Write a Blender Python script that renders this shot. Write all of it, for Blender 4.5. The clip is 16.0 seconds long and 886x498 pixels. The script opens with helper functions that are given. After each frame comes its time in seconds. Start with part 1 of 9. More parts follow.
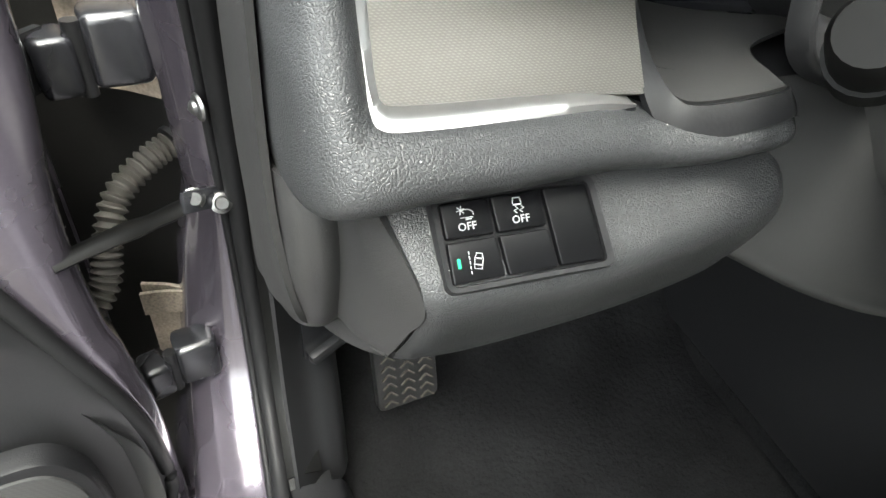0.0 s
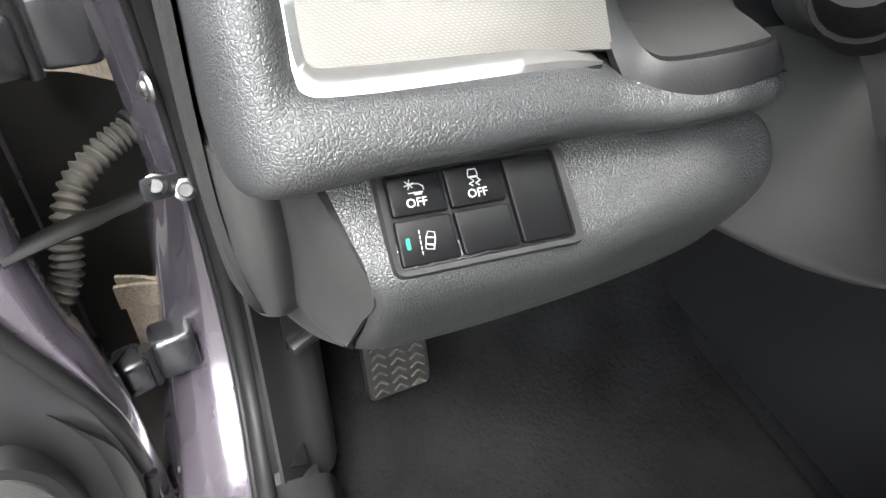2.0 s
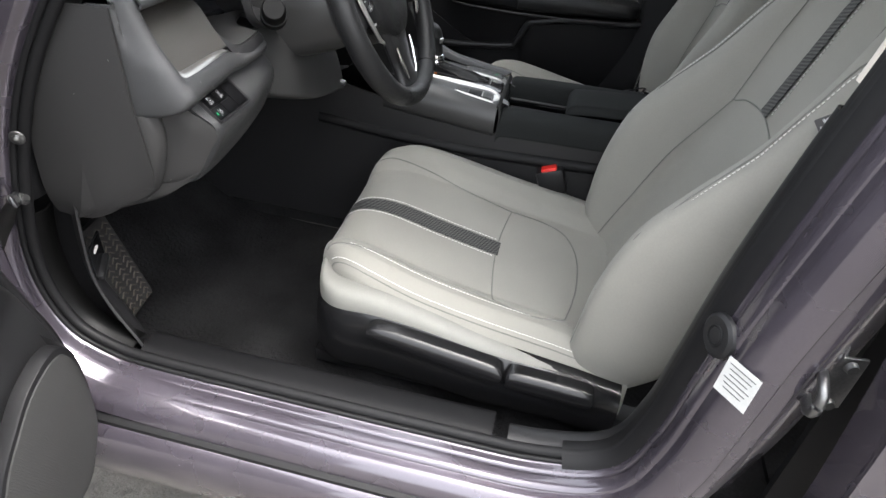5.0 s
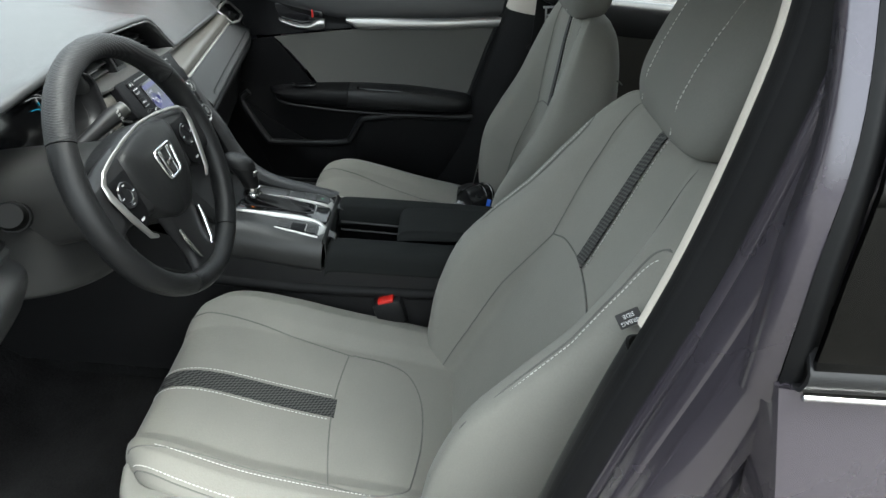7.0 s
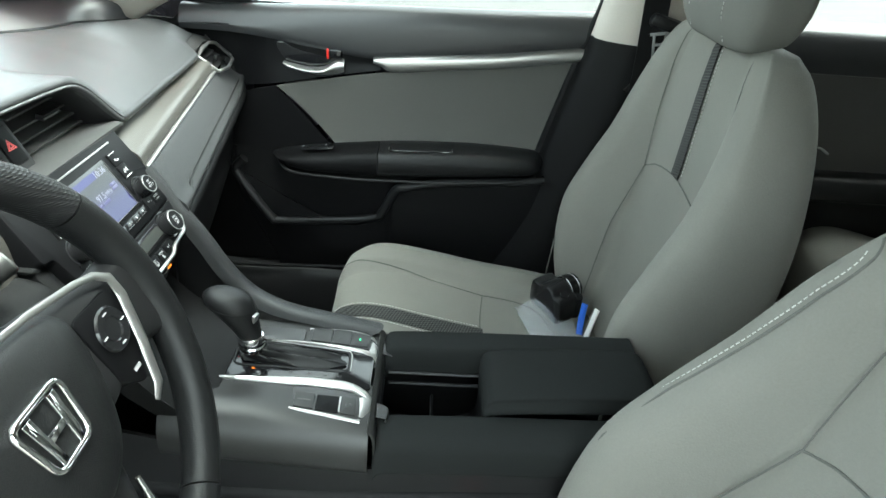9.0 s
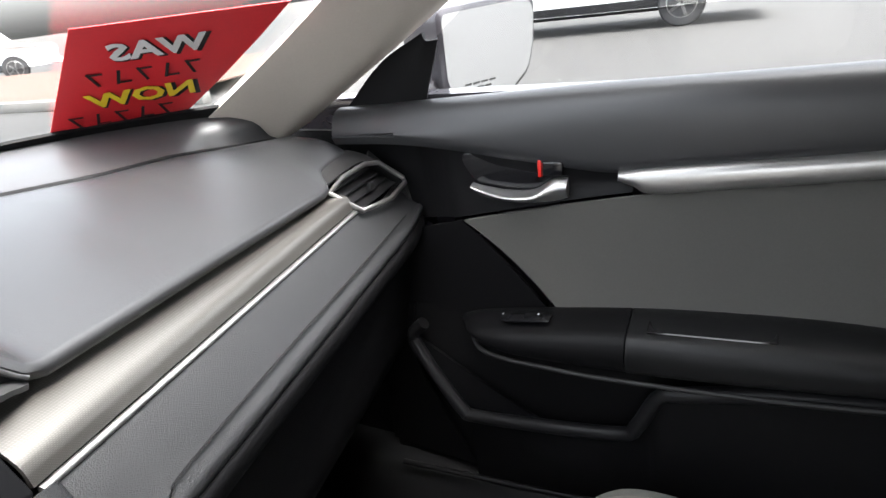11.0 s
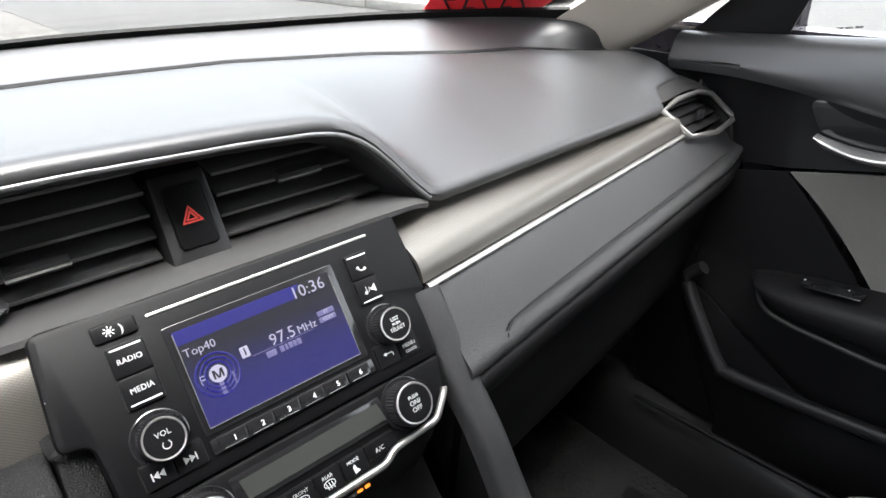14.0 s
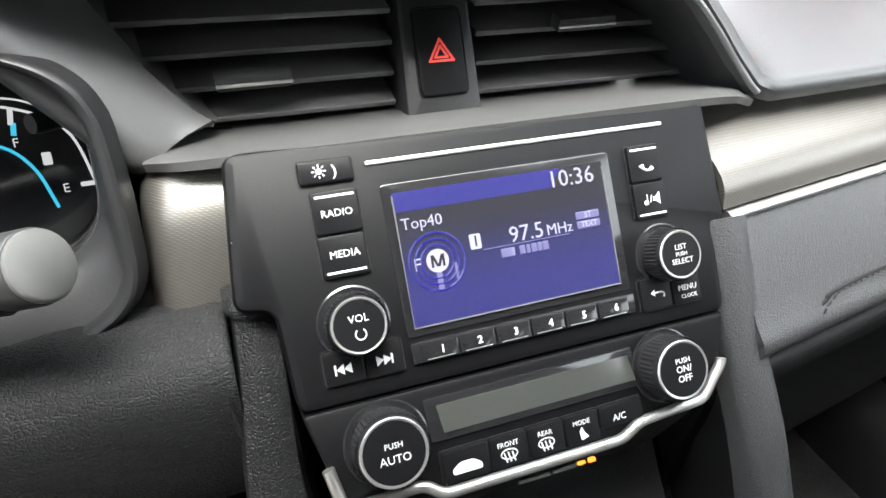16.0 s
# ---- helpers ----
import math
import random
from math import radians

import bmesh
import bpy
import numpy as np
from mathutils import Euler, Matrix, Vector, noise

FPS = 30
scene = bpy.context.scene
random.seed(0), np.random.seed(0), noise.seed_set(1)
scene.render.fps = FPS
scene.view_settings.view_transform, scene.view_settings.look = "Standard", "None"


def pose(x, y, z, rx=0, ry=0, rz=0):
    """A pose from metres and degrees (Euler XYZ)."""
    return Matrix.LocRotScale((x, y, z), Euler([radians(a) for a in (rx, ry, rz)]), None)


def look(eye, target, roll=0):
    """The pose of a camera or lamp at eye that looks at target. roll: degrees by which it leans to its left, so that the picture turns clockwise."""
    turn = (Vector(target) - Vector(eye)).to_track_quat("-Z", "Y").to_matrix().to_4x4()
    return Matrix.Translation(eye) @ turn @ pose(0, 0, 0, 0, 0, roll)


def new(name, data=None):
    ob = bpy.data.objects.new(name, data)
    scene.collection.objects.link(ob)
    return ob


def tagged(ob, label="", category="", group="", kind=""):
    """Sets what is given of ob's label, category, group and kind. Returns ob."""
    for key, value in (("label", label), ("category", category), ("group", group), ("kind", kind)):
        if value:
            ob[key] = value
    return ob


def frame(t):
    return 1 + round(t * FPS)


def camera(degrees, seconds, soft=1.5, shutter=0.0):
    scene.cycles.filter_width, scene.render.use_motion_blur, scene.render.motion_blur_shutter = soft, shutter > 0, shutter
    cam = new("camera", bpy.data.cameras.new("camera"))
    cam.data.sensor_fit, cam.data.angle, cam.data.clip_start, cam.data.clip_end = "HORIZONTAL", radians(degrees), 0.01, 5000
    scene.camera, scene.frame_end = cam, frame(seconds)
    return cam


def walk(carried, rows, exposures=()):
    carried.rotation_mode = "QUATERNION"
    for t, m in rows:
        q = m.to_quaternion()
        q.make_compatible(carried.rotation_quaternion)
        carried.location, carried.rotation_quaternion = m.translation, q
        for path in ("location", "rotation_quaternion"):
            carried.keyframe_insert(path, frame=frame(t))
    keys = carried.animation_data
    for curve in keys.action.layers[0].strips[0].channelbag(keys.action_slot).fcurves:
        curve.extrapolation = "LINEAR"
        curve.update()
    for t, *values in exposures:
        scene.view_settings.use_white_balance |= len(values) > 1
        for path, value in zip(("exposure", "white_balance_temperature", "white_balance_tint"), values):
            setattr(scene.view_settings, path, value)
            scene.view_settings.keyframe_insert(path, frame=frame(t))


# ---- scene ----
cam = camera(71.1, 16.0)
PATH = [
    (0, (-0.753, 0.028, 1.004), (-0.159, 1.449, -0.271), 6.2),
    (0.5, (-0.725, 0.042, 0.982), (-0.138, 1.455, -0.306), 5.4),
    (1, (-0.713, 0.043, 0.978), (-0.135, 1.46, -0.309), 5.1),
    (1.5, (-0.711, 0.04, 0.98), (-0.145, 1.452, -0.319), 4.6),
    (2, (-0.724, 0.037, 0.987), (-0.159, 1.437, -0.325), 4.1),
    (2.5, (-0.776, 0.014, 1.024), (-0.045, 1.332, -0.291), 6.6),
    (2.8, (-0.836, -0.002, 1.039), (0.121, 1.172, -0.267), 11.4),
    (3, (-0.891, -0.035, 1.058), (0.198, 1.033, -0.236), 11.8),
    (3.5, (-1.02, -0.11, 1.082), (0.247, 0.771, -0.19), 11.0),
    (4, (-1.145, -0.186, 1.12), (0.251, 0.539, -0.116), 7.8),
    (4.2, (-1.176, -0.194, 1.143), (0.259, 0.417, -0.109), 7.8),
    (4.5, (-1.257, -0.205, 1.156), (0.256, 0.26, -0.068), 7.2),
    (4.7, (-1.302, -0.213, 1.169), (0.25, 0.167, -0.034), 6.6),
    (5.75, (-1.42, -0.236, 1.269), (0.242, -0.194, 0.149), 6.5),
    (6.8, (-1.228, -0.276, 1.337), (0.46, -0.355, 0.267), 6.9),
    (7, (-1.151, -0.291, 1.338), (0.541, -0.372, 0.276), 6.5),
    (7.5, (-1.002, -0.308, 1.333), (0.697, -0.391, 0.281), 6.1),
    (8, (-0.872, -0.254, 1.318), (0.834, -0.336, 0.277), 5.7),
    (8.3, (-0.786, -0.2, 1.299), (0.925, -0.293, 0.267), 5.6),
    (8.5, (-0.743, -0.183, 1.289), (0.967, -0.278, 0.257), 5.4),
    (9, (-0.639, -0.153, 1.247), (1.088, -0.222, 0.24), 4.3),
    (9.5, (-0.491, -0.15, 1.19), (1.255, -0.096, 0.216), 1.7),
    (9.6, (-0.457, -0.154, 1.174), (1.294, -0.025, 0.216), -0.1),
    (10, (-0.3, -0.16, 1.156), (1.448, 0.2, 0.254), -3.6),
    (10.2, (-0.215, -0.155, 1.16), (1.521, 0.331, 0.293), -5.3),
    (11.25, (-0.017, -0.157, 1.153), (1.59, 0.76, 0.355), -7.0),
    (12.3, (-0.042, -0.157, 1.137), (1.425, 0.898, 0.281), -4.0),
    (12.5, (-0.043, -0.15, 1.138), (1.406, 0.919, 0.268), -3.1),
    (13, (-0.064, -0.142, 1.138), (1.32, 1.003, 0.258), -2.9),
    (13.5, (-0.092, -0.124, 1.133), (1.223, 1.1, 0.253), -2.5),
    (14, (-0.129, -0.098, 1.139), (1.027, 1.257, 0.23), -1.7),
    (14.5, (-0.143, -0.074, 1.133), (0.832, 1.388, 0.177), 0.7),
    (15, (-0.131, -0.047, 1.108), (0.656, 1.489, 0.097), 1.1),
    (15.5, (-0.117, -0.018, 1.073), (0.545, 1.551, 0.025), 0.7),
    (16, (-0.118, 0.0, 1.062), (0.473, 1.578, -0.015), 0.9),
]
EXPOSURES = [(0.0, 3.75, 6600, 2), (0.5, 4.0, 6600, 3), (1.0, 4.05, 6550, 4), (2.0, 4.15, 6500, 6), (3.0, 4.05, 6500, 10), (3.5, 3.55, 6500, 11), (4.0, 3.3, 6500, 12), (4.5, 3.2, 6500, 11), (7.0, 2.8, 6300, 0), (8.0, 2.82, 6200, -6), (9.0, 3.65, 6250, -8),
             (10.0, 3.35, 6350, 3), (12.5, 3.15, 6550, 12), (14.0, 3.35, 6500, 9), (15.0, 3.55, 6500, 8), (16.0, 3.95, 6500, 6)]
walk(cam, [(t, look(eye, target, roll)) for t, eye, target, roll in PATH], EXPOSURES)

# ---- daylight: bright overcast sky ----
world = bpy.data.worlds.new("overcast_sky")
scene.world = world
world.use_nodes = True
wt = world.node_tree
wt.nodes.clear()
sky = wt.nodes.new("ShaderNodeTexSky")
sky.sky_type = "NISHITA"
sky.sun_disc = False
sky.sun_elevation = radians(69.0)
sky.sun_rotation = radians(-169)
sky.air_density, sky.dust_density, sky.ozone_density = 1.0, 6.0, 0.6
grey = wt.nodes.new("ShaderNodeHueSaturation")
grey.inputs["Saturation"].default_value = 0.25
bg = wt.nodes.new("ShaderNodeBackground")
bg.inputs["Strength"].default_value = 0.185
wo = wt.nodes.new("ShaderNodeOutputWorld")
wt.links.new(sky.outputs[0], grey.inputs["Color"])
wt.links.new(grey.outputs[0], bg.inputs["Color"])
wt.links.new(bg.outputs[0], wo.inputs[0])
sun = new("sun", bpy.data.lights.new("sun", "SUN"))
sun.data.energy, sun.data.angle, sun.data.color = 0.4, radians(25), (1.0, 0.97, 0.93)
sun.matrix_world = look((-0.6, -3.2, 8.5), (0, 0, 0))


# ---- materials ----
def material(name, base, rough=0.5, metal=0.0, spec=0.5, coat=0.0, var=0.12, grain=None, grain_size=0.002, bump=0.0,
             stain=0.05, sheen=0.0, rough_var=0.04, dust=0.0):
    """Principled surface with stains at about 0.1 m and a fine relief of the given kind and size."""
    m = bpy.data.materials.new(name)
    m.use_nodes = True
    nt = m.node_tree
    b = nt.nodes["Principled BSDF"]
    b.inputs["Metallic"].default_value = metal
    b.inputs["Specular IOR Level"].default_value = spec
    b.inputs["Coat Weight"].default_value = coat
    b.inputs["Coat Roughness"].default_value = 0.06
    b.inputs["Sheen Weight"].default_value = sheen
    tc = nt.nodes.new("ShaderNodeTexCoord")
    big = nt.nodes.new("ShaderNodeTexNoise")
    big.inputs["Scale"].default_value, big.inputs["Detail"].default_value = 9.0, 5.0
    fine = nt.nodes.new("ShaderNodeTexNoise")
    fine.inputs["Scale"].default_value, fine.inputs["Detail"].default_value = 350.0, 3.0
    nt.links.new(tc.outputs["Object"], big.inputs["Vector"])
    nt.links.new(tc.outputs["Object"], fine.inputs["Vector"])
    mixv = nt.nodes.new("ShaderNodeMath")
    mixv.operation = "MULTIPLY_ADD"
    mixv.inputs[1].default_value = 0.6
    nt.links.new(big.outputs["Fac"], mixv.inputs[0])
    half = nt.nodes.new("ShaderNodeMath")
    half.operation = "MULTIPLY"
    half.inputs[1].default_value = 0.4
    nt.links.new(fine.outputs["Fac"], half.inputs[0])
    nt.links.new(half.outputs[0], mixv.inputs[2])
    ramp = nt.nodes.new("ShaderNodeMapRange")
    ramp.inputs["From Min"].default_value, ramp.inputs["From Max"].default_value = 0.3, 0.7
    ramp.inputs["To Min"].default_value, ramp.inputs["To Max"].default_value = 1 - var, 1 + var
    nt.links.new(mixv.outputs[0], ramp.inputs["Value"])
    mul = nt.nodes.new("ShaderNodeVectorMath")
    mul.operation = "SCALE"
    mul.inputs[0].default_value = base
    nt.links.new(ramp.outputs[0], mul.inputs["Scale"])
    if dust:
        sp = nt.nodes.new("ShaderNodeTexVoronoi")
        sp.inputs["Scale"].default_value = 55.0
        nt.links.new(tc.outputs["Object"], sp.inputs["Vector"])
        few = nt.nodes.new("ShaderNodeMath")
        few.operation = "LESS_THAN"
        few.inputs[1].default_value = dust
        nt.links.new(sp.outputs["Distance"], few.inputs[0])
        fleck = nt.nodes.new("ShaderNodeMixRGB")
        fleck.inputs["Color2"].default_value = (0.45, 0.44, 0.42, 1)
        nt.links.new(few.outputs[0], fleck.inputs["Fac"])
        nt.links.new(mul.outputs[0], fleck.inputs["Color1"])
        nt.links.new(fleck.outputs[0], b.inputs["Base Color"])
    else:
        nt.links.new(mul.outputs[0], b.inputs["Base Color"])
    rr = nt.nodes.new("ShaderNodeMapRange")
    rr.inputs["From Min"].default_value, rr.inputs["From Max"].default_value = 0.3, 0.7
    rr.inputs["To Min"].default_value, rr.inputs["To Max"].default_value = max(0.02, rough - rough_var), min(1, rough + rough_var)
    nt.links.new(big.outputs["Fac"], rr.inputs["Value"])
    nt.links.new(rr.outputs[0], b.inputs["Roughness"])
    if grain:
        if grain == "leather":
            warp = nt.nodes.new("ShaderNodeTexNoise")
            warp.inputs["Scale"].default_value, warp.inputs["Detail"].default_value = 0.5 / grain_size, 2.0
            nt.links.new(tc.outputs["Object"], warp.inputs["Vector"])
            push = nt.nodes.new("ShaderNodeVectorMath")
            push.operation = "MULTIPLY_ADD"
            push.inputs[1].default_value = (grain_size * 1.6,) * 3
            nt.links.new(warp.outputs["Color"], push.inputs[0])
            nt.links.new(tc.outputs["Object"], push.inputs[2])
            tex = nt.nodes.new("ShaderNodeTexVoronoi")
            tex.feature = "DISTANCE_TO_EDGE"
            tex.inputs["Scale"].default_value = 1 / grain_size
            nt.links.new(push.outputs[0], tex.inputs["Vector"])
            pebble = nt.nodes.new("ShaderNodeMapRange")
            pebble.interpolation_type = "SMOOTHSTEP"
            pebble.inputs["From Max"].default_value = 0.22
            nt.links.new(tex.outputs["Distance"], pebble.inputs["Value"])
            out = pebble.outputs[0]
        elif grain == "weave":
            w1 = nt.nodes.new("ShaderNodeTexWave")
            w1.bands_direction = "DIAGONAL"
            w1.inputs["Scale"].default_value = 0.24 / grain_size
            w2 = nt.nodes.new("ShaderNodeTexWave")
            w2.bands_direction = "Z"
            w2.inputs["Scale"].default_value = 0.32 / grain_size
            nt.links.new(tc.outputs["Object"], w1.inputs["Vector"])
            nt.links.new(tc.outputs["Object"], w2.inputs["Vector"])
            mm = nt.nodes.new("ShaderNodeMath")
            mm.operation = "MULTIPLY"
            nt.links.new(w1.outputs["Fac"], mm.inputs[0])
            nt.links.new(w2.outputs["Fac"], mm.inputs[1])
            out = mm.outputs[0]
            tone = nt.nodes.new("ShaderNodeMapRange")
            tone.inputs["To Min"].default_value, tone.inputs["To Max"].default_value = 0.84, 1.18
            nt.links.new(out, tone.inputs["Value"])
            both = nt.nodes.new("ShaderNodeMath")
            both.operation = "MULTIPLY"
            nt.links.new(ramp.outputs[0], both.inputs[0])
            nt.links.new(tone.outputs[0], both.inputs[1])
            nt.links.new(both.outputs[0], mul.inputs["Scale"])
        elif grain == "noise":
            tex = nt.nodes.new("ShaderNodeTexNoise")
            tex.inputs["Scale"].default_value, tex.inputs["Detail"].default_value = 0.6 / grain_size, 4.0
            nt.links.new(tc.outputs["Object"], tex.inputs["Vector"])
            out = tex.outputs["Fac"]
        bm = nt.nodes.new("ShaderNodeBump")
        bm.inputs["Strength"].default_value = bump
        bm.inputs["Distance"].default_value = grain_size * 0.6
        nt.links.new(out, bm.inputs["Height"])
        nt.links.new(bm.outputs[0], b.inputs["Normal"])
    return m


def checked(name, c1, c2, size):
    """Woven strip: small slanted checks of dark and light yarn, in rows across the strip."""
    m = material(name, c1, 0.8)
    nt = m.node_tree
    b = nt.nodes["Principled BSDF"]
    tc = nt.nodes.new("ShaderNodeTexCoord")
    rows = []
    for v in ((1.0, 0.8, 1.35), (1.0, -0.8, -1.35)):
        dot = nt.nodes.new("ShaderNodeVectorMath")
        dot.operation = "DOT_PRODUCT"
        dot.inputs[1].default_value = tuple(q / size for q in v)
        nt.links.new(tc.outputs["Object"], dot.inputs[0])
        rows.append(dot.outputs["Value"])
    both = nt.nodes.new("ShaderNodeCombineXYZ")
    both.inputs["Z"].default_value = 0.5
    nt.links.new(rows[0], both.inputs["X"])
    half = nt.nodes.new("ShaderNodeMath")
    half.operation = "MULTIPLY"
    half.inputs[1].default_value = 0.5
    nt.links.new(rows[1], half.inputs[0])
    nt.links.new(half.outputs[0], both.inputs["Y"])
    ck = nt.nodes.new("ShaderNodeTexChecker")
    ck.inputs["Scale"].default_value = 1.0
    ck.inputs["Color1"].default_value, ck.inputs["Color2"].default_value = (*c1, 1), (*c2, 1)
    nt.links.new(both.outputs[0], ck.inputs["Vector"])
    nt.links.new(ck.outputs["Color"], b.inputs["Base Color"])
    bm = nt.nodes.new("ShaderNodeBump")
    bm.inputs["Strength"].default_value, bm.inputs["Distance"].default_value = 0.5, 0.0008
    nt.links.new(ck.outputs["Fac"], bm.inputs["Height"])
    nt.links.new(bm.outputs[0], b.inputs["Normal"])
    return m


def glowing(name, colour, strength):
    m = bpy.data.materials.new(name)
    m.use_nodes = True
    b = m.node_tree.nodes["Principled BSDF"]
    b.inputs["Base Color"].default_value = (0.01, 0.01, 0.01, 1)
    b.inputs["Roughness"].default_value = 0.10
    b.inputs["Specular IOR Level"].default_value = 0.32
    b.inputs["Emission Color"].default_value = (*colour, 1)
    b.inputs["Emission Strength"].default_value = strength
    return m


def glass(name, tint=(1, 1, 1), gloss=1.0):
    m = bpy.data.materials.new(name)
    m.use_nodes = True
    nt = m.node_tree
    nt.nodes.clear()
    out = nt.nodes.new("ShaderNodeOutputMaterial")
    tr = nt.nodes.new("ShaderNodeBsdfTransparent")
    tr.inputs["Color"].default_value = (*tint, 1)
    gl = nt.nodes.new("ShaderNodeBsdfGlossy")
    gl.inputs["Roughness"].default_value = 0.02
    fr = nt.nodes.new("ShaderNodeLayerWeight")
    bend = nt.nodes.new("ShaderNodeMath")
    bend.operation = "POWER"
    bend.inputs[1].default_value = 5.0
    nt.links.new(fr.outputs["Facing"], bend.inputs[0])
    rate = nt.nodes.new("ShaderNodeMapRange")
    rate.inputs["To Min"].default_value, rate.inputs["To Max"].default_value = 0.03, 0.7
    nt.links.new(bend.outputs[0], rate.inputs["Value"])
    mx = nt.nodes.new("ShaderNodeMixShader")
    nt.links.new(rate.outputs[0], mx.inputs[0])
    nt.links.new(tr.outputs[0], mx.inputs[1])
    nt.links.new(gl.outputs[0], mx.inputs[2])
    nt.links.new(mx.outputs[0], out.inputs[0])
    return m


FABRIC = material("grey_seat_fabric", (0.195, 0.190, 0.170), 0.85, spec=0.15, var=0.07, grain="noise", grain_size=0.0014, bump=0.6, sheen=0.10)
FABRIC_SIDE = material("grey_seat_side", (0.165, 0.164, 0.150), 0.75, spec=0.2, var=0.07, grain="noise", grain_size=0.0015, bump=0.15)
STRIP = checked("checked_strip", (0.006, 0.006, 0.006), (0.060, 0.060, 0.057), 0.0046)
DECK = material("grey_deck_plastic", (0.055, 0.055, 0.057), 0.40, spec=0.6, var=0.1, grain="noise", grain_size=0.0015, bump=0.1)
SHELF = material("dark_shelf_plastic", (0.037, 0.037, 0.0375), 0.36, spec=0.5, var=0.08, grain="noise", grain_size=0.001, bump=0.1, dust=0.02)
LIGHTGREY = material("mid_grey_plastic", (0.060, 0.060, 0.058), 0.5, var=0.06, grain="noise", grain_size=0.001, bump=0.1)
SMOOTH = material("smooth_dark_plastic", (0.0175, 0.0175, 0.0175), 0.42, spec=0.45, var=0.08, grain="noise", grain_size=0.001, bump=0.06, dust=0.015)
THREAD = material("pale_thread", (0.50, 0.49, 0.46), 0.8)
PIPING = material("pale_piping_cloth", (0.30, 0.295, 0.285), 0.85, var=0.05)
SEAM = material("seam_groove", (0.115, 0.114, 0.105), 0.9)
PLASTIC = material("black_plastic", (0.0105, 0.0105, 0.0113), 0.40, spec=0.27, var=0.15, grain="noise", grain_size=0.0012, bump=0.15)
GLOSS = material("gloss_black", (0.008, 0.008, 0.009), 0.12, var=0.05)
GRAIN = material("grained_black_vinyl", (0.024, 0.0245, 0.0255), 0.40, spec=0.42, var=0.15, grain="leather", grain_size=0.0017, bump=0.36, dust=0.020)
HIDE = material("dark_grey_leather_panel", (0.020, 0.0204, 0.0215), 0.40, spec=0.48, var=0.12, grain="leather", grain_size=0.0018, bump=0.3)
LEATHER = material("stitched_black_leather", (0.0085, 0.0087, 0.0092), 0.36, spec=0.26, var=0.12, grain="leather", grain_size=0.0016, bump=0.22)
SOFT = material("soft_dash_pad", (0.024, 0.0245, 0.026), 0.36, spec=0.62, var=0.05, grain="leather", grain_size=0.0017, bump=0.10, rough_var=0.012)
DARKGREY = material("dark_grey_plastic", (0.019, 0.0187, 0.0188), 0.5, spec=0.25, var=0.10, grain="leather", grain_size=0.0019, bump=0.10, dust=0.018)
PANEL = material("radio_panel", (0.0031, 0.0031, 0.0036), 0.45, spec=0.11, var=0.08, grain="noise", grain_size=0.0008, bump=0.08, dust=0.012)
# darker than other grained trim: shade of wheel and column in its colour
KNEE = material("shaded_knee_grain", (0.0060, 0.0062, 0.0066), 0.5, spec=0.14, var=0.12, grain="leather", grain_size=0.0019, bump=0.4)
CARPET = material("black_carpet", (0.011, 0.011, 0.0115), 0.95, spec=0.04, var=0.7, grain="noise", grain_size=0.005, bump=1.0)
WEAVE = material("textured_silver_trim", (0.140, 0.133, 0.123), 0.36, metal=0.8, var=0.06, grain="weave", grain_size=0.0009, bump=0.16)
DIM = material("dim_satin_metal", (0.24, 0.24, 0.245), 0.34, metal=0.9, var=0.05)
SATIN = material("satin_silver", (0.40, 0.395, 0.385), 0.32, metal=0.9, var=0.05)
CHROME = material("chrome", (0.75, 0.75, 0.76), 0.10, metal=1.0, var=0.04, rough_var=0.04)
PAINT = material("purple_grey_metallic_paint", (0.066, 0.058, 0.072), 0.27, metal=0.6, coat=1.0, var=0.10)
# darker, less metallic version of the body paint
PAINT_DARK = material("dark_purple_grey_paint", (0.020, 0.018, 0.022), 0.35, metal=0.3, coat=0.6, var=0.3)
DIRTY = material("dusty_metal", (0.20, 0.165, 0.13), 0.85, metal=0.1, var=0.6, grain="noise", grain_size=0.01, bump=0.5)
RUBBER = material("black_rubber", (0.0065, 0.0065, 0.007), 0.55, spec=0.16, var=0.2)
STRAPBLACK = material("matt_black_steel", (0.002, 0.002, 0.002), 0.45, spec=0.10, var=0.2)
STEEL = material("dark_coated_steel", (0.012, 0.012, 0.014), 0.28, spec=0.6, var=0.4, grain="noise", grain_size=0.003, bump=0.15)
GAP_SHADE = material("near_black_gap_shade", (0.0035, 0.0033, 0.003), 0.6, spec=0.2, var=0.6)
BOOT = material("dusty_rubber_boot", (0.017, 0.0145, 0.0115), 0.8, var=0.5)
ZINC = material("zinc_bolt", (0.15, 0.15, 0.15), 0.35, metal=0.9, var=0.3)
BRIGHT = material("bright_zinc", (0.40, 0.41, 0.41), 0.4, metal=0.7, var=0.2)
DUSTY_RIB = material("dusty_rubber_rib", (0.055, 0.047, 0.040), 0.85, var=0.5)
CONSOLE = material("matt_black_plastic", (0.0045, 0.0045, 0.005), 0.48, spec=0.14, var=0.15, grain="leather", grain_size=0.0018, bump=0.2)
BED = material("brushed_grey_metal", (0.045, 0.045, 0.046), 0.4, metal=0.3, var=0.08)
LID = material("dark_grey_cloth", (0.015, 0.016, 0.016), 0.9, spec=0.08, var=0.08, grain="noise", grain_size=0.001, bump=0.3)
COVER = material("satin_black_plastic", (0.0055, 0.0055, 0.006), 0.25, spec=0.32, var=0.15, grain="noise", grain_size=0.001, bump=0.08)
BEIGE = material("beige_trim", (0.50, 0.46, 0.41), 0.75, var=0.06, grain="noise", grain_size=0.0015, bump=0.15)
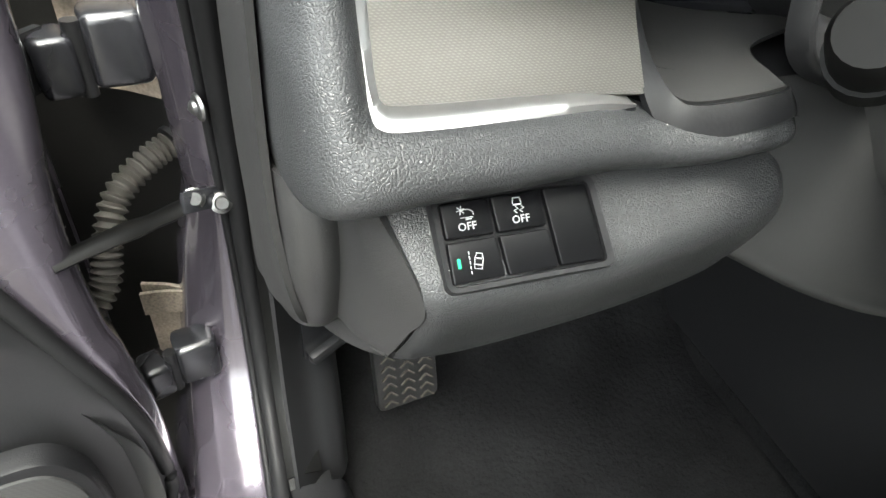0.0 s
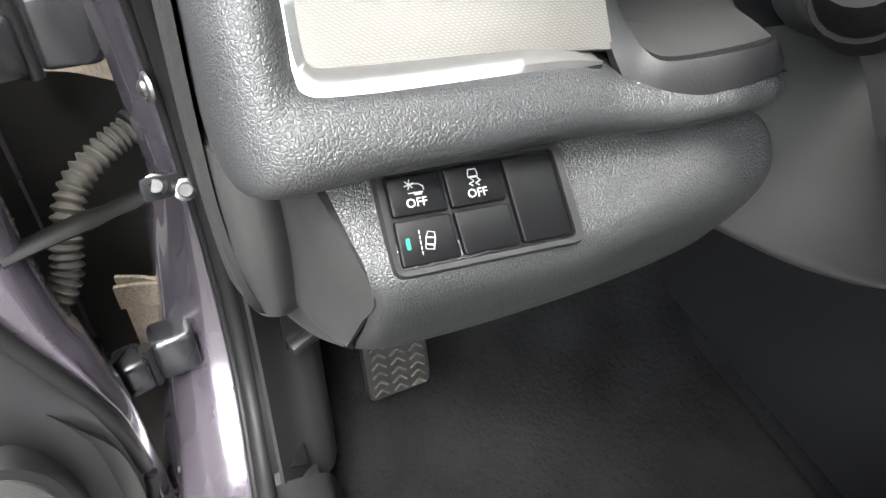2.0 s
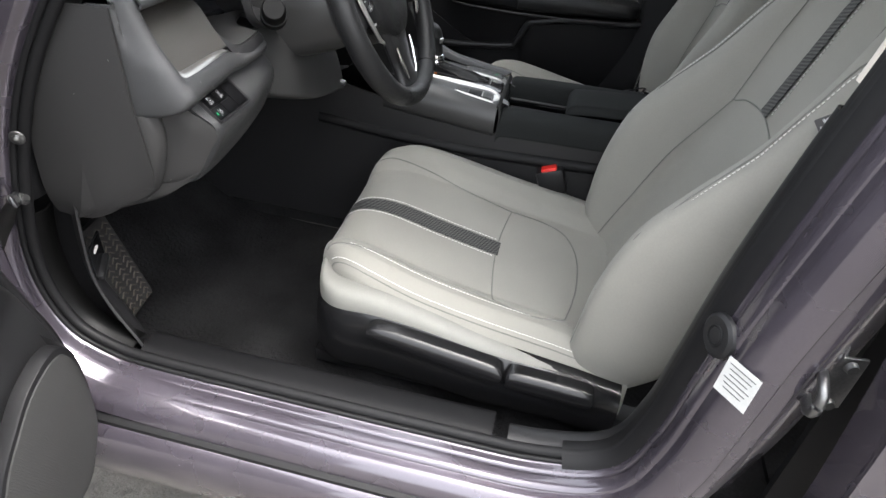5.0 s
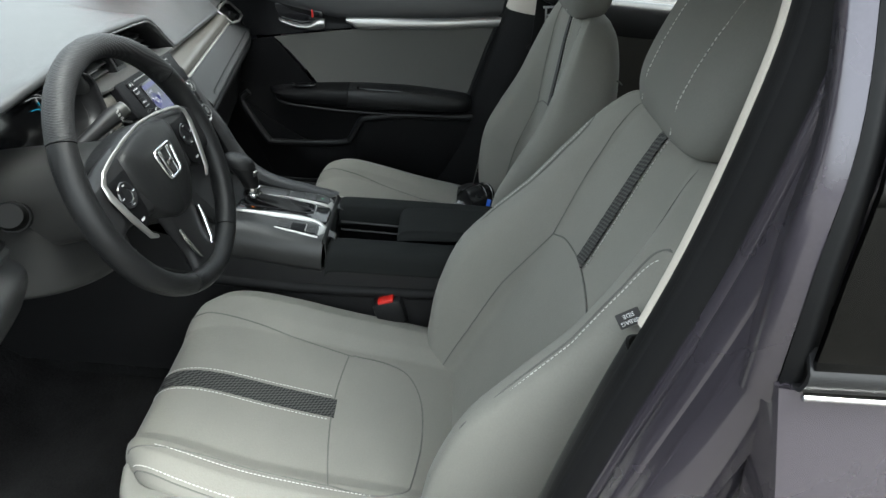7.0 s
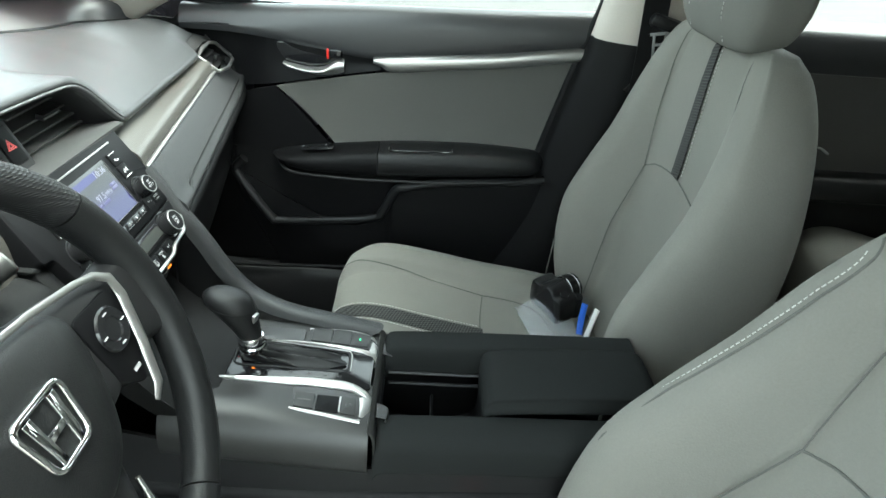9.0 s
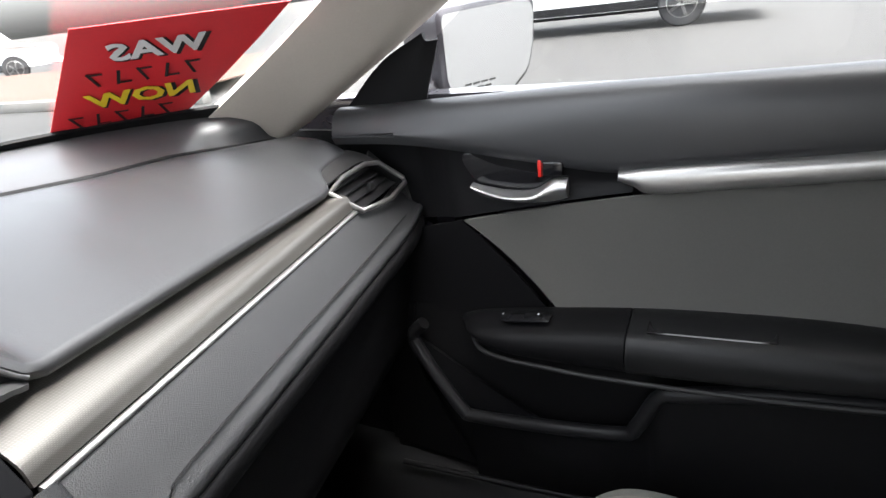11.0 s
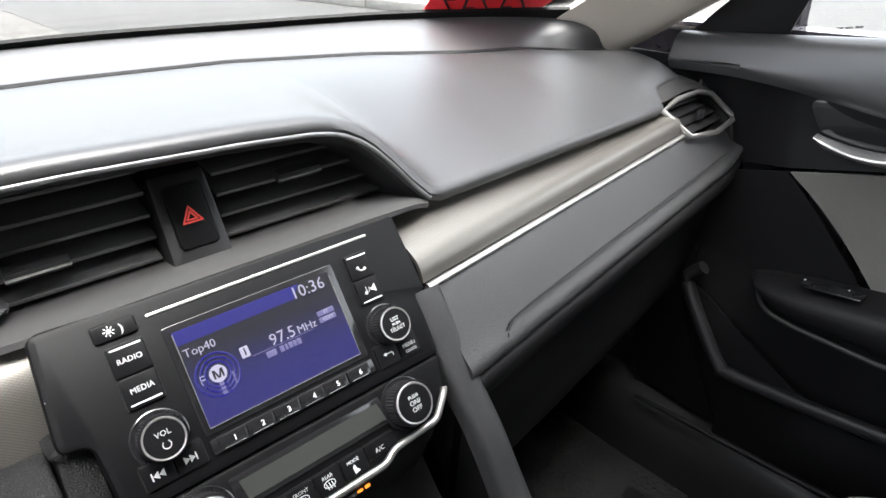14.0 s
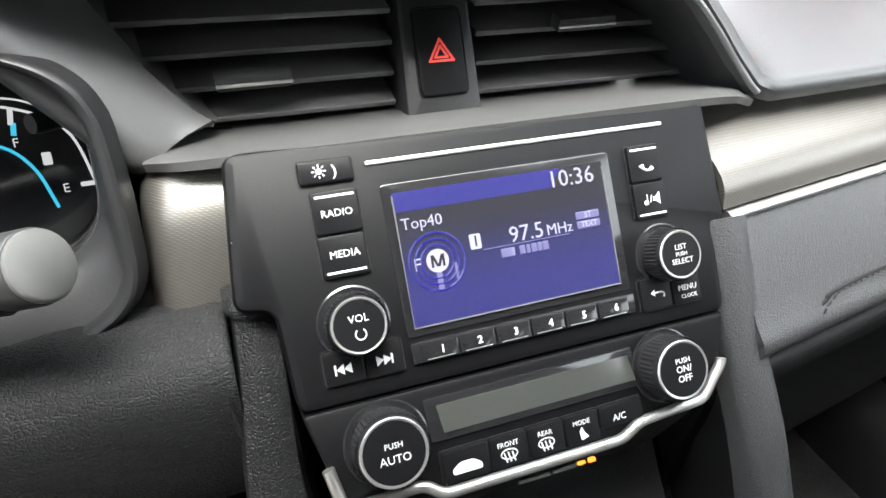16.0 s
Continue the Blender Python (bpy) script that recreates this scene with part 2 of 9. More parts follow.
INSERT = material("grey_door_fabric", (0.080, 0.078, 0.072), 0.85, var=0.08, grain="noise", grain_size=0.0012, bump=0.25)
WHITE = material("white_print", (0.75, 0.75, 0.74), 0.6, var=0.04)
PRINT = material("pale_grey_print", (0.42, 0.42, 0.42), 0.6, var=0.04)
PAPER = material("worn_paper", (0.42, 0.42, 0.41), 0.7, var=0.12)
RED = material("red_plastic", (0.55, 0.02, 0.015), 0.35, var=0.08)
SIGN_RED = material("red_sign_paper", (0.72, 0.02, 0.03), 0.5, var=0.06)
YELLOW = material("yellow_print", (0.85, 0.65, 0.03), 0.5, var=0.06)
INK = material("black_ink", (0.015, 0.013, 0.013), 0.6)
BLUE = material("blue_bag_seal", (0.03, 0.12, 0.55), 0.4, var=0.1)
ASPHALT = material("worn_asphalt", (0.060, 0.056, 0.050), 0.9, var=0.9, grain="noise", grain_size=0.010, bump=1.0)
CONCRETE = material("weathered_concrete_kerb", (0.15, 0.145, 0.135), 0.9, var=0.25, grain="noise", grain_size=0.01, bump=0.3)
MULCH = material("red_gravel_bed", (0.105, 0.064, 0.048), 0.95, var=0.6, grain="noise", grain_size=0.03, bump=1.0)
CARWHITE = material("white_car_paint", (0.72, 0.72, 0.72), 0.3, coat=1.0, var=0.03)
TYRE = material("tyre_rubber", (0.025, 0.025, 0.026), 0.8, var=0.2)
SCREEN = glowing("blue_display", (0.02, 0.017, 0.36), 0.070)
SCREEN_DIM = glowing("dark_blue_display", (0.02, 0.02, 0.05), 0.03)


def fading_display():
    """Lit display: nearly black under the title, deep blue towards its foot."""
    m = glowing("fading_display", (0.02, 0.017, 0.36), 0.070)
    nt = m.node_tree
    b = nt.nodes["Principled BSDF"]
    tc = nt.nodes.new("ShaderNodeTexCoord")
    dot = nt.nodes.new("ShaderNodeVectorMath")
    dot.operation = "DOT_PRODUCT"
    dot.inputs[1].default_value = (0, 0.5407, 0.8412)
    nt.links.new(tc.outputs["Object"], dot.inputs[0])
    ramp = nt.nodes.new("ShaderNodeMapRange")
    ramp.interpolation_type = "SMOOTHSTEP"
    at = 0.229 * 0.5407 + 0.934 * 0.8412
    ramp.inputs["From Min"].default_value, ramp.inputs["From Max"].default_value = at - 0.046, at - 0.008
    ramp.inputs["To Min"].default_value, ramp.inputs["To Max"].default_value = 1.0, 0.06
    nt.links.new(dot.outputs["Value"], ramp.inputs["Value"])
    tint = nt.nodes.new("ShaderNodeVectorMath")
    tint.operation = "SCALE"
    tint.inputs[0].default_value = (0.014, 0.012, 0.24)
    nt.links.new(ramp.outputs[0], tint.inputs["Scale"])
    base = nt.nodes.new("ShaderNodeVectorMath")
    base.operation = "ADD"
    base.inputs[1].default_value = (0.005, 0.005, 0.014)
    nt.links.new(tint.outputs[0], base.inputs[0])
    nt.links.new(base.outputs[0], b.inputs["Emission Color"])
    return m


SCREEN_FADE = fading_display()
DISPLAY_TEXT = glowing("display_letters", (0.62, 0.60, 0.80), 0.10)
DISPLAY_RING = glowing("display_rings", (0.27, 0.25, 0.56), 0.075)
LCD = material("grey_lcd", (0.028, 0.030, 0.028), 0.12, var=0.05)
GREEN = glowing("green_lamp", (0.05, 0.8, 0.35), 0.2)
AMBER = glowing("amber_lamp", (1.0, 0.25, 0.03), 0.2)
CYAN = glowing("cyan_gauge", (0.05, 0.45, 0.65), 0.08)
PALE = glowing("gauge_white", (0.7, 0.7, 0.72), 0.06)
HAZARD = material("hazard_red", (0.7, 0.06, 0.05), 0.4)
GLASS = glass("window_glass", (0.86, 0.87, 0.87))
TINT = glass("tinted_glass", (0.10, 0.10, 0.105))
FILM = material("milky_plastic_film", (0.72, 0.76, 0.80), 0.25, var=0.15, grain="noise", grain_size=0.02, bump=0.8)
FILM.node_tree.nodes["Principled BSDF"].inputs["Alpha"].default_value = 0.15
PALE_GROUND = material("grey_lot_asphalt", (0.036, 0.035, 0.033), 0.9, var=0.25, grain="noise", grain_size=0.02, bump=0.3)
MIRROR = material("mirror_glass", (0.85, 0.86, 0.87), 0.03, metal=1.0, var=0.02, rough_var=0.01)


# ---- building helpers ----
def empty(name, label, category, group="", kind="", at=(0, 0, 0)):
    ob = new(name)
    ob.location = at
    return tagged(ob, label, category, group, kind)


def part(name, bm, mat, parent=None, label="", smooth=40):
    me = bpy.data.meshes.new(name)
    bm.to_mesh(me)
    bm.free()
    me.materials.append(mat)
    if smooth:
        me.polygons.foreach_set("use_smooth", [True] * len(me.polygons))
        me.set_sharp_from_angle(angle=radians(smooth))
    ob = new(name, me)
    if parent:
        ob.parent = parent
        ob.matrix_parent_inverse = Matrix.Translation(-parent.location) if parent.type == "EMPTY" else Matrix()
    if label:
        ob["label"] = label
    return ob


def cr(pts, n):
    """n points along a smooth curve through pts (Catmull-Rom, even in index)."""
    p = np.array(pts, float)
    k = len(p)
    if k == 2:
        s = np.linspace(0, 1, n)[:, None]
        return p[0] * (1 - s) + p[1] * s
    ext = np.vstack([2 * p[0] - p[1], p, 2 * p[-1] - p[-2]])
    out = []
    for s in np.linspace(0, k - 1, n):
        i = min(int(s), k - 2)
        f = s - i
        a, b, c, d = ext[i:i + 4]
        out.append(0.5 * (2 * b + (c - a) * f + (2 * a - 5 * b + 4 * c - d) * f * f + (3 * b - a - 3 * c + d) * f ** 3))
    return np.array(out)


def grid(rows, nu, nv):
    r = np.array([cr(row, nv) for row in rows])
    return np.stack([cr(r[:, j], nu) for j in range(nv)], axis=1)


def normals(g):
    du = np.gradient(g, axis=0)
    dv = np.gradient(g, axis=1)
    n = np.cross(du, dv)
    return n / np.maximum(np.linalg.norm(n, axis=2, keepdims=True), 1e-9)


def shell_bm(g, th):
    """A closed skin: the grid g and its copy th metres behind it (th > 0: against the normal)."""
    bm = bmesh.new()
    nu, nv = g.shape[:2]
    b = g - normals(g) * th
    top = [[bm.verts.new(g[i, j]) for j in range(nv)] for i in range(nu)]
    bot = [[bm.verts.new(b[i, j]) for j in range(nv)] for i in range(nu)]
    for i in range(nu - 1):
        for j in range(nv - 1):
            bm.faces.new((top[i][j], top[i + 1][j], top[i + 1][j + 1], top[i][j + 1]))
            bm.faces.new((bot[i][j], bot[i][j + 1], bot[i + 1][j + 1], bot[i + 1][j]))
    for i in range(nu - 1):
        bm.faces.new((top[i][0], bot[i][0], bot[i + 1][0], top[i + 1][0]))
        bm.faces.new((top[i][-1], top[i + 1][-1], bot[i + 1][-1], bot[i][-1]))
    for j in range(nv - 1):
        bm.faces.new((top[0][j], top[0][j + 1], bot[0][j + 1], bot[0][j]))
        bm.faces.new((top[-1][j], bot[-1][j], bot[-1][j + 1], top[-1][j + 1]))
    bmesh.ops.recalc_face_normals(bm, faces=bm.faces)
    return bm


def sheet(name, rows, mat, parent, th=0.004, nu=24, nv=16, label="", smooth=40):
    return part(name, shell_bm(grid(rows, nu, nv), th), mat, parent, label, smooth)


def loft(name, loops, mat, parent, nu=24, nv=32, label="", smooth=50):
    """A closed body through closed cross-sections, capped at both ends."""
    r = []
    for lp in loops:
        c = cr([lp[-1]] + list(lp) + [lp[0], lp[1]], (len(lp) + 2) * 8 + 1)
        c = c[8:8 + len(lp) * 8]
        s = np.linspace(0, len(c), nv, endpoint=False).astype(int)
        r.append(c[s])
    r = np.array(r)
    g = np.stack([cr(r[:, j], nu) for j in range(nv)], axis=1)
    bm = bmesh.new()
    v = [[bm.verts.new(g[i, j]) for j in range(nv)] for i in range(nu)]
    for i in range(nu - 1):
        for j in range(nv):
            k = (j + 1) % nv
            bm.faces.new((v[i][j], v[i][k], v[i + 1][k], v[i + 1][j]))
    bm.faces.new(v[0][::-1])
    bm.faces.new(v[-1])
    bmesh.ops.recalc_face_normals(bm, faces=bm.faces)
    return part(name, bm, mat, parent, label, smooth)


def tube_bm(path, r, n=8, closed=False, flat=1.0, up=(0, 0, 1)):
    bm = bmesh.new()
    p = np.array(path, float)
    k = len(p)
    tan = np.gradient(p, axis=0) if not closed else np.roll(p, -1, 0) - np.roll(p, 1, 0)
    rings = []
    ref = Vector(up)
    for i in range(k):
        t = Vector(tan[i]).normalized()
        a = t.cross(ref)
        if a.length < 1e-3:
            a = t.cross(Vector((1, 0, 0)))
        a.normalize()
        b = a.cross(t).normalized()
        rad = r[i] if hasattr(r, "__len__") else r
        rings.append([bm.verts.new(Vector(p[i]) + rad * (math.cos(2 * math.pi * j / n) * a + flat * math.sin(2 * math.pi * j / n) * b)) for j in range(n)])
    for i in range(k if closed else k - 1):
        q, s = rings[i], rings[(i + 1) % k]
        for j in range(n):
            bm.faces.new((q[j], q[(j + 1) % n], s[(j + 1) % n], s[j]))
    if not closed:
        bm.faces.new(rings[0][::-1])
        bm.faces.new(rings[-1])
    bmesh.ops.recalc_face_normals(bm, faces=bm.faces)
    return bm


def tube(name, path, r, mat, parent, n=8, closed=False, flat=1.0, up=(0, 0, 1), label="", res=0):
    if res:
        path = cr(path, res)
    return part(name, tube_bm(path, r, n, closed, flat, up), mat, parent, label, 50)


def box(name, size, mat, parent, m=Matrix(), bevel=0.002, seg=2, label=""):
    bm = bmesh.new()
    bmesh.ops.create_cube(bm, size=1)
    bmesh.ops.scale(bm, vec=size, verts=bm.verts)
    if bevel:
        bmesh.ops.bevel(bm, geom=bm.edges[:], offset=min(bevel, min(size) * 0.45), segments=seg, profile=0.5, affect="EDGES")
    bm.transform(m)
    return part(name, bm, mat, parent, label, 35)


def rounded(poly, r, n=4):
    """The 2D polygon with corners cut round by r."""
    out = []
    k = len(poly)
    for i in range(k):
        a, b, c = Vector(poly[i - 1]), Vector(poly[i]), Vector(poly[(i + 1) % k])
        d1, d2 = (a - b), (c - b)
        rr = min(r, d1.length * 0.45, d2.length * 0.45)
        p, q = b + d1.normalized() * rr, b + d2.normalized() * rr
        for s in range(n + 1):
            f = s / n
            out.append(tuple((1 - f) ** 2 * p + 2 * f * (1 - f) * b + f * f * q))
    return out


def prism_bm(poly, depth, m=Matrix(), bevel=0.0):
    """Polygon in local xy, from z = -depth to z = 0, its front edge bevelled."""
    bm = bmesh.new()
    top = [bm.verts.new((x, y, 0)) for x, y in poly]
    bot = [bm.verts.new((x, y, -depth)) for x, y in poly]
    f = bm.faces.new(top)
    bm.faces.new(bot[::-1])
    k = len(poly)
    for i in range(k):
        bm.faces.new((top[i], bot[i], bot[(i + 1) % k], top[(i + 1) % k]))
    bmesh.ops.recalc_face_normals(bm, faces=bm.faces)
    if bevel:
        bmesh.ops.bevel(bm, geom=list(f.edges), offset=bevel, segments=2, profile=0.5, affect="EDGES", clamp_overlap=True)
    bm.transform(m)
    return bm


def prism(name, poly, depth, m, mat, parent, bevel=0.0, label="", smooth=35):
    return part(name, prism_bm(poly, depth, m, bevel), mat, parent, label, smooth)


def lathe(name, profile, m, mat, parent, n=32, label="", smooth=35):
    """Profile of (radius, height) turned about the local z axis."""
    bm = bmesh.new()
    rings = []
    for r, z in profile:
        rings.append([bm.verts.new((max(r, 1e-5) * math.cos(2 * math.pi * j / n), max(r, 1e-5) * math.sin(2 * math.pi * j / n), z)) for j in range(n)])
    for a, b in zip(rings, rings[1:]):
        for j in range(n):
            bm.faces.new((a[j], a[(j + 1) % n], b[(j + 1) % n], b[j]))
    bm.faces.new(rings[0][::-1])
    bm.faces.new(rings[-1])
    bmesh.ops.recalc_face_normals(bm, faces=bm.faces)
    bm.transform(m)
    return part(name, bm, mat, parent, label, smooth)


def lettering(name, body, size, m, mat, parent, align="CENTER", label="", depth=0.0001, bold=0.0):
    cu = bpy.data.curves.new(name, "FONT")
    cu.body, cu.size, cu.align_x, cu.align_y, cu.extrude = body, size, align, "CENTER", depth
    cu.offset = bold
    cu.resolution_u = 2
    tmp = new(name + "_curve", cu)
    me = bpy.data.meshes.new_from_object(tmp.evaluated_get(bpy.context.evaluated_depsgraph_get()))
    bpy.data.objects.remove(tmp)
    bpy.data.curves.remove(cu)
    bm = bmesh.new()
    bm.from_mesh(me)
    bpy.data.meshes.remove(me)
    bm.transform(m)
    return part(name, bm, mat, parent, label, 0)


def frame_of(o, right, up):
    """A local frame: x to the right, y up, z out of the face."""
    x, y = Vector(right).normalized(), Vector(up).normalized()
    z = x.cross(y).normalized()
    y = z.cross(x)
    m = Matrix((x, y, z)).transposed().to_4x4()
    m.translation = Vector(o)
    return m


def stitches_bm(path, step=0.0065, length=0.0042, r=0.0009, up=(0, 0, 1)):
    """Short threads along a path."""
    bm = bmesh.new()
    p = np.array(path)
    d = np.r_[0, np.cumsum(np.linalg.norm(np.diff(p, axis=0), axis=1))]
    s = 0.0
    while s + length < d[-1]:
        a = Vector([np.interp(s, d, p[:, k]) for k in range(3)])
        b = Vector([np.interp(s + length, d, p[:, k]) for k in range(3)])
        t = (b - a).normalized()
        u = t.cross(Vector(up))
        u = u.normalized() if u.length > 1e-3 else Vector((1, 0, 0))
        w = u.cross(t)
        ring = [[bm.verts.new(q + r * (math.cos(k * math.pi / 2) * u + math.sin(k * math.pi / 2) * w)) for k in range(4)] for q in (a, b)]
        for k in range(4):
            bm.faces.new((ring[0][k], ring[0][(k + 1) % 4], ring[1][(k + 1) % 4], ring[1][k]))
        bm.faces.new(ring[0][::-1])
        bm.faces.new(ring[1])
        s += step
    return bm


def stitches(name, path, parent, mat=None, res=60, **kw):
    return part(name, stitches_bm(cr(path, res), **kw), mat or THREAD, parent)


# ---- ground and surroundings ----
def ground_sheet():
    bm = bmesh.new()
    bmesh.ops.create_grid(bm, x_segments=40, y_segments=40, size=400)
    return tagged(part("ground", bm, ASPHALT, None, "", 0), "worn grey asphalt of the car lot", "ground", "", "structure")


ground_sheet()
tagged(sheet("pavement", [[(1.9, -30, 0.006), (1.9, 60, 0.006)], [(60, -30, 0.006), (60, 60, 0.006)]], PALE_GROUND, None, 0.004, 8, 8), "worn grey asphalt yard of the car lot", "pavement", "", "structure")

# ---- car body round the driver's door opening ----
body = empty("sedan_body", "purple-grey metallic sedan body with open driver doorway", "car body", at=(-0.78, 0, 0.2))
OPENING = [(0.02, 1.37), (0.22, 1.13), (0.345, 0.97), (0.404, 0.879), (0.445, 0.79), (0.475, 0.69), (0.492, 0.60), (0.488, 0.52), (0.458, 0.455),
           (0.40, 0.423), (0.33, 0.413), (0.1, 0.412), (-0.15, 0.414), (-0.30, 0.42), (-0.395, 0.455), (-0.428, 0.54), (-0.442, 0.65),
           (-0.455, 0.78), (-0.477, 0.92), (-0.506, 1.08), (-0.518, 1.20), (-0.518, 1.29), (-0.495, 1.38)]
OC = cr(OPENING, 130)


def opening_rows(profile, curve=OC, width=None):
    t = np.gradient(curve, axis=0)
    t /= np.linalg.norm(t, axis=1, keepdims=True)
    nrm = np.stack([-t[:, 1], t[:, 0]], axis=1)
    g = np.zeros((len(curve), len(profile), 3))
    for k, (x, off) in enumerate(profile):
        s = 1.0 if width is None else width[:, None]
        p = curve + nrm * off * s
        g[:, k, 0], g[:, k, 1:] = x, p
    return g


def swept(name, profile, mat, parent, th, n, curve=OC, width=None, label=""):
    g = opening_rows(profile, curve, width)
    g = np.stack([cr(g[i], n) for i in range(len(g))])
    return part(name, shell_bm(g, th), mat, parent, label)


KX = np.where(OC[:, 0] > 0.2, np.interp(OC[:, 1], [0.44, 0.50, 0.60, 0.68], [1.0, 0.9, 0.68, 0.42]), 1.0)


def jamb(name, profile, mat, n, label="", calm=None):
    """Door frame section swept along the opening, narrower and plainer up the hinge pillar."""
    g = opening_rows(profile)
    if calm:
        plain = opening_rows([(x, float(np.interp(-x, [-q for q, _ in calm], [o for _, o in calm]))) for x, _ in profile])
        w = np.interp(OC[:, 0], [0.15, 0.32], [0.0, 1.0])[:, None, None]
        g = g * (1 - w) + plain * w
    g[:, :, 0] = -0.764 + (g[:, :, 0] + 0.764) * KX[:, None]
    return part(name, shell_bm(np.stack([cr(g[i], n) for i in range(len(g))]), 0.003), mat, body, label)


jamb("door_jamb", [(-0.764, 0.004), (-0.772, 0.008), (-0.781, 0.009), (-0.784, 0.0118), (-0.787, 0.0120), (-0.793, 0.0105), (-0.805, 0.0130), (-0.8085, 0.0180), (-0.813, 0.0195), (-0.823, 0.0220), (-0.831, 0.0290), (-0.8350, 0.0360), (-0.838, 0.046), (-0.838, 0.058)], PAINT, 60, "glossy purple-grey door frame", [(-0.764, 0.004), (-0.772, 0.008), (-0.790, 0.010), (-0.815, 0.018), (-0.832, 0.030), (-0.838, 0.046), (-0.8381, 0.058)])
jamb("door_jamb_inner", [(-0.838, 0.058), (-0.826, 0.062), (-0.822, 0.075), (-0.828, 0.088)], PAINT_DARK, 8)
for off, x, r in ((-0.004, -0.756, 0.0085), (0.001, -0.767, 0.004)):
    g = opening_rows([(x, off)])[:, 0]
    tube("weather_seal", g, r, RUBBER, body, n=10, up=(1, 0, 0))
# plastic trim inside the seal: kick panel, sill plate, pillar trim
i0 = int(np.argmin(np.abs(OC[:, 1] - 0.66) + (OC[:, 0] < 0) * 9))
i1 = int(np.argmin(np.abs(OC[:, 0] - 0.372) + (OC[:, 1] > 0.5) * 9))
i3 = int(np.argmin(np.abs(OC[:, 1] - 1.012) + (OC[:, 0] > 0) * 9))
i2 = int(np.argmin(np.abs(OC[:, 0] + 0.25) + (OC[:, 1] > 0.5) * 9))
swept("kick_panel_edge", [(-0.715, -0.006), (-0.735, -0.010), (-0.752, -0.004)], STRAPBLACK, body, 0.003, 8, OC[i0:i1 + 1])
swept("sill_plate", [(-0.690, 0.03), (-0.697, 0.004), (-0.706, -0.002), (-0.735, -0.004), (-0.752, 0.002)], CONSOLE, body, 0.003, 14, OC[i1 + 1:i2], label="black plastic sill plate")
swept("pillar_lower_trim", [(-0.706, 0.03), (-0.711, 0.008), (-0.718, -0.001), (-0.735, -0.004), (-0.752, 0.002)], PLASTIC, body, 0.003, 14, OC[i2:i3])
swept("pillar_upper_trim", [(-0.66, 0.10), (-0.695, 0.06), (-0.711, 0.022), (-0.723, -0.002), (-0.735, -0.008), (-0.739, -0.003)], BEIGE, body, 0.003, 14, OC[i3:], label="beige pillar trim")
swept("b_pillar_seal", [(-0.734, -0.003), (-0.746, -0.009), (-0.758, -0.008), (-0.770, 0.0), (-0.776, 0.010), (-0.786, 0.014)], RUBBER, body, 0.003, 14, OC[i2 + 4:])
swept("a_pillar_trim", [(-0.64, 0.09), (-0.69, 0.010), (-0.72, 0.0), (-0.748, 0.002)], PLASTIC, body, 0.003, 12, OC[:i0])
sheet("rocker_panel", [[(-0.838, y, 0.352), (-0.856, y, 0.345), (-0.868, y, 0.31), (-0.862, y, 0.25), (-0.83, y, 0.19)] for y in (0.62, 0.45, 0.3, 0, -0.3, -0.6, -1.2)], PAINT, body, 0.003, 20, 16)
sheet("rocker_seal", [[(-0.828, y, 0.362), (-0.845, y, 0.358), (-0.847, y, 0.349), (-0.83, y, 0.346)] for y in (0.40, 0.2, 0, -0.3, -0.5)], RUBBER, body, 0.003, 16, 6)
# fender behind the hinges
# black filler box added to block a bright gap under the kick panel
box("sill_gap_filler", (0.02, 0.50, 0.11), RUBBER, body, pose(-0.714, 0.42, 0.345), 0.003)
# near-black sheet closes the hinge gap and stands in for its shade
sheet("fender_inner", [[(-0.79, 0.55, z), (-0.85, 0.565, z), (-0.92, 0.565, z), (-1.02, 0.56, z)] for z in (0.2, 0.5, 0.8, 1.05)], GAP_SHADE, body, 0.003, 12, 8, "near-black sheet for the shade behind the door hinges")
sheet("fender", [[(-0.905, 0.56, z), (-0.915, 0.75, z), (-0.90, 1.3, z)] for z in (0.25, 0.5, 0.75, 0.98)], PAINT, body, 0.003, 12, 12)
# centre pillar and rear door
sheet("b_pillar", [[(-0.768, y - 0.004, z), (-0.783, y - 0.005, z), (-0.789, y - 0.012, z), (-0.784, y - 0.021, z), (-0.790, y - 0.025, z), (-0.805, y - 0.026, z), (-0.809, y - 0.033, z), (-0.800, y - 0.040, z), (-0.806, y - 0.045, z), (-0.820, y - 0.046, z), (-0.826, y - 0.054, z), (-0.824, y - 0.080, z), (-0.79, y - 0.12, z)]
                   for y, z in ((-0.425, 0.50), (-0.45, 0.62), (-0.465, 0.75), (-0.485, 0.90), (-0.515, 1.08), (-0.525, 1.20), (-0.526, 1.29), (-0.505, 1.38))], PAINT, body, 0.003, 30, 64)
PLM = frame_of((-0.787, -0.4505, 0.735), (-0.93, -0.35, 0), (0, -0.1, 1))
lathe("hole_plug", [(0.0, 0.005), (0.009, 0.005), (0.011, 0.002), (0.013, 0.004), (0.022, 0.004), (0.026, 0.001), (0.027, -0.004)], PLM, PLASTIC, body, 28)
lathe("plug_ring", [(0.010, 0.0045), (0.012, 0.0055), (0.0135, 0.0045), (0.0135, 0.003)], PLM, RUBBER, body, 24)
striker = empty("door_striker", "bright zinc door striker loop on the pillar", "striker", at=(-0.81, -0.56, 0.72))
box("striker_plate", (0.055, 0.075, 0.005), ZINC, striker, frame_of((-0.812, -0.565, 0.725), (0.15, -1, 0), (0, 0, 1)), 0.002)
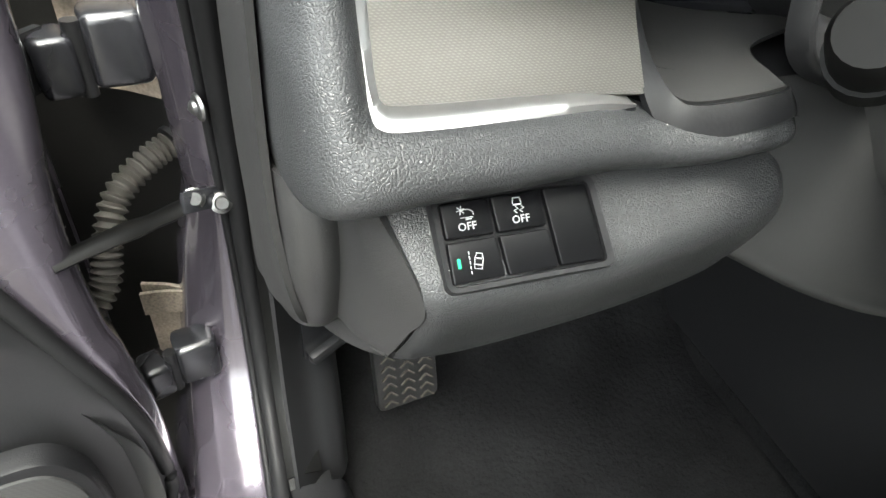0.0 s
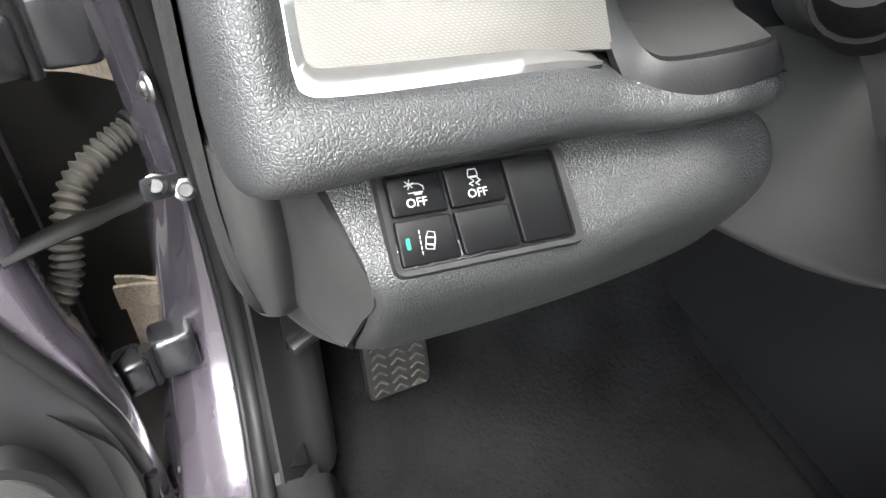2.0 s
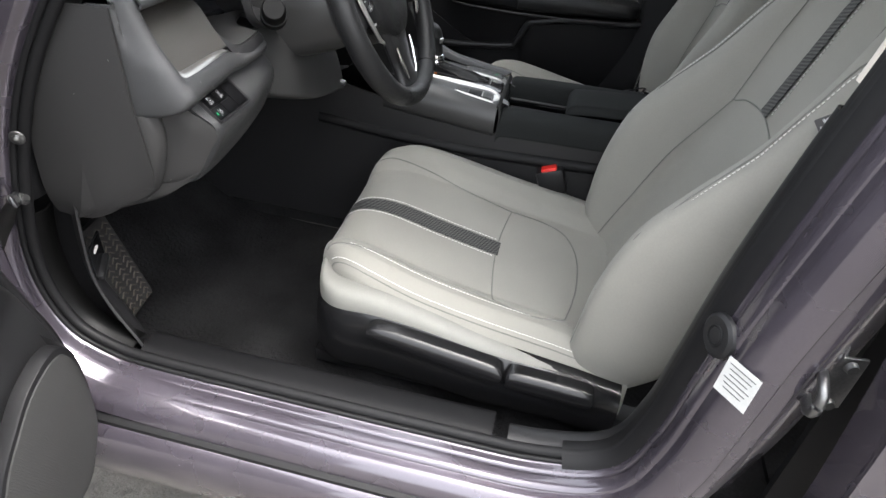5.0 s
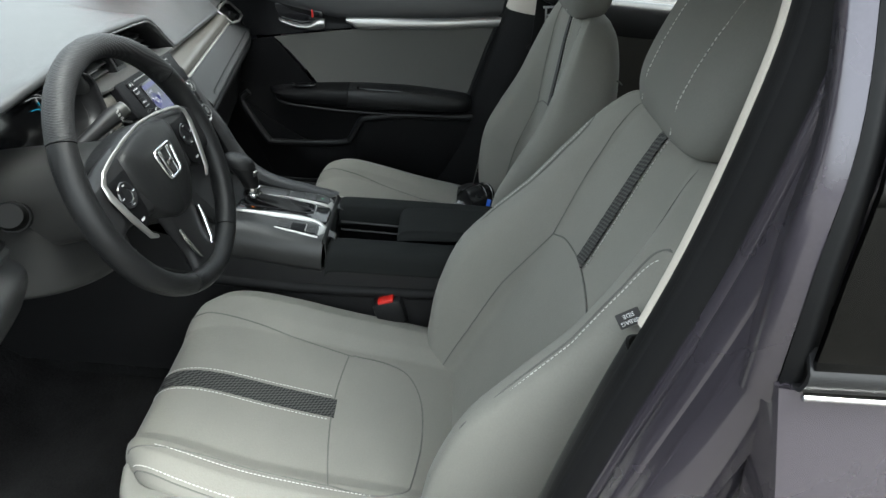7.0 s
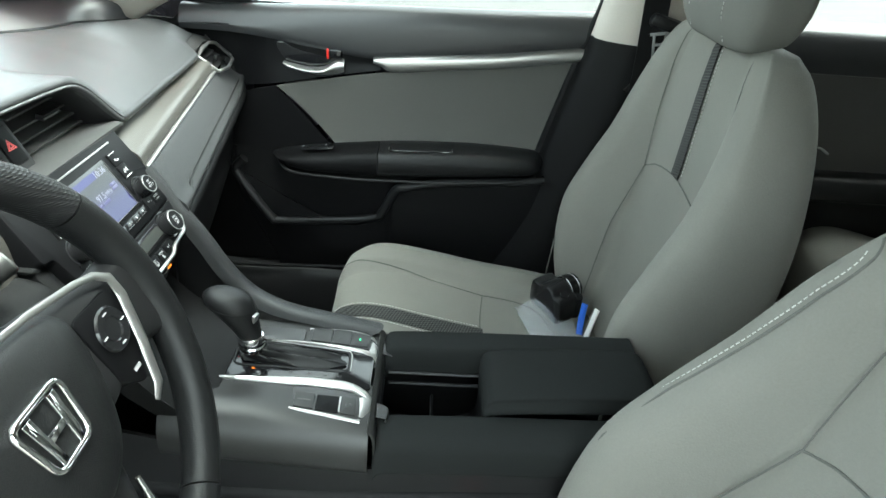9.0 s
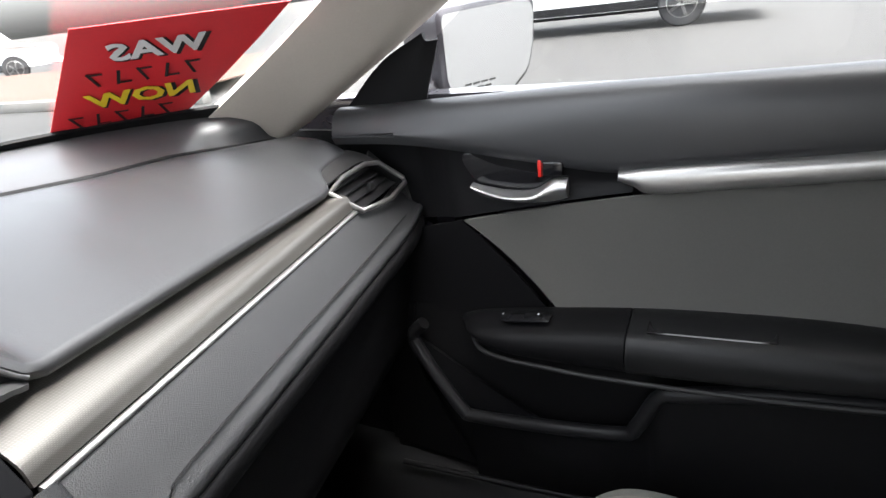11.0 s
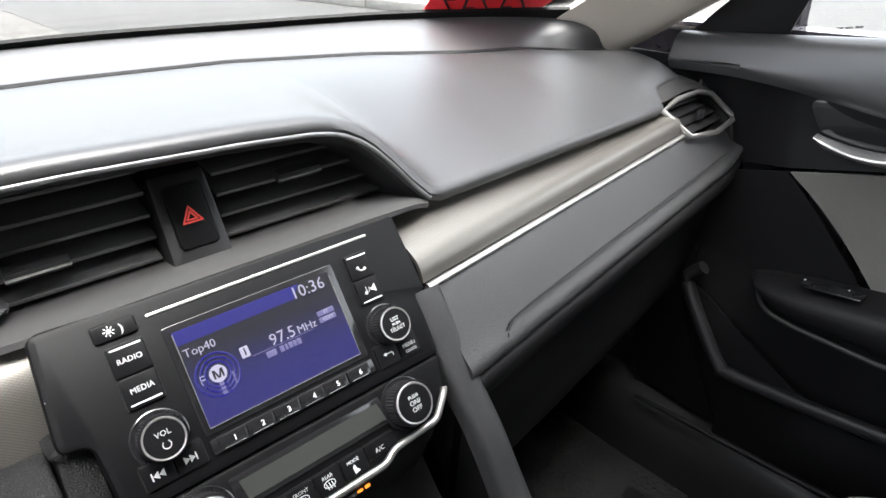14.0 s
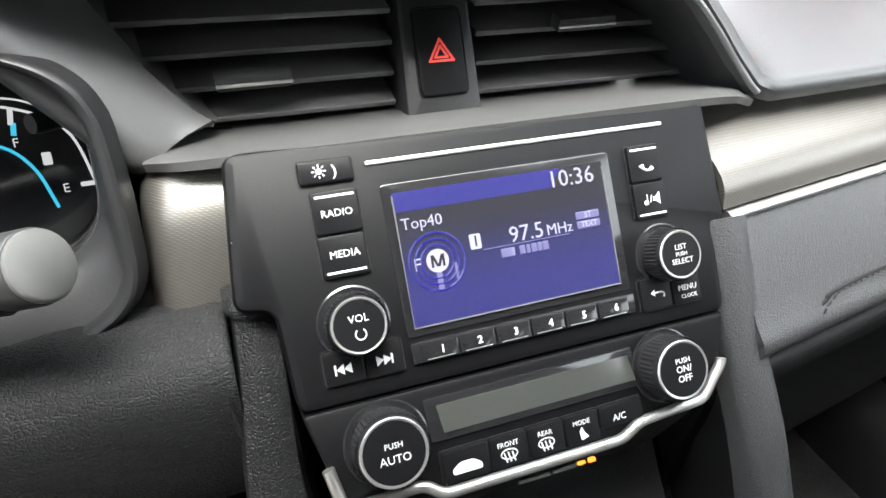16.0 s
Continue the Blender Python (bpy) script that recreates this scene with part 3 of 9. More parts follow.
tube("striker_loop", [(-0.812, -0.55, 0.745), (-0.84, -0.545, 0.745), (-0.852, -0.545, 0.735), (-0.852, -0.545, 0.715), (-0.84, -0.545, 0.705), (-0.812, -0.55, 0.705)], 0.006, ZINC, striker, 8, res=24)
for dz in (-0.028, 0.028):
    lathe("bolt", [(0.0, 0.006), (0.006, 0.006), (0.0075, 0.0)], frame_of((-0.815, -0.575, 0.725 + dz), (0.15, -1, 0), (0, 0, 1)), ZINC, striker, 12)
# pillar stickers
for (y, z, w, h) in ((-0.478, 0.690, 0.042, 0.048),):
    st = empty("warning_sticker", "white printed sticker on the door pillar", "sticker", at=(-0.826, -0.470, 0.722))
    m = frame_of((-0.8345, -0.4715, 0.712), (-0.75, -0.65, 0), (0.05, -0.05, 1))
    box("paper", (w, h, 0.0006), PAPER, st, m, 0)
    for k in range(6):
        box("print_bar", (w * (0.8 - 0.12 * (k % 3)), 0.0011, 0.0004), LIGHTGREY, st, m @ pose(0, h * 0.36 - k * 0.0062, 0.0006), 0)
rear = empty("rear_door", "closed purple-grey rear door with tinted window", "car door", at=(-0.85, -1.0, 0.6))
EDGE = [(-0.612, 0.36), (-0.606, 0.60), (-0.585, 0.84), (-0.562, 0.963), (-0.539, 1.072)]
sheet("door_skin", [[(-0.838, y + 0.004, z), (-0.846 - d, y - 0.003, z), (-0.852 - d, y - 0.016, z), (-0.858 - d, y - 0.30, z), (-0.858 - d, -1.5, z)] for (y, z), d in zip(EDGE, (0.020, 0.040, 0.048, 0.034, 0.006))], PAINT, rear, 0.004, 24, 30)
tube("door_skin_fold", [(-0.848 - d, y - 0.004, z) for (y, z), d in zip(EDGE, (0.020, 0.040, 0.048, 0.034, 0.006))], 0.006, PAINT, rear, 10, res=40)
sheet("belt_moulding", [[(-0.846, y, z), (-0.862, y, z), (-0.866, y, z + 0.016), (-0.852, y, z + 0.03)] for y, z in ((-0.540, 1.072), (-0.8, 1.079), (-1.5, 1.092))], PLASTIC, rear, 0.003, 12, 8)
tube("belt_chrome", [(-0.868, -0.540, 1.074), (-0.870, -0.8, 1.081), (-0.870, -1.5, 1.094)], 0.0022, CHROME, rear, 8, res=12)
sheet("window_frame", [[(-0.815, -0.530, 1.04), (-0.812, -0.518, 1.15), (-0.795, -0.516, 1.25), (-0.73, -0.50, 1.40)], [(-0.838, -0.522, 1.05), (-0.836, -0.511, 1.15), (-0.815, -0.511, 1.25), (-0.745, -0.498, 1.40)], [(-0.850, -0.536, 1.05), (-0.848, -0.524, 1.15), (-0.826, -0.523, 1.25), (-0.755, -0.510, 1.40)]], PAINT, rear, 0.004, 12, 24, "painted front upright of the window frame")
sheet("glass_seal", [[(-0.850, -0.536, 1.06), (-0.848, -0.5245, 1.15), (-0.826, -0.5235, 1.25), (-0.755, -0.5105, 1.40)], [(-0.856, -0.545, 1.06), (-0.853, -0.532, 1.15), (-0.830, -0.530, 1.25), (-0.758, -0.517, 1.40)], [(-0.848, -0.556, 1.06), (-0.846, -0.543, 1.15), (-0.824, -0.541, 1.25), (-0.752, -0.528, 1.40)]], RUBBER, rear, 0.003, 8, 20)
sheet("window_pane", [[(-0.863, -0.548, 1.05), (-0.861, -0.536, 1.15), (-0.839, -0.535, 1.25), (-0.766, -0.522, 1.40)], [(-0.862, -1.5, 1.07), (-0.861, -1.5, 1.15), (-0.839, -1.4, 1.25), (-0.761, -1.3, 1.40)]], TINT, rear, 0.004, 6, 12)
sheet("inner_panel", [[(-0.74, -0.62, z), (-0.72, -0.9, z), (-0.72, -1.5, z)] for z in (0.35, 0.7, 1.04)], PLASTIC, rear, 0.01, 6, 6)

# ---- roof, rear and right side that close the cabin ----
shellbody = empty("roof_and_pillars", "beige headliner roof with pillars of the sedan", "car roof", at=(0, -0.8, 1.4))
sheet("roof_skin", [[(x, 0.0 - abs(x) * 0.2, 1.435 - x * x * 0.12), (x, -0.6, 1.475 - x * x * 0.12), (x, -1.3, 1.44 - x * x * 0.12), (x, -1.75, 1.36 - x * x * 0.1)] for x in (-0.66, -0.4, 0, 0.4, 0.66)], PAINT, shellbody, 0.006, 16, 16)
sheet("headliner", [[(x, 0.0 - abs(x) * 0.2, 1.41 - x * x * 0.14), (x, -0.6, 1.445 - x * x * 0.14), (x, -1.3, 1.41 - x * x * 0.14), (x, -1.72, 1.33 - x * x * 0.1)] for x in (-0.66, -0.4, 0, 0.4, 0.66)], BEIGE, shellbody, 0.008, 16, 16)
sheet("roof_rail", [[(-0.64, y, 1.345), (-0.70, y, 1.36), (-0.735, y, 1.385), (-0.70, y, 1.41), (-0.64, y, 1.42)] for y in (0.06, -0.3, -0.6, -1.2, -1.6)], PAINT, shellbody, 0.004, 16, 10)
sheet("roof_rail", [[(0.64, y, 1.345), (0.70, y, 1.36), (0.735, y, 1.385), (0.70, y, 1.41), (0.64, y, 1.42)] for y in (0.06, -0.3, -0.6, -1.2, -1.6)], PAINT, shellbody, 0.004, 16, 10)
sheet("a_pillar", [[(0.60, 0.54, 1.0), (0.60, 0.30, 1.14), (0.57, 0.06, 1.29), (0.54, -0.12, 1.40)], [(0.655, 0.50, 0.985), (0.645, 0.25, 1.13), (0.615, 0.02, 1.27), (0.59, -0.16, 1.38)],
                   [(0.70, 0.465, 0.97), (0.69, 0.21, 1.12), (0.655, -0.02, 1.26), (0.62, -0.18, 1.37)], [(0.745, 0.44, 0.985), (0.735, 0.19, 1.13), (0.70, -0.03, 1.26), (0.66, -0.19, 1.37)]], BEIGE, shellbody, 0.01, 12, 16, "beige cloth-look windscreen pillar trim")
sheet("a_pillar", [[(-0.62, 0.52, 1.03), (-0.62, 0.30, 1.16), (-0.58, 0.06, 1.31), (-0.54, -0.12, 1.41)], [(-0.70, 0.43, 0.99), (-0.70, 0.23, 1.12), (-0.68, 0.04, 1.30), (-0.64, -0.12, 1.38)], [(-0.75, 0.44, 0.97), (-0.76, 0.25, 1.11), (-0.73, 0.06, 1.30), (-0.69, -0.10, 1.39)]], PAINT, shellbody, 0.01, 12, 16)
BPY = [(0.38, -0.30), (0.47, -0.332), (0.61, -0.378), (0.757, -0.416), (0.90, -0.453), (1.003, -0.482)]
sheet("b_pillar_trim", [[(0.700, y, z), (0.672, y - 0.012, z), (0.655, y - 0.045, z), (0.640, y - 0.09, z), (0.640, y - 0.15, z), (0.66, y - 0.22, z)] for z, y in BPY], CONSOLE, shellbody, 0.006, 20, 16, "black plastic centre pillar lower trim")
sheet("b_pillar_trim_upper", [[(0.697, y, z), (0.662, y - 0.015, z), (0.640 - d, y - 0.05, z), (0.630 - d, y - 0.10, z), (0.65 - d, y - 0.18, z)] for z, y, d in ((1.000, -0.482, 0.0), (1.10, -0.505, 0.01), (1.25, -0.535, 0.03), (1.39, -0.56, 0.06))], BEIGE, shellbody, 0.006, 16, 16, "beige centre pillar upper trim")
tube("door_seal", [(0.700, y + 0.004, z) for z, y in BPY] + [(0.70, -0.505, 1.10), (0.68, -0.535, 1.25), (0.64, -0.56, 1.38)], 0.009, RUBBER, shellbody, 8, res=40)
sheet("rear_bulkhead", [[(-0.7, -1.55, 0.3), (-0.7, -1.62, 0.95)], [(0.7, -1.55, 0.3), (0.7, -1.62, 0.95)]], PLASTIC, shellbody, 0.02, 4, 4)
sheet("rear_shelf", [[(-0.7, -1.62, 0.95), (-0.7, -2.1, 1.0)], [(0.7, -1.62, 0.95), (0.7, -2.1, 1.0)]], PLASTIC, shellbody, 0.02, 4, 4)
sheet("rear_window", [[(-0.55, -1.74, 1.37), (-0.6, -2.1, 1.01)], [(0.55, -1.74, 1.37), (0.6, -2.1, 1.01)]], TINT, shellbody, 0.004, 4, 4)
for sx in (-1, 1):
    sheet("quarter_panel", [[(sx * 0.72, -1.5, 0.3), (sx * 0.72, -1.5, 1.02), (sx * 0.62, -1.45, 1.38)], [(sx * 0.72, -2.1, 0.3), (sx * 0.70, -2.1, 1.02), (sx * 0.58, -1.75, 1.38)]], PLASTIC, shellbody, 0.01, 6, 10)
sheet("firewall", [[(-0.75, 0.86, 0.2), (-0.75, 0.84, 0.98)], [(0, 0.92, 0.2), (0, 0.9, 1.0)], [(0.75, 0.86, 0.2), (0.75, 0.84, 0.98)]], RUBBER, shellbody, 0.02, 8, 4)
sheet("side_panel", [[(-0.74, 0.50, 0.30), (-0.74, 0.50, 1.0)], [(-0.75, 0.88, 0.30), (-0.75, 0.88, 1.0)]], RUBBER, shellbody, 0.01, 4, 4)
sheet("side_panel", [[(0.735, 0.25, 0.25), (0.75, 0.35, 0.97)], [(0.76, 0.88, 0.25), (0.76, 0.88, 0.98)]], CARPET, shellbody, 0.01, 4, 4)
sheet("bonnet", [[(-0.80, 0.86, 0.96), (-0.80, 1.5, 0.86), (-0.7, 1.95, 0.70)], [(0, 0.96, 0.975), (0, 1.6, 0.88), (0, 2.1, 0.72)], [(0.80, 0.86, 0.96), (0.80, 1.5, 0.86), (0.7, 1.95, 0.70)]], PAINT, shellbody, 0.01, 14, 14)

windscreen = empty("windscreen", "clear curved windscreen of the sedan", "windscreen", at=(0, 0.4, 1.2))
WBASE = [(-0.66, 0.42), (-0.465, 0.63), (-0.25, 0.74), (0, 0.81), (0.25, 0.74), (0.465, 0.64), (0.66, 0.43)]
WTOP = [(-0.55, -0.16), (-0.40, -0.10), (-0.2, -0.06), (0, -0.04), (0.2, -0.06), (0.40, -0.10), (0.55, -0.16)]
ws = sheet("pane", [[(b[0], b[1], 1.035), (0.5 * (b[0] + t[0]), 0.5 * (b[1] + t[1]) + 0.02, 1.245), (t[0], t[1], 1.405)] for b, t in zip(WBASE, WTOP)], GLASS, windscreen, 0.005, 24, 12)
ws.visible_shadow = False
sheet("black_border", [[(b[0], b[1] - 0.02, 1.043), (b[0], b[1] + 0.02, 1.02)] for b in WBASE], RUBBER, windscreen, 0.004, 30, 3)

# ---- floor ----
tagged(sheet("sill_right", [[(0.655, y, 0.27), (0.665, y, 0.37), (0.70, y, 0.405), (0.78, y, 0.405), (0.86, y, 0.36), (0.87, y, 0.2)] for y in (0.9, 0.3, -0.4, -1.5)], PLASTIC, None, 0.005, 10, 16), "black plastic sill under the passenger doors", "sill", "", "structure")
tagged(sheet("floor_carpet", [[(x, -0.7, 0.30), (x, -0.2, 0.285), (x, 0.2, 0.28), (x, 0.42, 0.285), (x, 0.55, 0.32), (x, 0.70, 0.44), (x, 0.80, 0.60)] for x in (-0.74, -0.55, -0.3, -0.12)], CARPET, None, 0.01, 30, 30), "black carpeted driver footwell floor", "carpet", "", "structure")
tagged(sheet("floor_carpet", [[(x, -0.7, 0.30), (x, -0.2, 0.285), (x, 0.2, 0.28), (x, 0.42, 0.285), (x, 0.55, 0.32), (x, 0.70, 0.44), (x, 0.80, 0.60)] for x in (0.12, 0.3, 0.55, 0.80)], CARPET, None, 0.01, 30, 30), "black carpeted passenger footwell floor", "carpet", "", "structure")
tagged(sheet("floor_rear", [[(x, -0.7, 0.30), (x, -1.5, 0.30)] for x in (-0.7, -0.2, 0.2, 0.7)], CARPET, None, 0.01, 8, 8), "black carpet of the rear footwell", "carpet", "", "structure")
tagged(sheet("tunnel", [[(-0.13, y, 0.29), (-0.10, y, 0.42), (0, y, 0.46), (0.10, y, 0.42), (0.13, y, 0.29)] for y in (0.82, 0.3, -0.4, -1.2)], CARPET, None, 0.01, 12, 14), "black carpeted centre tunnel", "carpet", "", "structure")
kick = empty("kick_panel", "black plastic kick panel with bonnet release", "kick panel", at=(-0.72, 0.45, 0.4))
KZ = ((0.375, 0.345), (0.43, 0.365), (0.50, 0.402), (0.57, 0.418), (0.70, 0.408), (0.80, 0.40))
sheet("panel", [[(-0.742, y, z), (-0.720, y + 0.028, z), (-0.700, y + 0.040, z), (-0.688, y + 0.055, z), (-0.684, y + 0.10, z), (-0.684, y + 0.36, z)] for z, y in KZ], PLASTIC, kick, 0.004, 18, 20)
KF = frame_of((-0.694, 0.447, 0.552), (0.90, 0.42, 0), (0, 0, 1))
prism("release_recess", rounded([(-0.026, -0.030), (0.034, -0.030), (0.034, 0.030), (-0.026, 0.030)], 0.006), 0.002, KF @ pose(0, 0, 0.003), GLOSS, kick, 0.0005)
box("release_lever", (0.052, 0.014, 0.012), PLASTIC, kick, KF @ pose(0.004, -0.024, 0.006, 0, 0, 12), 0.004)
prism("release_symbol", rounded([(-0.010, -0.003), (0.010, -0.003), (0.011, 0.002), (0.003, 0.005), (-0.005, 0.005), (-0.011, 0.001)], 0.002, 2), 0.0006, KF @ pose(0.0, 0.014, 0.0042), WHITE, kick)
rest = empty("footrest", "dark plastic dead pedal footrest with chevron ribs", "footrest", at=(-0.59, 0.5, 0.33))
FR = frame_of((-0.590, 0.500, 0.42), (1, 0.08, 0), (-0.15, 0.32, 0.95))
prism("pad", rounded([(-0.040, -0.075), (0.040, -0.070), (0.038, 0.115), (-0.042, 0.115)], 0.010), 0.015, FR, DARKGREY, rest, 0.003)
for c in range(3):
    for k in range(14):
        for s in (-1, 1):
            x0 = -0.024 + c * 0.024
            box("rib", (0.011, 0.0022, 0.0022), DUSTY_RIB, rest, FR @ pose(x0 + s * 0.0045, -0.064 + k * 0.0126, 0.0012, 0, 0, -s * 40), 0)


# ---- driver's door, standing wide open ----
door = empty("driver_door", "open driver door with black trim and speaker grille", "car door", at=(-1.2, 0.38, 0.3))
DA = Vector((-0.985, -0.17, 0))  # along the open door, away from the hinges
DN = Vector((0.17, -0.985, 0))   # out of its trim


def dpt(a, n, z):
    p = Vector((-0.872, 0.405, 0)) + DA * a + DN * n
    return (p.x, p.y, z)


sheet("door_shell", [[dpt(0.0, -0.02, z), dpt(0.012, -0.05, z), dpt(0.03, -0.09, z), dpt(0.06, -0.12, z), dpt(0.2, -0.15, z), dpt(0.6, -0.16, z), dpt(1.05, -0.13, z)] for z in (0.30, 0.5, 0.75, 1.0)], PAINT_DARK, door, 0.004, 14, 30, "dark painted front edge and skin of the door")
DOOR_RIM = ((0.33, -0.022, -0.010), (0.505, -0.022, -0.018), (0.57, -0.016, -0.004), (0.607, -0.012, 0.008), (0.637, -0.006, 0.018), (0.70, -0.003, 0.038), (0.766, -0.006, 0.060), (0.85, -0.016, 0.075), (1.02, -0.022, 0.080))
rim_in = lambda z: float(np.interp(z, [q[0] for q in DOOR_RIM], [q[2] for q in DOOR_RIM]))
sheet("door_edge", [[dpt(a, -0.03, z), dpt(a - 0.003, -0.004, z), dpt(a + 0.006, 0.009, z), dpt(0.5 * (a + b), 0.0125, z), dpt(b + 0.004, 0.012, z)] for z, a, b in DOOR_RIM], PAINT, door, 0.003, 40, 16, "purple-grey painted inner edge of the door")
tube("door_seal", [dpt(rim_in(z) + 0.002, 0.017, z) for z in (1.02, 0.9, 0.8, 0.73, 0.68, 0.63, 0.58, 0.53, 0.48, 0.42)] + [dpt(0.03, 0.02, 0.36), dpt(0.2, 0.02, 0.33), dpt(0.9, 0.02, 0.33)], 0.007, RUBBER, door, 8, res=60)
sheet("trim_panel", [[dpt(rim_in(z) + 0.006, 0.015, z), dpt(rim_in(z) + 0.018 + b, 0.028 + b, z), dpt(0.15, 0.05 + b, z), dpt(0.4, 0.06 + b, z), dpt(0.95, 0.05 + b, z)] for z, b in ((0.335, 0.0), (0.40, -0.006), (0.52, -0.006), (0.60, 0.0), (0.66, 0.0), (0.72, 0.02), (0.80, 0.0), (0.95, 0.01), (1.02, 0.0))], PLASTIC, door, 0.02, 40, 30, "black grained door trim panel")
SP = [(0.026, 0.42), (0.022, 0.51), (0.028, 0.565), (0.045, 0.593), (0.075, 0.597), (0.12, 0.585), (0.20, 0.525), (0.235, 0.46), (0.22, 0.36), (0.08, 0.345)]
SPM = Matrix((-DA, Vector((0, 0, 1)), DN)).transposed().to_4x4()
SPM.translation = Vector((-0.872, 0.405, 0)) + DN * 0.066
spoly = rounded([(-a, z) for a, z in SP], 0.03, 4)
prism("speaker_rim", spoly, 0.02, SPM @ pose(0, 0, 0.004), CONSOLE, door, 0.003)
cx, cz = -0.13, 0.46
prism("speaker_mesh", [(cx + (x - cx) * 0.93, cz + (y - cz) * 0.93) for x, y in spoly], 0.006, SPM @ pose(0, 0, 0.0065), checked("speaker_mesh_black", (0.0015, 0.0015, 0.0015), (0.006, 0.006, 0.006), 0.003), door, 0.002, "fine black speaker grille")
# hinges, check strap, wiring boot
for z in (0.818, 0.495):
    hg = door
    sheet("hinge_leaf", [[(-0.858, 0.485, z + q), (-0.872, 0.465, z + q), (-0.885, 0.44, z + q)] for q in (-0.02, 0.02)], PLASTIC, hg, 0.006, 4, 10)
    box("hinge_block", (0.040, 0.036, 0.052), STEEL, hg, pose(-0.818, 0.492, z + 0.004, 0, 0, 10), 0.007, 3)
    box("hinge_knuckle", (0.026, 0.034, 0.042), STEEL, hg, pose(-0.856, 0.478, z - 0.002, 0, 0, 20), 0.006, 3)
    box("hinge_spring", (0.010, 0.012, 0.014), ZINC, hg, pose(-0.837, 0.486, z - 0.016), 0.003)
    tube("hinge_pin", [(-0.840, 0.478, z - 0.026), (-0.840, 0.478, z + 0.026)], 0.006, PLASTIC, hg, 12)
    sheet("hinge_base", [[(-0.795, 0.51, z + s), (-0.83, 0.535, z + s), (-0.86, 0.545, z + s)] for s in (-0.05, 0.0, 0.06)], DIRTY, hg, 0.004, 6, 8)
    sheet("hinge_bracket", [[(-0.790, 0.520, z + s), (-0.83, 0.528, z + s + 0.004), (-0.862, 0.535, z + s)] for s in (0.026, 0.03, 0.055)], DIRTY, hg, 0.004, 8, 10, "dusty bare metal hinge bracket")
for p in ((-0.8735, 0.417, 0.726), (-0.874, 0.417, 0.676), (-0.866, 0.447, 0.498)):
    lathe("hinge_bolt", [(0.0, 0.007), (0.0035, 0.007), (0.004, 0.002), (0.006, 0.0015), (0.006, 0.0)], frame_of(p, (0.92, 0.35, 0), (0, 0.3, 0.95)), BRIGHT, door, 8)
strap = empty("check_strap", "black steel door check strap bolted to the frame", "check strap", at=(-0.8, 0.45, 0.7))
tube("strap_arm", [(-0.787, 0.462, 0.706), (-0.81, 0.447, 0.704), (-0.84, 0.425, 0.708), (-0.88, 0.398, 0.710)], [0.006, 0.009, 0.010, 0.009, 0.011, 0.010, 0.009, 0.009], STRAPBLACK, strap, 8, flat=0.45, res=8)
box("strap_bracket", (0.040, 0.018, 0.006), STEEL, strap, frame_of((-0.780, 0.460, 0.707), (0.75, 0.5, -0.25), (-0.2, 0.2, 1)), 0.003)
for p in ((-0.787, 0.458, 0.710), (-0.768, 0.462, 0.700)):
    lathe("strap_bolt", [(0.0, 0.007), (0.0050, 0.007), (0.0060, 0.003), (0.0088, 0.002), (0.0088, 0.0)], frame_of(p, (1, 0.2, 0), (0, 0.5, 0.85)), ZINC, strap, 12)
for p in ((-0.770, 0.434, 0.799), (-0.770, 0.434, 0.886)):
    tagged(lathe("frame_bolt", [(0.0, 0.008), (0.005, 0.005), (0.0055, 0.003), (0.009, 0.002), (0.010, 0.0)], frame_of(p, (0.35, -0.94, 0), (0, 0, 1)), ZINC, None, 12), "zinc hexagon bolt in the door frame", "bolt", "frame bolts")
boot = empty("wiring_boot", "dusty ribbed rubber wiring boot between body and door", "rubber boot", at=(-0.85, 0.52, 0.7))
bp = cr([(-0.797, 0.516, 0.729), (-0.819, 0.500, 0.722), (-0.843, 0.477, 0.707), (-0.855, 0.455, 0.680), (-0.862, 0.440, 0.652), (-0.880, 0.425, 0.630)], 130)
tube("corrugated_hose", bp, [0.0100 + 0.0020 * math.sin(i * 2 * math.pi / 5.2) for i in range(130)], BOOT, boot, 14)
for e in (0, -1):
    tube("boot_collar", [tuple(bp[e]), tuple(bp[4 if e == 0 else -5])], 0.0150, RUBBER, boot, 16)

# ---- front passenger door, closed ----
pdoor = empty("passenger_door", "closed passenger door, black and grey trim with silver strip", "car door", at=(0.7, 0, 0.4))


def lin(pts):
    p = sorted(pts)
    xs, zs = [a for a, _ in p], [b for _, b in p]
    return lambda y: float(np.interp(y, xs, zs))


BELT = lin([(-0.75, 1.048), (-0.47, 1.037), (-0.28, 1.029), (0.0, 1.021), (0.15, 1.013), (0.36, 1.003)])
CREASE = lin([(-0.75, 1.005), (-0.468, 0.972), (-0.288, 0.948), (-0.029, 0.925), (0.077, 0.937), (0.188, 0.954), (0.271, 0.962), (0.40, 0.963)])
STRIPLO = lin([(-0.75, 0.982), (-0.465, 0.948), (-0.291, 0.924), (-0.071, 0.902), (-0.029, 0.918)])
LOW = lin([(-0.75, 0.978), (-0.465, 0.946), (-0.291, 0.922), (-0.07, 0.900), (0.038, 0.884), (0.181, 0.855), (0.257, 0.838), (0.36, 0.81)])
YS = [0.37, 0.27, 0.18, 0.08, -0.03, -0.15, -0.29, -0.40, -0.49]
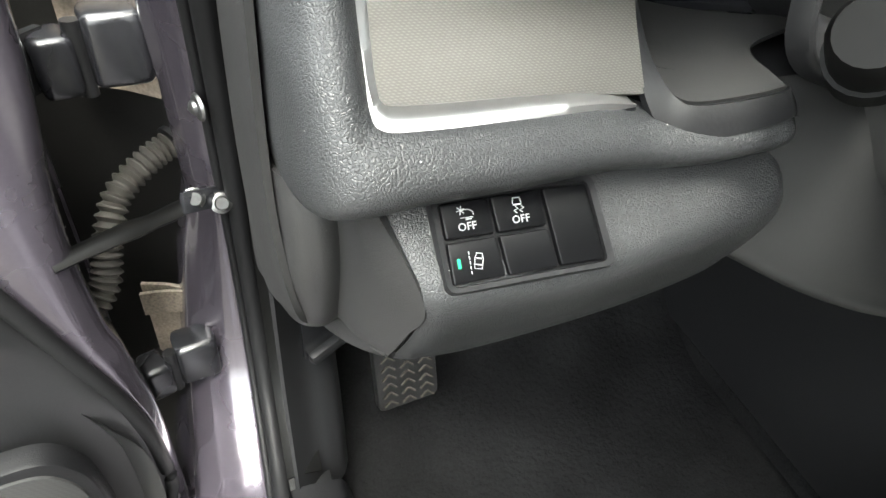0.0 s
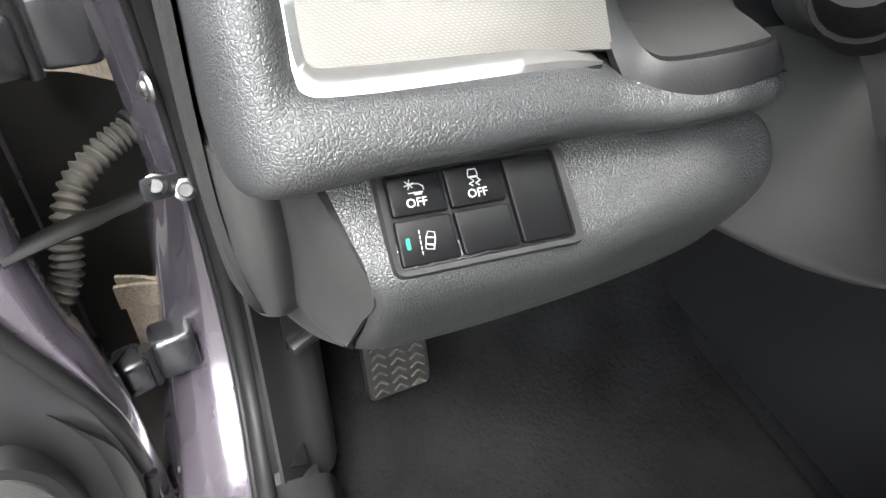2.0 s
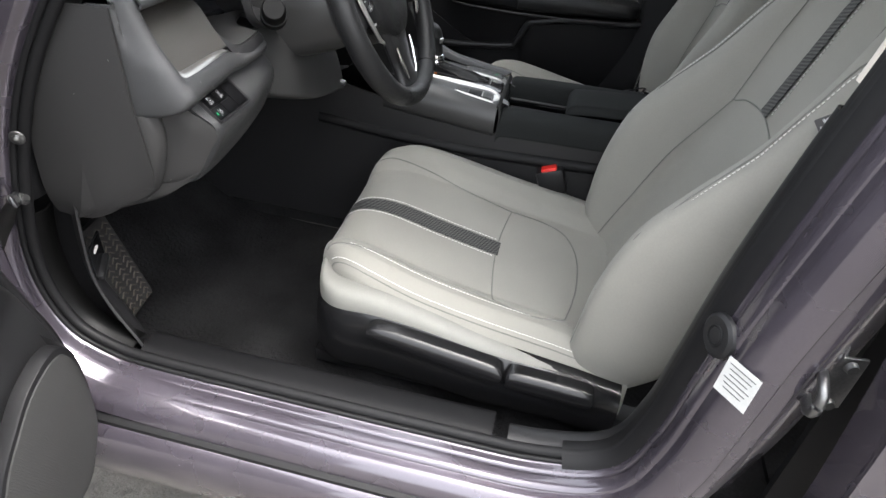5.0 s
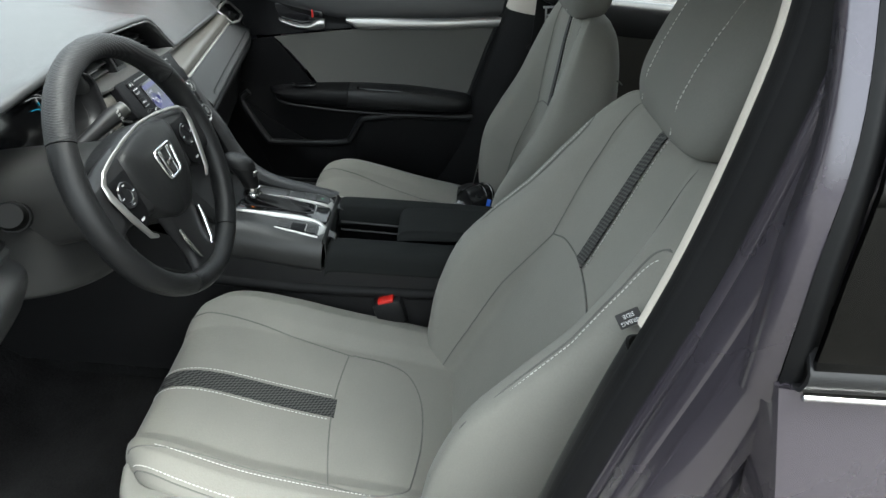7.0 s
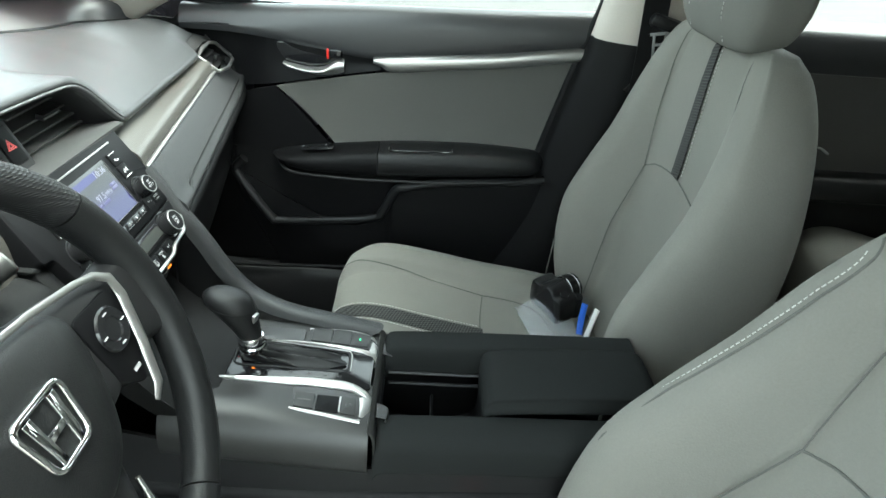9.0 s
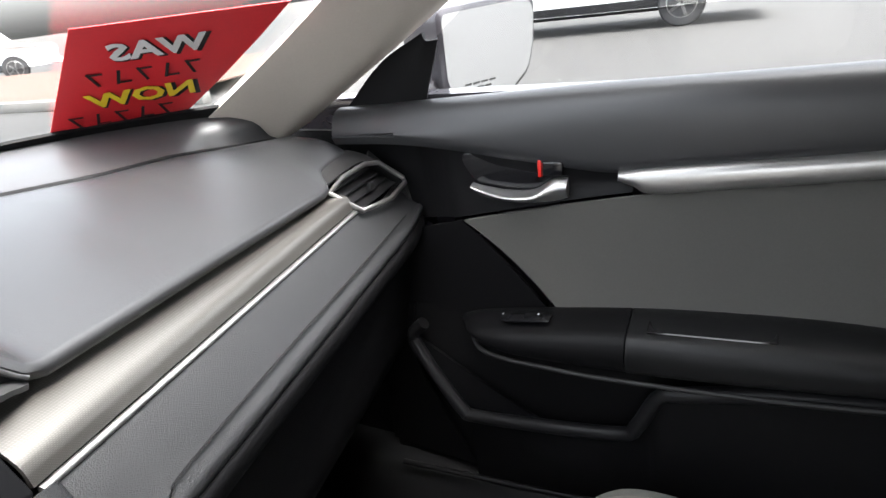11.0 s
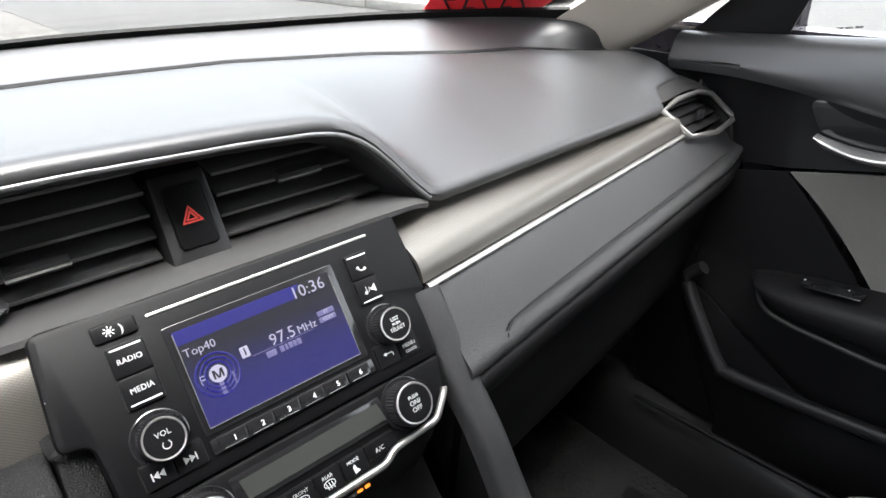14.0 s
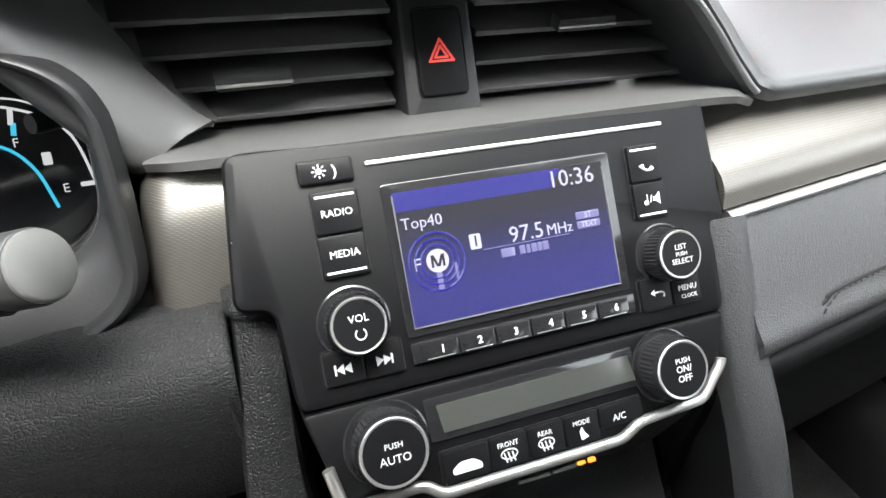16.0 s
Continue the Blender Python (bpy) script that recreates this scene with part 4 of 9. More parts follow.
sheet("upper_trim", [[(0.745, y, BELT(y) - 0.012), (0.735, y, BELT(y)), (0.712, y, BELT(y) - 0.004), (0.699, y, BELT(y) - 0.03), (0.697, y, CREASE(y) + 0.012), (0.704, y, CREASE(y))] for y in YS], SOFT, pdoor, 0.004, 40, 20, "soft dark grey upper door trim")
flare = lambda y: float(np.interp(y, (0.17, 0.26), (0.0, 0.036)))
sheet("handle_surround", [[(0.704 + flare(y), y, CREASE(y) - 0.001), (0.708 + flare(y), y, 0.5 * (CREASE(y) + LOW(y))), (0.702 + flare(y), y, LOW(y) + 0.002)] for y in (0.37, 0.30, 0.26, 0.22, 0.18, 0.08, 0.0, -0.045)], CONSOLE, pdoor, 0.004, 24, 10)
sheet("silver_strip", [[(0.702, y, CREASE(y) - 0.0005), (0.693, y, CREASE(y) - 0.0025), (0.690, y, 0.5 * (CREASE(y) + STRIPLO(y))), (0.692, y, STRIPLO(y) + 0.0025), (0.703, y, STRIPLO(y) + 0.0005)] for y in (-0.03, -0.05, -0.07, -0.15, -0.29, -0.40, -0.487)], SATIN, pdoor, 0.004, 40, 14, "satin silver trim strip", 60)
brows = []
for s in np.linspace(0, 1, 8):
    row = []
    for q in np.linspace(0, 1, 6):
        yf = 0.18 + (0.045 - 0.18) * q
        y = yf + (-0.487 - yf) * s
        top = LOW(y) - 0.002 if y > -0.07 else STRIPLO(y) - 0.002
        bot = 0.715 + 0.02 * min(1, s * 3)
        row.append((0.702 + 0.006 * math.sin(q * math.pi), y, top + (bot - top) * q))
    brows.append(row)
sheet("fabric_insert", brows, INSERT, pdoor, 0.004, 30, 20, "grey fabric insert")
frows = []
for s in np.linspace(0, 1, 5):
    row = []
    for q in np.linspace(0, 1, 6):
        yf = 0.184 + (0.049 - 0.184) * q
        y = 0.37 + (yf - 0.37) * s
        top = LOW(y) - 0.002
        row.append((0.704 + 0.01 * (1 - s), y, top + (0.70 - top) * q))
    frows.append(row)
sheet("front_trim", frows, CONSOLE, pdoor, 0.004, 16, 16)
# armrest: a long body with a switch plate and a grip
AT = lin([(-0.42, 0.728), (-0.401, 0.738), (-0.307, 0.748), (-0.087, 0.742), (0.071, 0.726), (0.164, 0.712), (0.20, 0.70)])
AB = lin([(-0.42, 0.700), (-0.313, 0.695), (-0.042, 0.680), (0.144, 0.680), (0.183, 0.692), (0.20, 0.696)])


def arm_loop(y, d):
    t, b = AT(y), AB(y)
    return [(0.705, y, t), (0.70 - d * 0.55, y, t), (0.70 - d * 0.9, y, t - 0.006), (0.70 - d, y, 0.5 * (t + b)), (0.70 - d * 0.88, y, b + 0.004), (0.70 - d * 0.5, y, b), (0.705, y, b)]


loft("armrest_front", [arm_loop(y, d) for y, d in ((0.198, 0.005), (0.17, 0.045), (0.12, 0.065), (0.04, 0.072), (-0.045, 0.072))], CONSOLE, pdoor, 24, 40)
loft("armrest_pad", [arm_loop(y, d) for y, d in ((-0.047, 0.074), (-0.12, 0.078), (-0.25, 0.078), (-0.36, 0.072), (-0.40, 0.055), (-0.418, 0.02))], LEATHER, pdoor, 24, 40, "soft black armrest pad")
tube("armrest_line", [(0.70, 0.19, 0.688), (0.650, 0.15, 0.676), (0.634, 0.05, 0.674), (0.630, -0.05, 0.674), (0.628, -0.25, 0.681), (0.64, -0.38, 0.691), (0.70, -0.41, 0.698)], 0.0032, DARKGREY, pdoor, 8, res=50)
box("window_switch_plate", (0.024, 0.062, 0.003), GLOSS, pdoor, pose(0.664, 0.085, 0.7295, -6, 6), 0.001)
box("window_switch", (0.014, 0.026, 0.008), CONSOLE, pdoor, pose(0.664, 0.078, 0.732, -6, 6), 0.003)
box("lock_switch", (0.012, 0.012, 0.004), CONSOLE, pdoor, pose(0.664, 0.118, 0.7275, -6, 6), 0.001)
for k in range(2):
    box("switch_mark", (0.004, 0.002, 0.0008), WHITE, pdoor, pose(0.664, 0.121 - k * 0.05, 0.7320 + 0.0055 * k, -6, 6), 0)
sheet("grip_recess", [[(0.642, y, AT(y) + 0.0015), (0.665, y, AT(y) - 0.008 + 0.0095 * e), (0.69, y, AT(y) + 0.0015)] for y, e in ((-0.07, 1), (-0.09, 0.2), (-0.14, 0), (-0.19, 0.2), (-0.21, 1))], GLOSS, pdoor, 0.002, 20, 8)
# pocket rim and lower panel
RIM = [(0.700, 0.262, 0.685), (0.700, 0.283, 0.660), (0.696, 0.268, 0.627), (0.690, 0.228, 0.569), (0.687, 0.205, 0.541), (0.686, 0.190, 0.536), (0.682, 0.080, 0.545), (0.676, -0.035, 0.562), (0.672, -0.058, 0.585), (0.666, -0.085, 0.640), (0.663, -0.115, 0.652), (0.660, -0.218, 0.672), (0.660, -0.37, 0.682), (0.662, -0.42, 0.690)]
tube("pocket_rim", [(x - 0.012, y, z) for x, y, z in RIM], 0.0105, PLASTIC, pdoor, 8, res=90)
sheet("lower_trim", [[(0.700, 0.30, 0.665), (0.694, 0.262, 0.605), (0.690, 0.205, 0.533), (0.694, 0.2, 0.40)], [(0.682, 0.06, 0.538), (0.676, 0.06, 0.50), (0.676, 0.06, 0.46), (0.690, 0.06, 0.40)], [(0.675, -0.05, 0.560), (0.672, -0.06, 0.52), (0.672, -0.06, 0.46), (0.688, -0.06, 0.40)], [(0.662, -0.12, 0.645), (0.662, -0.12, 0.57), (0.668, -0.12, 0.48), (0.686, -0.12, 0.40)], [(0.664, -0.42, 0.682), (0.664, -0.42, 0.6), (0.672, -0.42, 0.5), (0.69, -0.42, 0.40)]], CONSOLE, pdoor, 0.006, 36, 16)
sheet("pocket_back", [[(0.712, y, 0.71), (0.716, y, 0.56), (0.716, y, 0.40)] for y in (0.36, 0.1, -0.2, -0.48)], RUBBER, pdoor, 0.006, 10, 8)
sheet("front_lower_trim", [[(0.712, 0.37, 0.72), (0.70, 0.28, 0.71)], [(0.712, 0.37, 0.6), (0.688, 0.285, 0.61)], [(0.712, 0.37, 0.42), (0.69, 0.20, 0.42)]], CONSOLE, pdoor, 0.004, 12, 8)
tube("lower_seam", [(0.668, 0.33, 0.412), (0.672, 0.05, 0.416), (0.672, -0.3, 0.44)], 0.005, CONSOLE, pdoor, 8, res=20)
# latch handle
prism("handle_cup", rounded([(-0.182, 0.948), (-0.158, 0.906), (-0.122, 0.881), (-0.039, 0.893), (-0.028, 0.929), (-0.04, 0.944)], 0.02), 0.003, frame_of((0.7025, 0, 0), (0, -1, 0), (0, 0, 1)), GLOSS, pdoor, 0.001)
loft("inner_handle", [[(0.700, y, z + h), (0.690 - 0.008 * (k in (2, 3)), y, z + h * 0.7), (0.686 - 0.008 * (k in (2, 3)), y, z), (0.692, y, z - h), (0.700, y, z - h)] for k, (y, z, h) in enumerate(((0.160, 0.905, 0.003), (0.145, 0.898, 0.006), (0.11, 0.892, 0.007), (0.075, 0.893, 0.008), (0.05, 0.902, 0.013), (0.032, 0.905, 0.011)))], SATIN, pdoor, 24, 24, "satin silver inner handle")
box("lock_tab", (0.010, 0.026, 0.020), GLOSS, pdoor, pose(0.697, 0.050, 0.929), 0.003)
box("lock_red_mark", (0.008, 0.005, 0.022), RED, pdoor, pose(0.698, 0.067, 0.929), 0.001)
pane = sheet("window_pane", [[(0.745, 0.36, 1.0), (0.745, 0.2, 1.1), (0.71, -0.02, 1.27), (0.66, -0.16, 1.37)], [(0.745, 0.0, 1.02), (0.74, 0.0, 1.12), (0.71, -0.1, 1.27), (0.66, -0.2, 1.37)], [(0.745, -0.55, 1.04), (0.74, -0.55, 1.14), (0.71, -0.55, 1.28), (0.66, -0.55, 1.38)]], GLASS, pdoor, 0.004, 12, 12)
pane.visible_shadow = False
sheet("corner_trim", [[(0.742, 0.40, 0.97), (0.73, 0.30, 1.06), (0.72, 0.22, 1.10)], [(0.735, 0.34, 0.97), (0.728, 0.27, 1.03), (0.72, 0.215, 1.09)], [(0.738, 0.235, 1.005), (0.732, 0.225, 1.03), (0.725, 0.20, 1.09)]], CONSOLE, pdoor, 0.006, 12, 12, "black mirror corner trim")
sheet("door_skin", [[(0.86, y, 0.3), (0.875, y, 0.6), (0.87, y, 0.85), (0.80, y, 1.0), (0.755, y, 1.012)] for y in (0.55, 0.1, -0.55)], PAINT, pdoor, 0.004, 10, 16)
rpd = empty("rear_passenger_door", "closed rear passenger door with grey fabric insert", "car door", at=(0.7, -1, 0.4))
sheet("upper_trim", [[(0.745, y, BELT(-0.47) - 0.004), (0.73, y, 1.043), (0.70, y, 1.03), (0.692, y, 0.99), (0.70, y, 0.955)] for y in (-0.60, -0.9, -1.2, -1.5)], SOFT, rpd, 0.004, 16, 14)
sheet("fabric_insert", [[(0.70, y, 0.953), (0.706, y, 0.85), (0.70, y, 0.735)] for y in (-0.60, -0.9, -1.2, -1.5)], INSERT, rpd, 0.004, 16, 10)
sheet("lower_trim", [[(0.70, y, 0.733), (0.65, y, 0.73), (0.64, y, 0.69), (0.665, y, 0.66), (0.66, y, 0.5), (0.69, y, 0.32)] for y in (-0.60, -0.9, -1.2, -1.5)], PLASTIC, rpd, 0.004, 16, 22)
box("pull_handle", (0.02, 0.14, 0.02), GLOSS, rpd, pose(0.655, -0.80, 0.735), 0.006)
rp = sheet("window_pane", [[(0.745, -0.62, 1.045), (0.74, -0.62, 1.14), (0.66, -0.62, 1.38)], [(0.745, -1.45, 1.06), (0.74, -1.4, 1.14), (0.66, -1.3, 1.38)]], GLASS, rpd, 0.004, 8, 8)
rp.visible_shadow = False
sheet("door_skin", [[(0.86, y, 0.3), (0.875, y, 0.6), (0.87, y, 0.85), (0.80, y, 1.02), (0.755, y, 1.03)] for y in (-0.56, -1.0, -1.5)], PAINT, rpd, 0.004, 8, 12)
mirror = empty("door_mirror", "black exterior door mirror with bright glass", "door mirror", at=(0.9, 0.3, 1.03))
MG = [(0.0, 0.11), (0.0, 0.0), (0.025, -0.027), (0.134, -0.033), (0.185, 0.0), (0.20, 0.045), (0.205, 0.10), (0.19, 0.115)]
MMF = frame_of((0.90, 0.274, 1.0), (0.18, -0.09, 0), (0, 0, 1))
MC = [(0.10 + (u - 0.10) * 1.10, 0.04 + (v - 0.04) * 1.14) for u, v in MG]
prism("housing", rounded(MC, 0.02), 0.09, MMF @ pose(0, 0, -0.002), PAINT_DARK, mirror, 0.008)
prism("mirror_glass", rounded(MG, 0.015), 0.004, MMF @ pose(0, 0, 0.001), MIRROR, mirror, 0)
tube("mirror_stalk", [(0.76, 0.36, 0.99), (0.83, 0.345, 0.995), (0.93, 0.30, 1.0)], 0.022, PAINT_DARK, mirror, 10, res=8)
for k in range(2):
    for j in range(4 - k):
        box("print_bar", (0.014, 0.0030, 0.0004), DARKGREY, mirror, MMF @ pose(0.042 + j * 0.018 + k * 0.008, -0.004 - k * 0.008, 0.0014), 0)


# ---- dashboard ----
dash = empty("dashboard", "black dashboard with soft pad and textured silver trim", "dashboard", at=(0, 0.4, 0.6))
XE = [-0.71, -0.62, -0.55, -0.46, -0.38, -0.30, -0.235, -0.16, -0.08, 0.023, 0.075, 0.097, 0.117, 0.138, 0.158, 0.25, 0.35, 0.45, 0.555, 0.585, 0.66, 0.70, 0.722]
YE = [0.27, 0.245, 0.225, 0.225, 0.222, 0.230, 0.247, 0.263, 0.268, 0.270, 0.272, 0.273, 0.271, 0.265, 0.255, 0.262, 0.272, 0.282, 0.293, 0.326, 0.340, 0.352, 0.358]
ZE = [0.975, 0.985, 1.0, 1.034, 1.044, 1.046, 1.046, 1.042, 1.039, 1.033, 1.028, 1.022, 1.009, 0.985, 0.958, 0.956, 0.953, 0.949, 0.945, 0.957, 0.958, 0.946, 0.915]
XL = [-0.71, -0.6, -0.45, -0.2, 0.0, 0.16, 0.30, 0.40, 0.50, 0.60, 0.66, 0.70, 0.722]
YL = [0.40, 0.45, 0.55, 0.63, 0.63, 0.605, 0.535, 0.47, 0.47, 0.455, 0.45, 0.445, 0.44]
ZL = [0.985, 0.995, 1.01, 1.015, 1.012, 1.010, 1.008, 1.004, 0.996, 0.982, 0.974, 0.960, 0.925]
SOFTEN = np.linspace(-0.009, 0.009, 7)
edge = lambda x: (float(np.mean(np.interp(x + SOFTEN, XE, YE))), float(np.mean(np.interp(x + SOFTEN, XE, ZE))))
ledge = lambda x: (float(np.interp(x, XL, YL)), float(np.interp(x, XL, ZL)))
wbase = lambda x: (float(np.interp(x, [a for a, _ in WBASE], [b for _, b in WBASE])), 1.036)


def pad_grid():
    rows = []
    for x in np.unique(np.r_[np.linspace(-0.71, 0.722, 120), XE]):
        (ye, ze), (yl, zl) = edge(x), ledge(x)
        row = []
        for s in np.linspace(0, 1, 16):
            y = yl + (ye - yl) * s
            crown = 0.010 * math.sin(math.pi * s)
            z = zl + (ze - zl) * s ** float(np.interp(x, (0.05, 0.30), (3.2, 1.6))) + crown
            row.append((x, y, z))
        row += [(x, ye - 0.0028, ze - 0.0012), (x, ye - 0.0040, ze - 0.0034), (x, ye - 0.0030, ze - 0.0060), (x, ye + 0.015, ze - 0.008)]
        rows.append(row)
    return np.array(rows)


part("soft_pad", shell_bm(pad_grid(), 0.004), SOFT, dash, "smooth dark grey soft dashboard pad", 60)
drows = []
for x in np.linspace(-0.70, 0.69, 40):
    (yl, zl), (yw, zw) = ledge(min(max(x, -0.7), 0.65)), wbase(min(max(x, -0.65), 0.65))
    yw = max(yw, yl + 0.03)
    drows.append([(x, yl - 0.03, zl - 0.020), (x, yl + 0.004, zl - 0.006), (x, yl + 0.018, zl + 0.004), (x, 0.5 * (yl + yw), 0.5 * (zl + zw) + 0.004), (x, yw + 0.01, zw - 0.004)])
sheet("windscreen_deck", drows, DECK, dash, 0.004, 60, 16, "dark grey deck under the windscreen")
tube("deck_gap", [(x, ledge(x)[0] + 0.003, ledge(x)[1] + 0.0045) for x in np.linspace(-0.66, 0.68, 60)], 0.0032, RUBBER, dash, 6)
# box added inside the dash, unseen, to stop light leaking through
box("dash_light_block", (1.30, 0.40, 0.23), RUBBER, dash, pose(-0.02, 0.62, 0.835), 0.01)
sheet("cluster_apron", [[(x, 0.236, 0.870), (x, 0.262, 0.886), (x, 0.33, 0.895), (x, 0.43, 0.96)] for x in (-0.60, -0.4, -0.25, -0.135)], PLASTIC, dash, 0.004, 16, 12)
sheet("trim_backing", [[(-0.115, 0.30, 0.95), (-0.115, 0.27, 0.90), (-0.115, 0.25, 0.84)], [(-0.175, 0.31, 0.95), (-0.175, 0.28, 0.90), (-0.175, 0.26, 0.84)]], RUBBER, dash, 0.004, 4, 6)

# passenger side: trim band, chrome line, leather panel, lip, underside
BX = [0.118, 0.20, 0.30, 0.40, 0.50, 0.57]
chr_y = lambda x: float(np.interp(x, [0.10, 0.124, 0.576, 0.74], [0.214, 0.217, 0.269, 0.289]))
chr_z = lambda x: float(np.interp(x, [0.10, 0.124, 0.576, 0.74], [0.9025, 0.903, 0.910, 0.911]))
bot_y = lambda x: float(np.interp(x, [0.10, 0.133, 0.672, 0.74], [0.171, 0.175, 0.246, 0.265]))
bot_z = lambda x: float(np.interp(x, [0.10, 0.133, 0.672, 0.74], [0.833, 0.833, 0.844, 0.85]))
lea_y = lambda x: float(np.interp(x, [0.10, 0.124, 0.576, 0.625, 0.66, 0.716, 0.74], [0.214, 0.217, 0.269, 0.276, 0.281, 0.294, 0.304]))
lea_z = lambda x: float(np.interp(x, [0.10, 0.124, 0.576, 0.605, 0.66, 0.716, 0.74], [0.9025, 0.903, 0.910, 0.899, 0.890, 0.890, 0.890]))
sheet("trim_band", [[(x, edge(max(x, 0.166))[0] + 0.016, edge(max(x, 0.166))[1] - 0.006), (x, edge(max(x, 0.166))[0] + 0.006, edge(max(x, 0.166))[1] - 0.020), (x, chr_y(x) + 0.010, chr_z(x) + 0.018), (x, chr_y(x) + 0.003, chr_z(x) + 0.003)] for x in BX], WEAVE, dash, 0.004, 40, 14, "textured silver-grey trim band")
tube("chrome_line", [(x, chr_y(x) - 0.002, chr_z(x)) for x in np.linspace(0.121, 0.576, 20)], 0.0036, SATIN, dash, 10, flat=0.8, label="satin silver line over the leather panel")
sheet("leather_panel", [[(x, lea_y(x) + 0.006, lea_z(x) - 0.003), (x, lea_y(x) - 0.001, lea_z(x) - 0.006), (x, 0.35 * lea_y(x) + 0.65 * bot_y(x) - 0.004, 0.35 * lea_z(x) + 0.65 * bot_z(x)), (x, bot_y(x) - 0.001, bot_z(x) + 0.012), (x, bot_y(x) + 0.004, bot_z(x) + 0.002)] for x in (0.124, 0.2, 0.3, 0.4, 0.5, 0.58, 0.65, 0.70, 0.725)], HIDE, dash, 0.004, 50, 18, "black leather-look panel with a stitched seam")
sp = [(0.172, 0.1815, 0.849), (0.177, 0.1835, 0.856), (0.20, 0.1875, 0.861), (0.35, 0.207, 0.866), (0.5, 0.226, 0.869), (0.66, 0.248, 0.872)]
tube("stitched_seam", sp, 0.0011, RUBBER, dash, 6, res=60)
stitches("stitching", [(x, y - 0.0035, z + 0.003) for x, y, z in sp], dash, DARKGREY, 90, step=0.005, length=0.0034, r=0.0006)
sheet("glovebox_lip", [[(x, bot_y(x) + 0.006, bot_z(x) + 0.0), (x, bot_y(x) - 0.002, bot_z(x) - 0.004), (x, bot_y(x) + 0.004, bot_z(x) - 0.022), (x, bot_y(x) + 0.03, bot_z(x) - 0.030)] for x in (0.135, 0.3, 0.5, 0.66, 0.72)], CONSOLE, dash, 0.004, 30, 14, "black lip above the glovebox")
sheet("glovebox_door", [[(x, bot_y(x) + 0.028, bot_z(x) - 0.028), (x, bot_y(x) + 0.035, 0.74), (x, bot_y(x) + 0.07, 0.62), (x, 0.45, 0.56), (x, 0.8, 0.55)] for x in (0.13, 0.4, 0.72)], CONSOLE, dash, 0.006, 12, 20)
# right air vent
VENT = [(0.556, 0.297, 0.940), (0.60, 0.305, 0.945), (0.665, 0.312, 0.943), (0.694, 0.308, 0.936), (0.722, 0.288, 0.905), (0.716, 0.283, 0.900), (0.66, 0.275, 0.897), (0.625, 0.272, 0.902), (0.576, 0.268, 0.910)]
vent = empty("side_air_vent", "black slatted side air vent with chrome surround", "air vent", at=(0.64, 0.29, 0.92))
VENT = [(x, y - 0.006, z) for x, y, z in VENT]
tube("chrome_frame", [(x, y - 0.003, z) for x, y, z in VENT], 0.0036, SATIN, vent, 8, True)
sheet("vent_hood", [[p, tuple(np.array(p) + np.array(d) * 0.4 + (0, 0, 0.003)), tuple(np.array(p) + d)] for p, d in (((0.570, 0.298, 0.946), (0.004, 0.035, 0.012)), ((0.62, 0.304, 0.948), (0.004, 0.040, 0.012)), ((0.665, 0.309, 0.946), (0.006, 0.040, 0.012)), ((0.697, 0.305, 0.938), (0.014, 0.045, 0.010)), ((0.714, 0.297, 0.921), (0.014, 0.05, 0.004)), ((0.727, 0.285, 0.903), (0.012, 0.05, -0.002)), ((0.724, 0.279, 0.889), (0.014, 0.05, -0.008)))], DARKGREY, vent, 0.003, 28, 10, "grey bezel round the side vent")
prism("vent_back", [(x, z) for x, _, z in VENT], 0.004, frame_of((0, 0.352, 0), (1, 0.1, 0), (0, 0, 1)), RUBBER, vent)
for k in range(4):
    z = 0.905 + k * 0.0095
    xr = 0.715 - 0.022 * k / 3
    xl = 0.585 - 0.010 * k / 3
    box("slat", (xr - xl, 0.026, 0.0022), PLASTIC, vent, frame_of(((xr + xl) / 2, 0.294 + 0.0088 * k, z), (1, 0.11, -0.02), (0, 1, 0.35)), 0.0008)
for x in (0.625, 0.665):
    box("vane", (0.002, 0.02, 0.034), PLASTIC, vent, pose(x, 0.332, 0.921), 0.0005)
box("vent_tab", (0.014, 0.006, 0.012), PLASTIC, vent, pose(0.648, 0.287, 0.918), 0.002)
sheet("vent_bezel", [[(0.70, 0.318, 0.945), (0.715, 0.325, 0.948)], [(0.732, 0.288, 0.905), (0.74, 0.31, 0.912)], [(0.725, 0.275, 0.885), (0.74, 0.30, 0.885)], [(0.72, 0.265, 0.85), (0.74, 0.29, 0.85)]], DARKGREY, vent, 0.004, 14, 6)

# centre air vents
cv = empty("centre_air_vents", "black slatted centre air vents with hazard switch", "air vent", at=(0, 0.3, 0.98))
sheet("vent_back", [[(-0.24, 0.40, 1.020), (0.15, 0.40, 1.010)], [(-0.24, 0.39, 0.94), (0.17, 0.39, 0.94)]], RUBBER, cv, 0.004, 4, 4)
tube("chrome_arch", [(x, edge(x)[0] - 0.006, edge(x)[1] - 0.0075) for x in np.linspace(-0.235, 0.157, 70)], 0.0019, DIM, cv, 8)
sheet("arch_lining", [[(x, edge(x)[0] + 0.001, edge(x)[1] - 0.0095), (x - 0.002, edge(x)[0] + 0.012, edge(x)[1] - 0.015), (x - 0.006, edge(x)[0] + 0.07, edge(x)[1] - 0.024)] for x in np.linspace(-0.235, 0.157, 60)], PLASTIC, cv, 0.002, 60, 6)
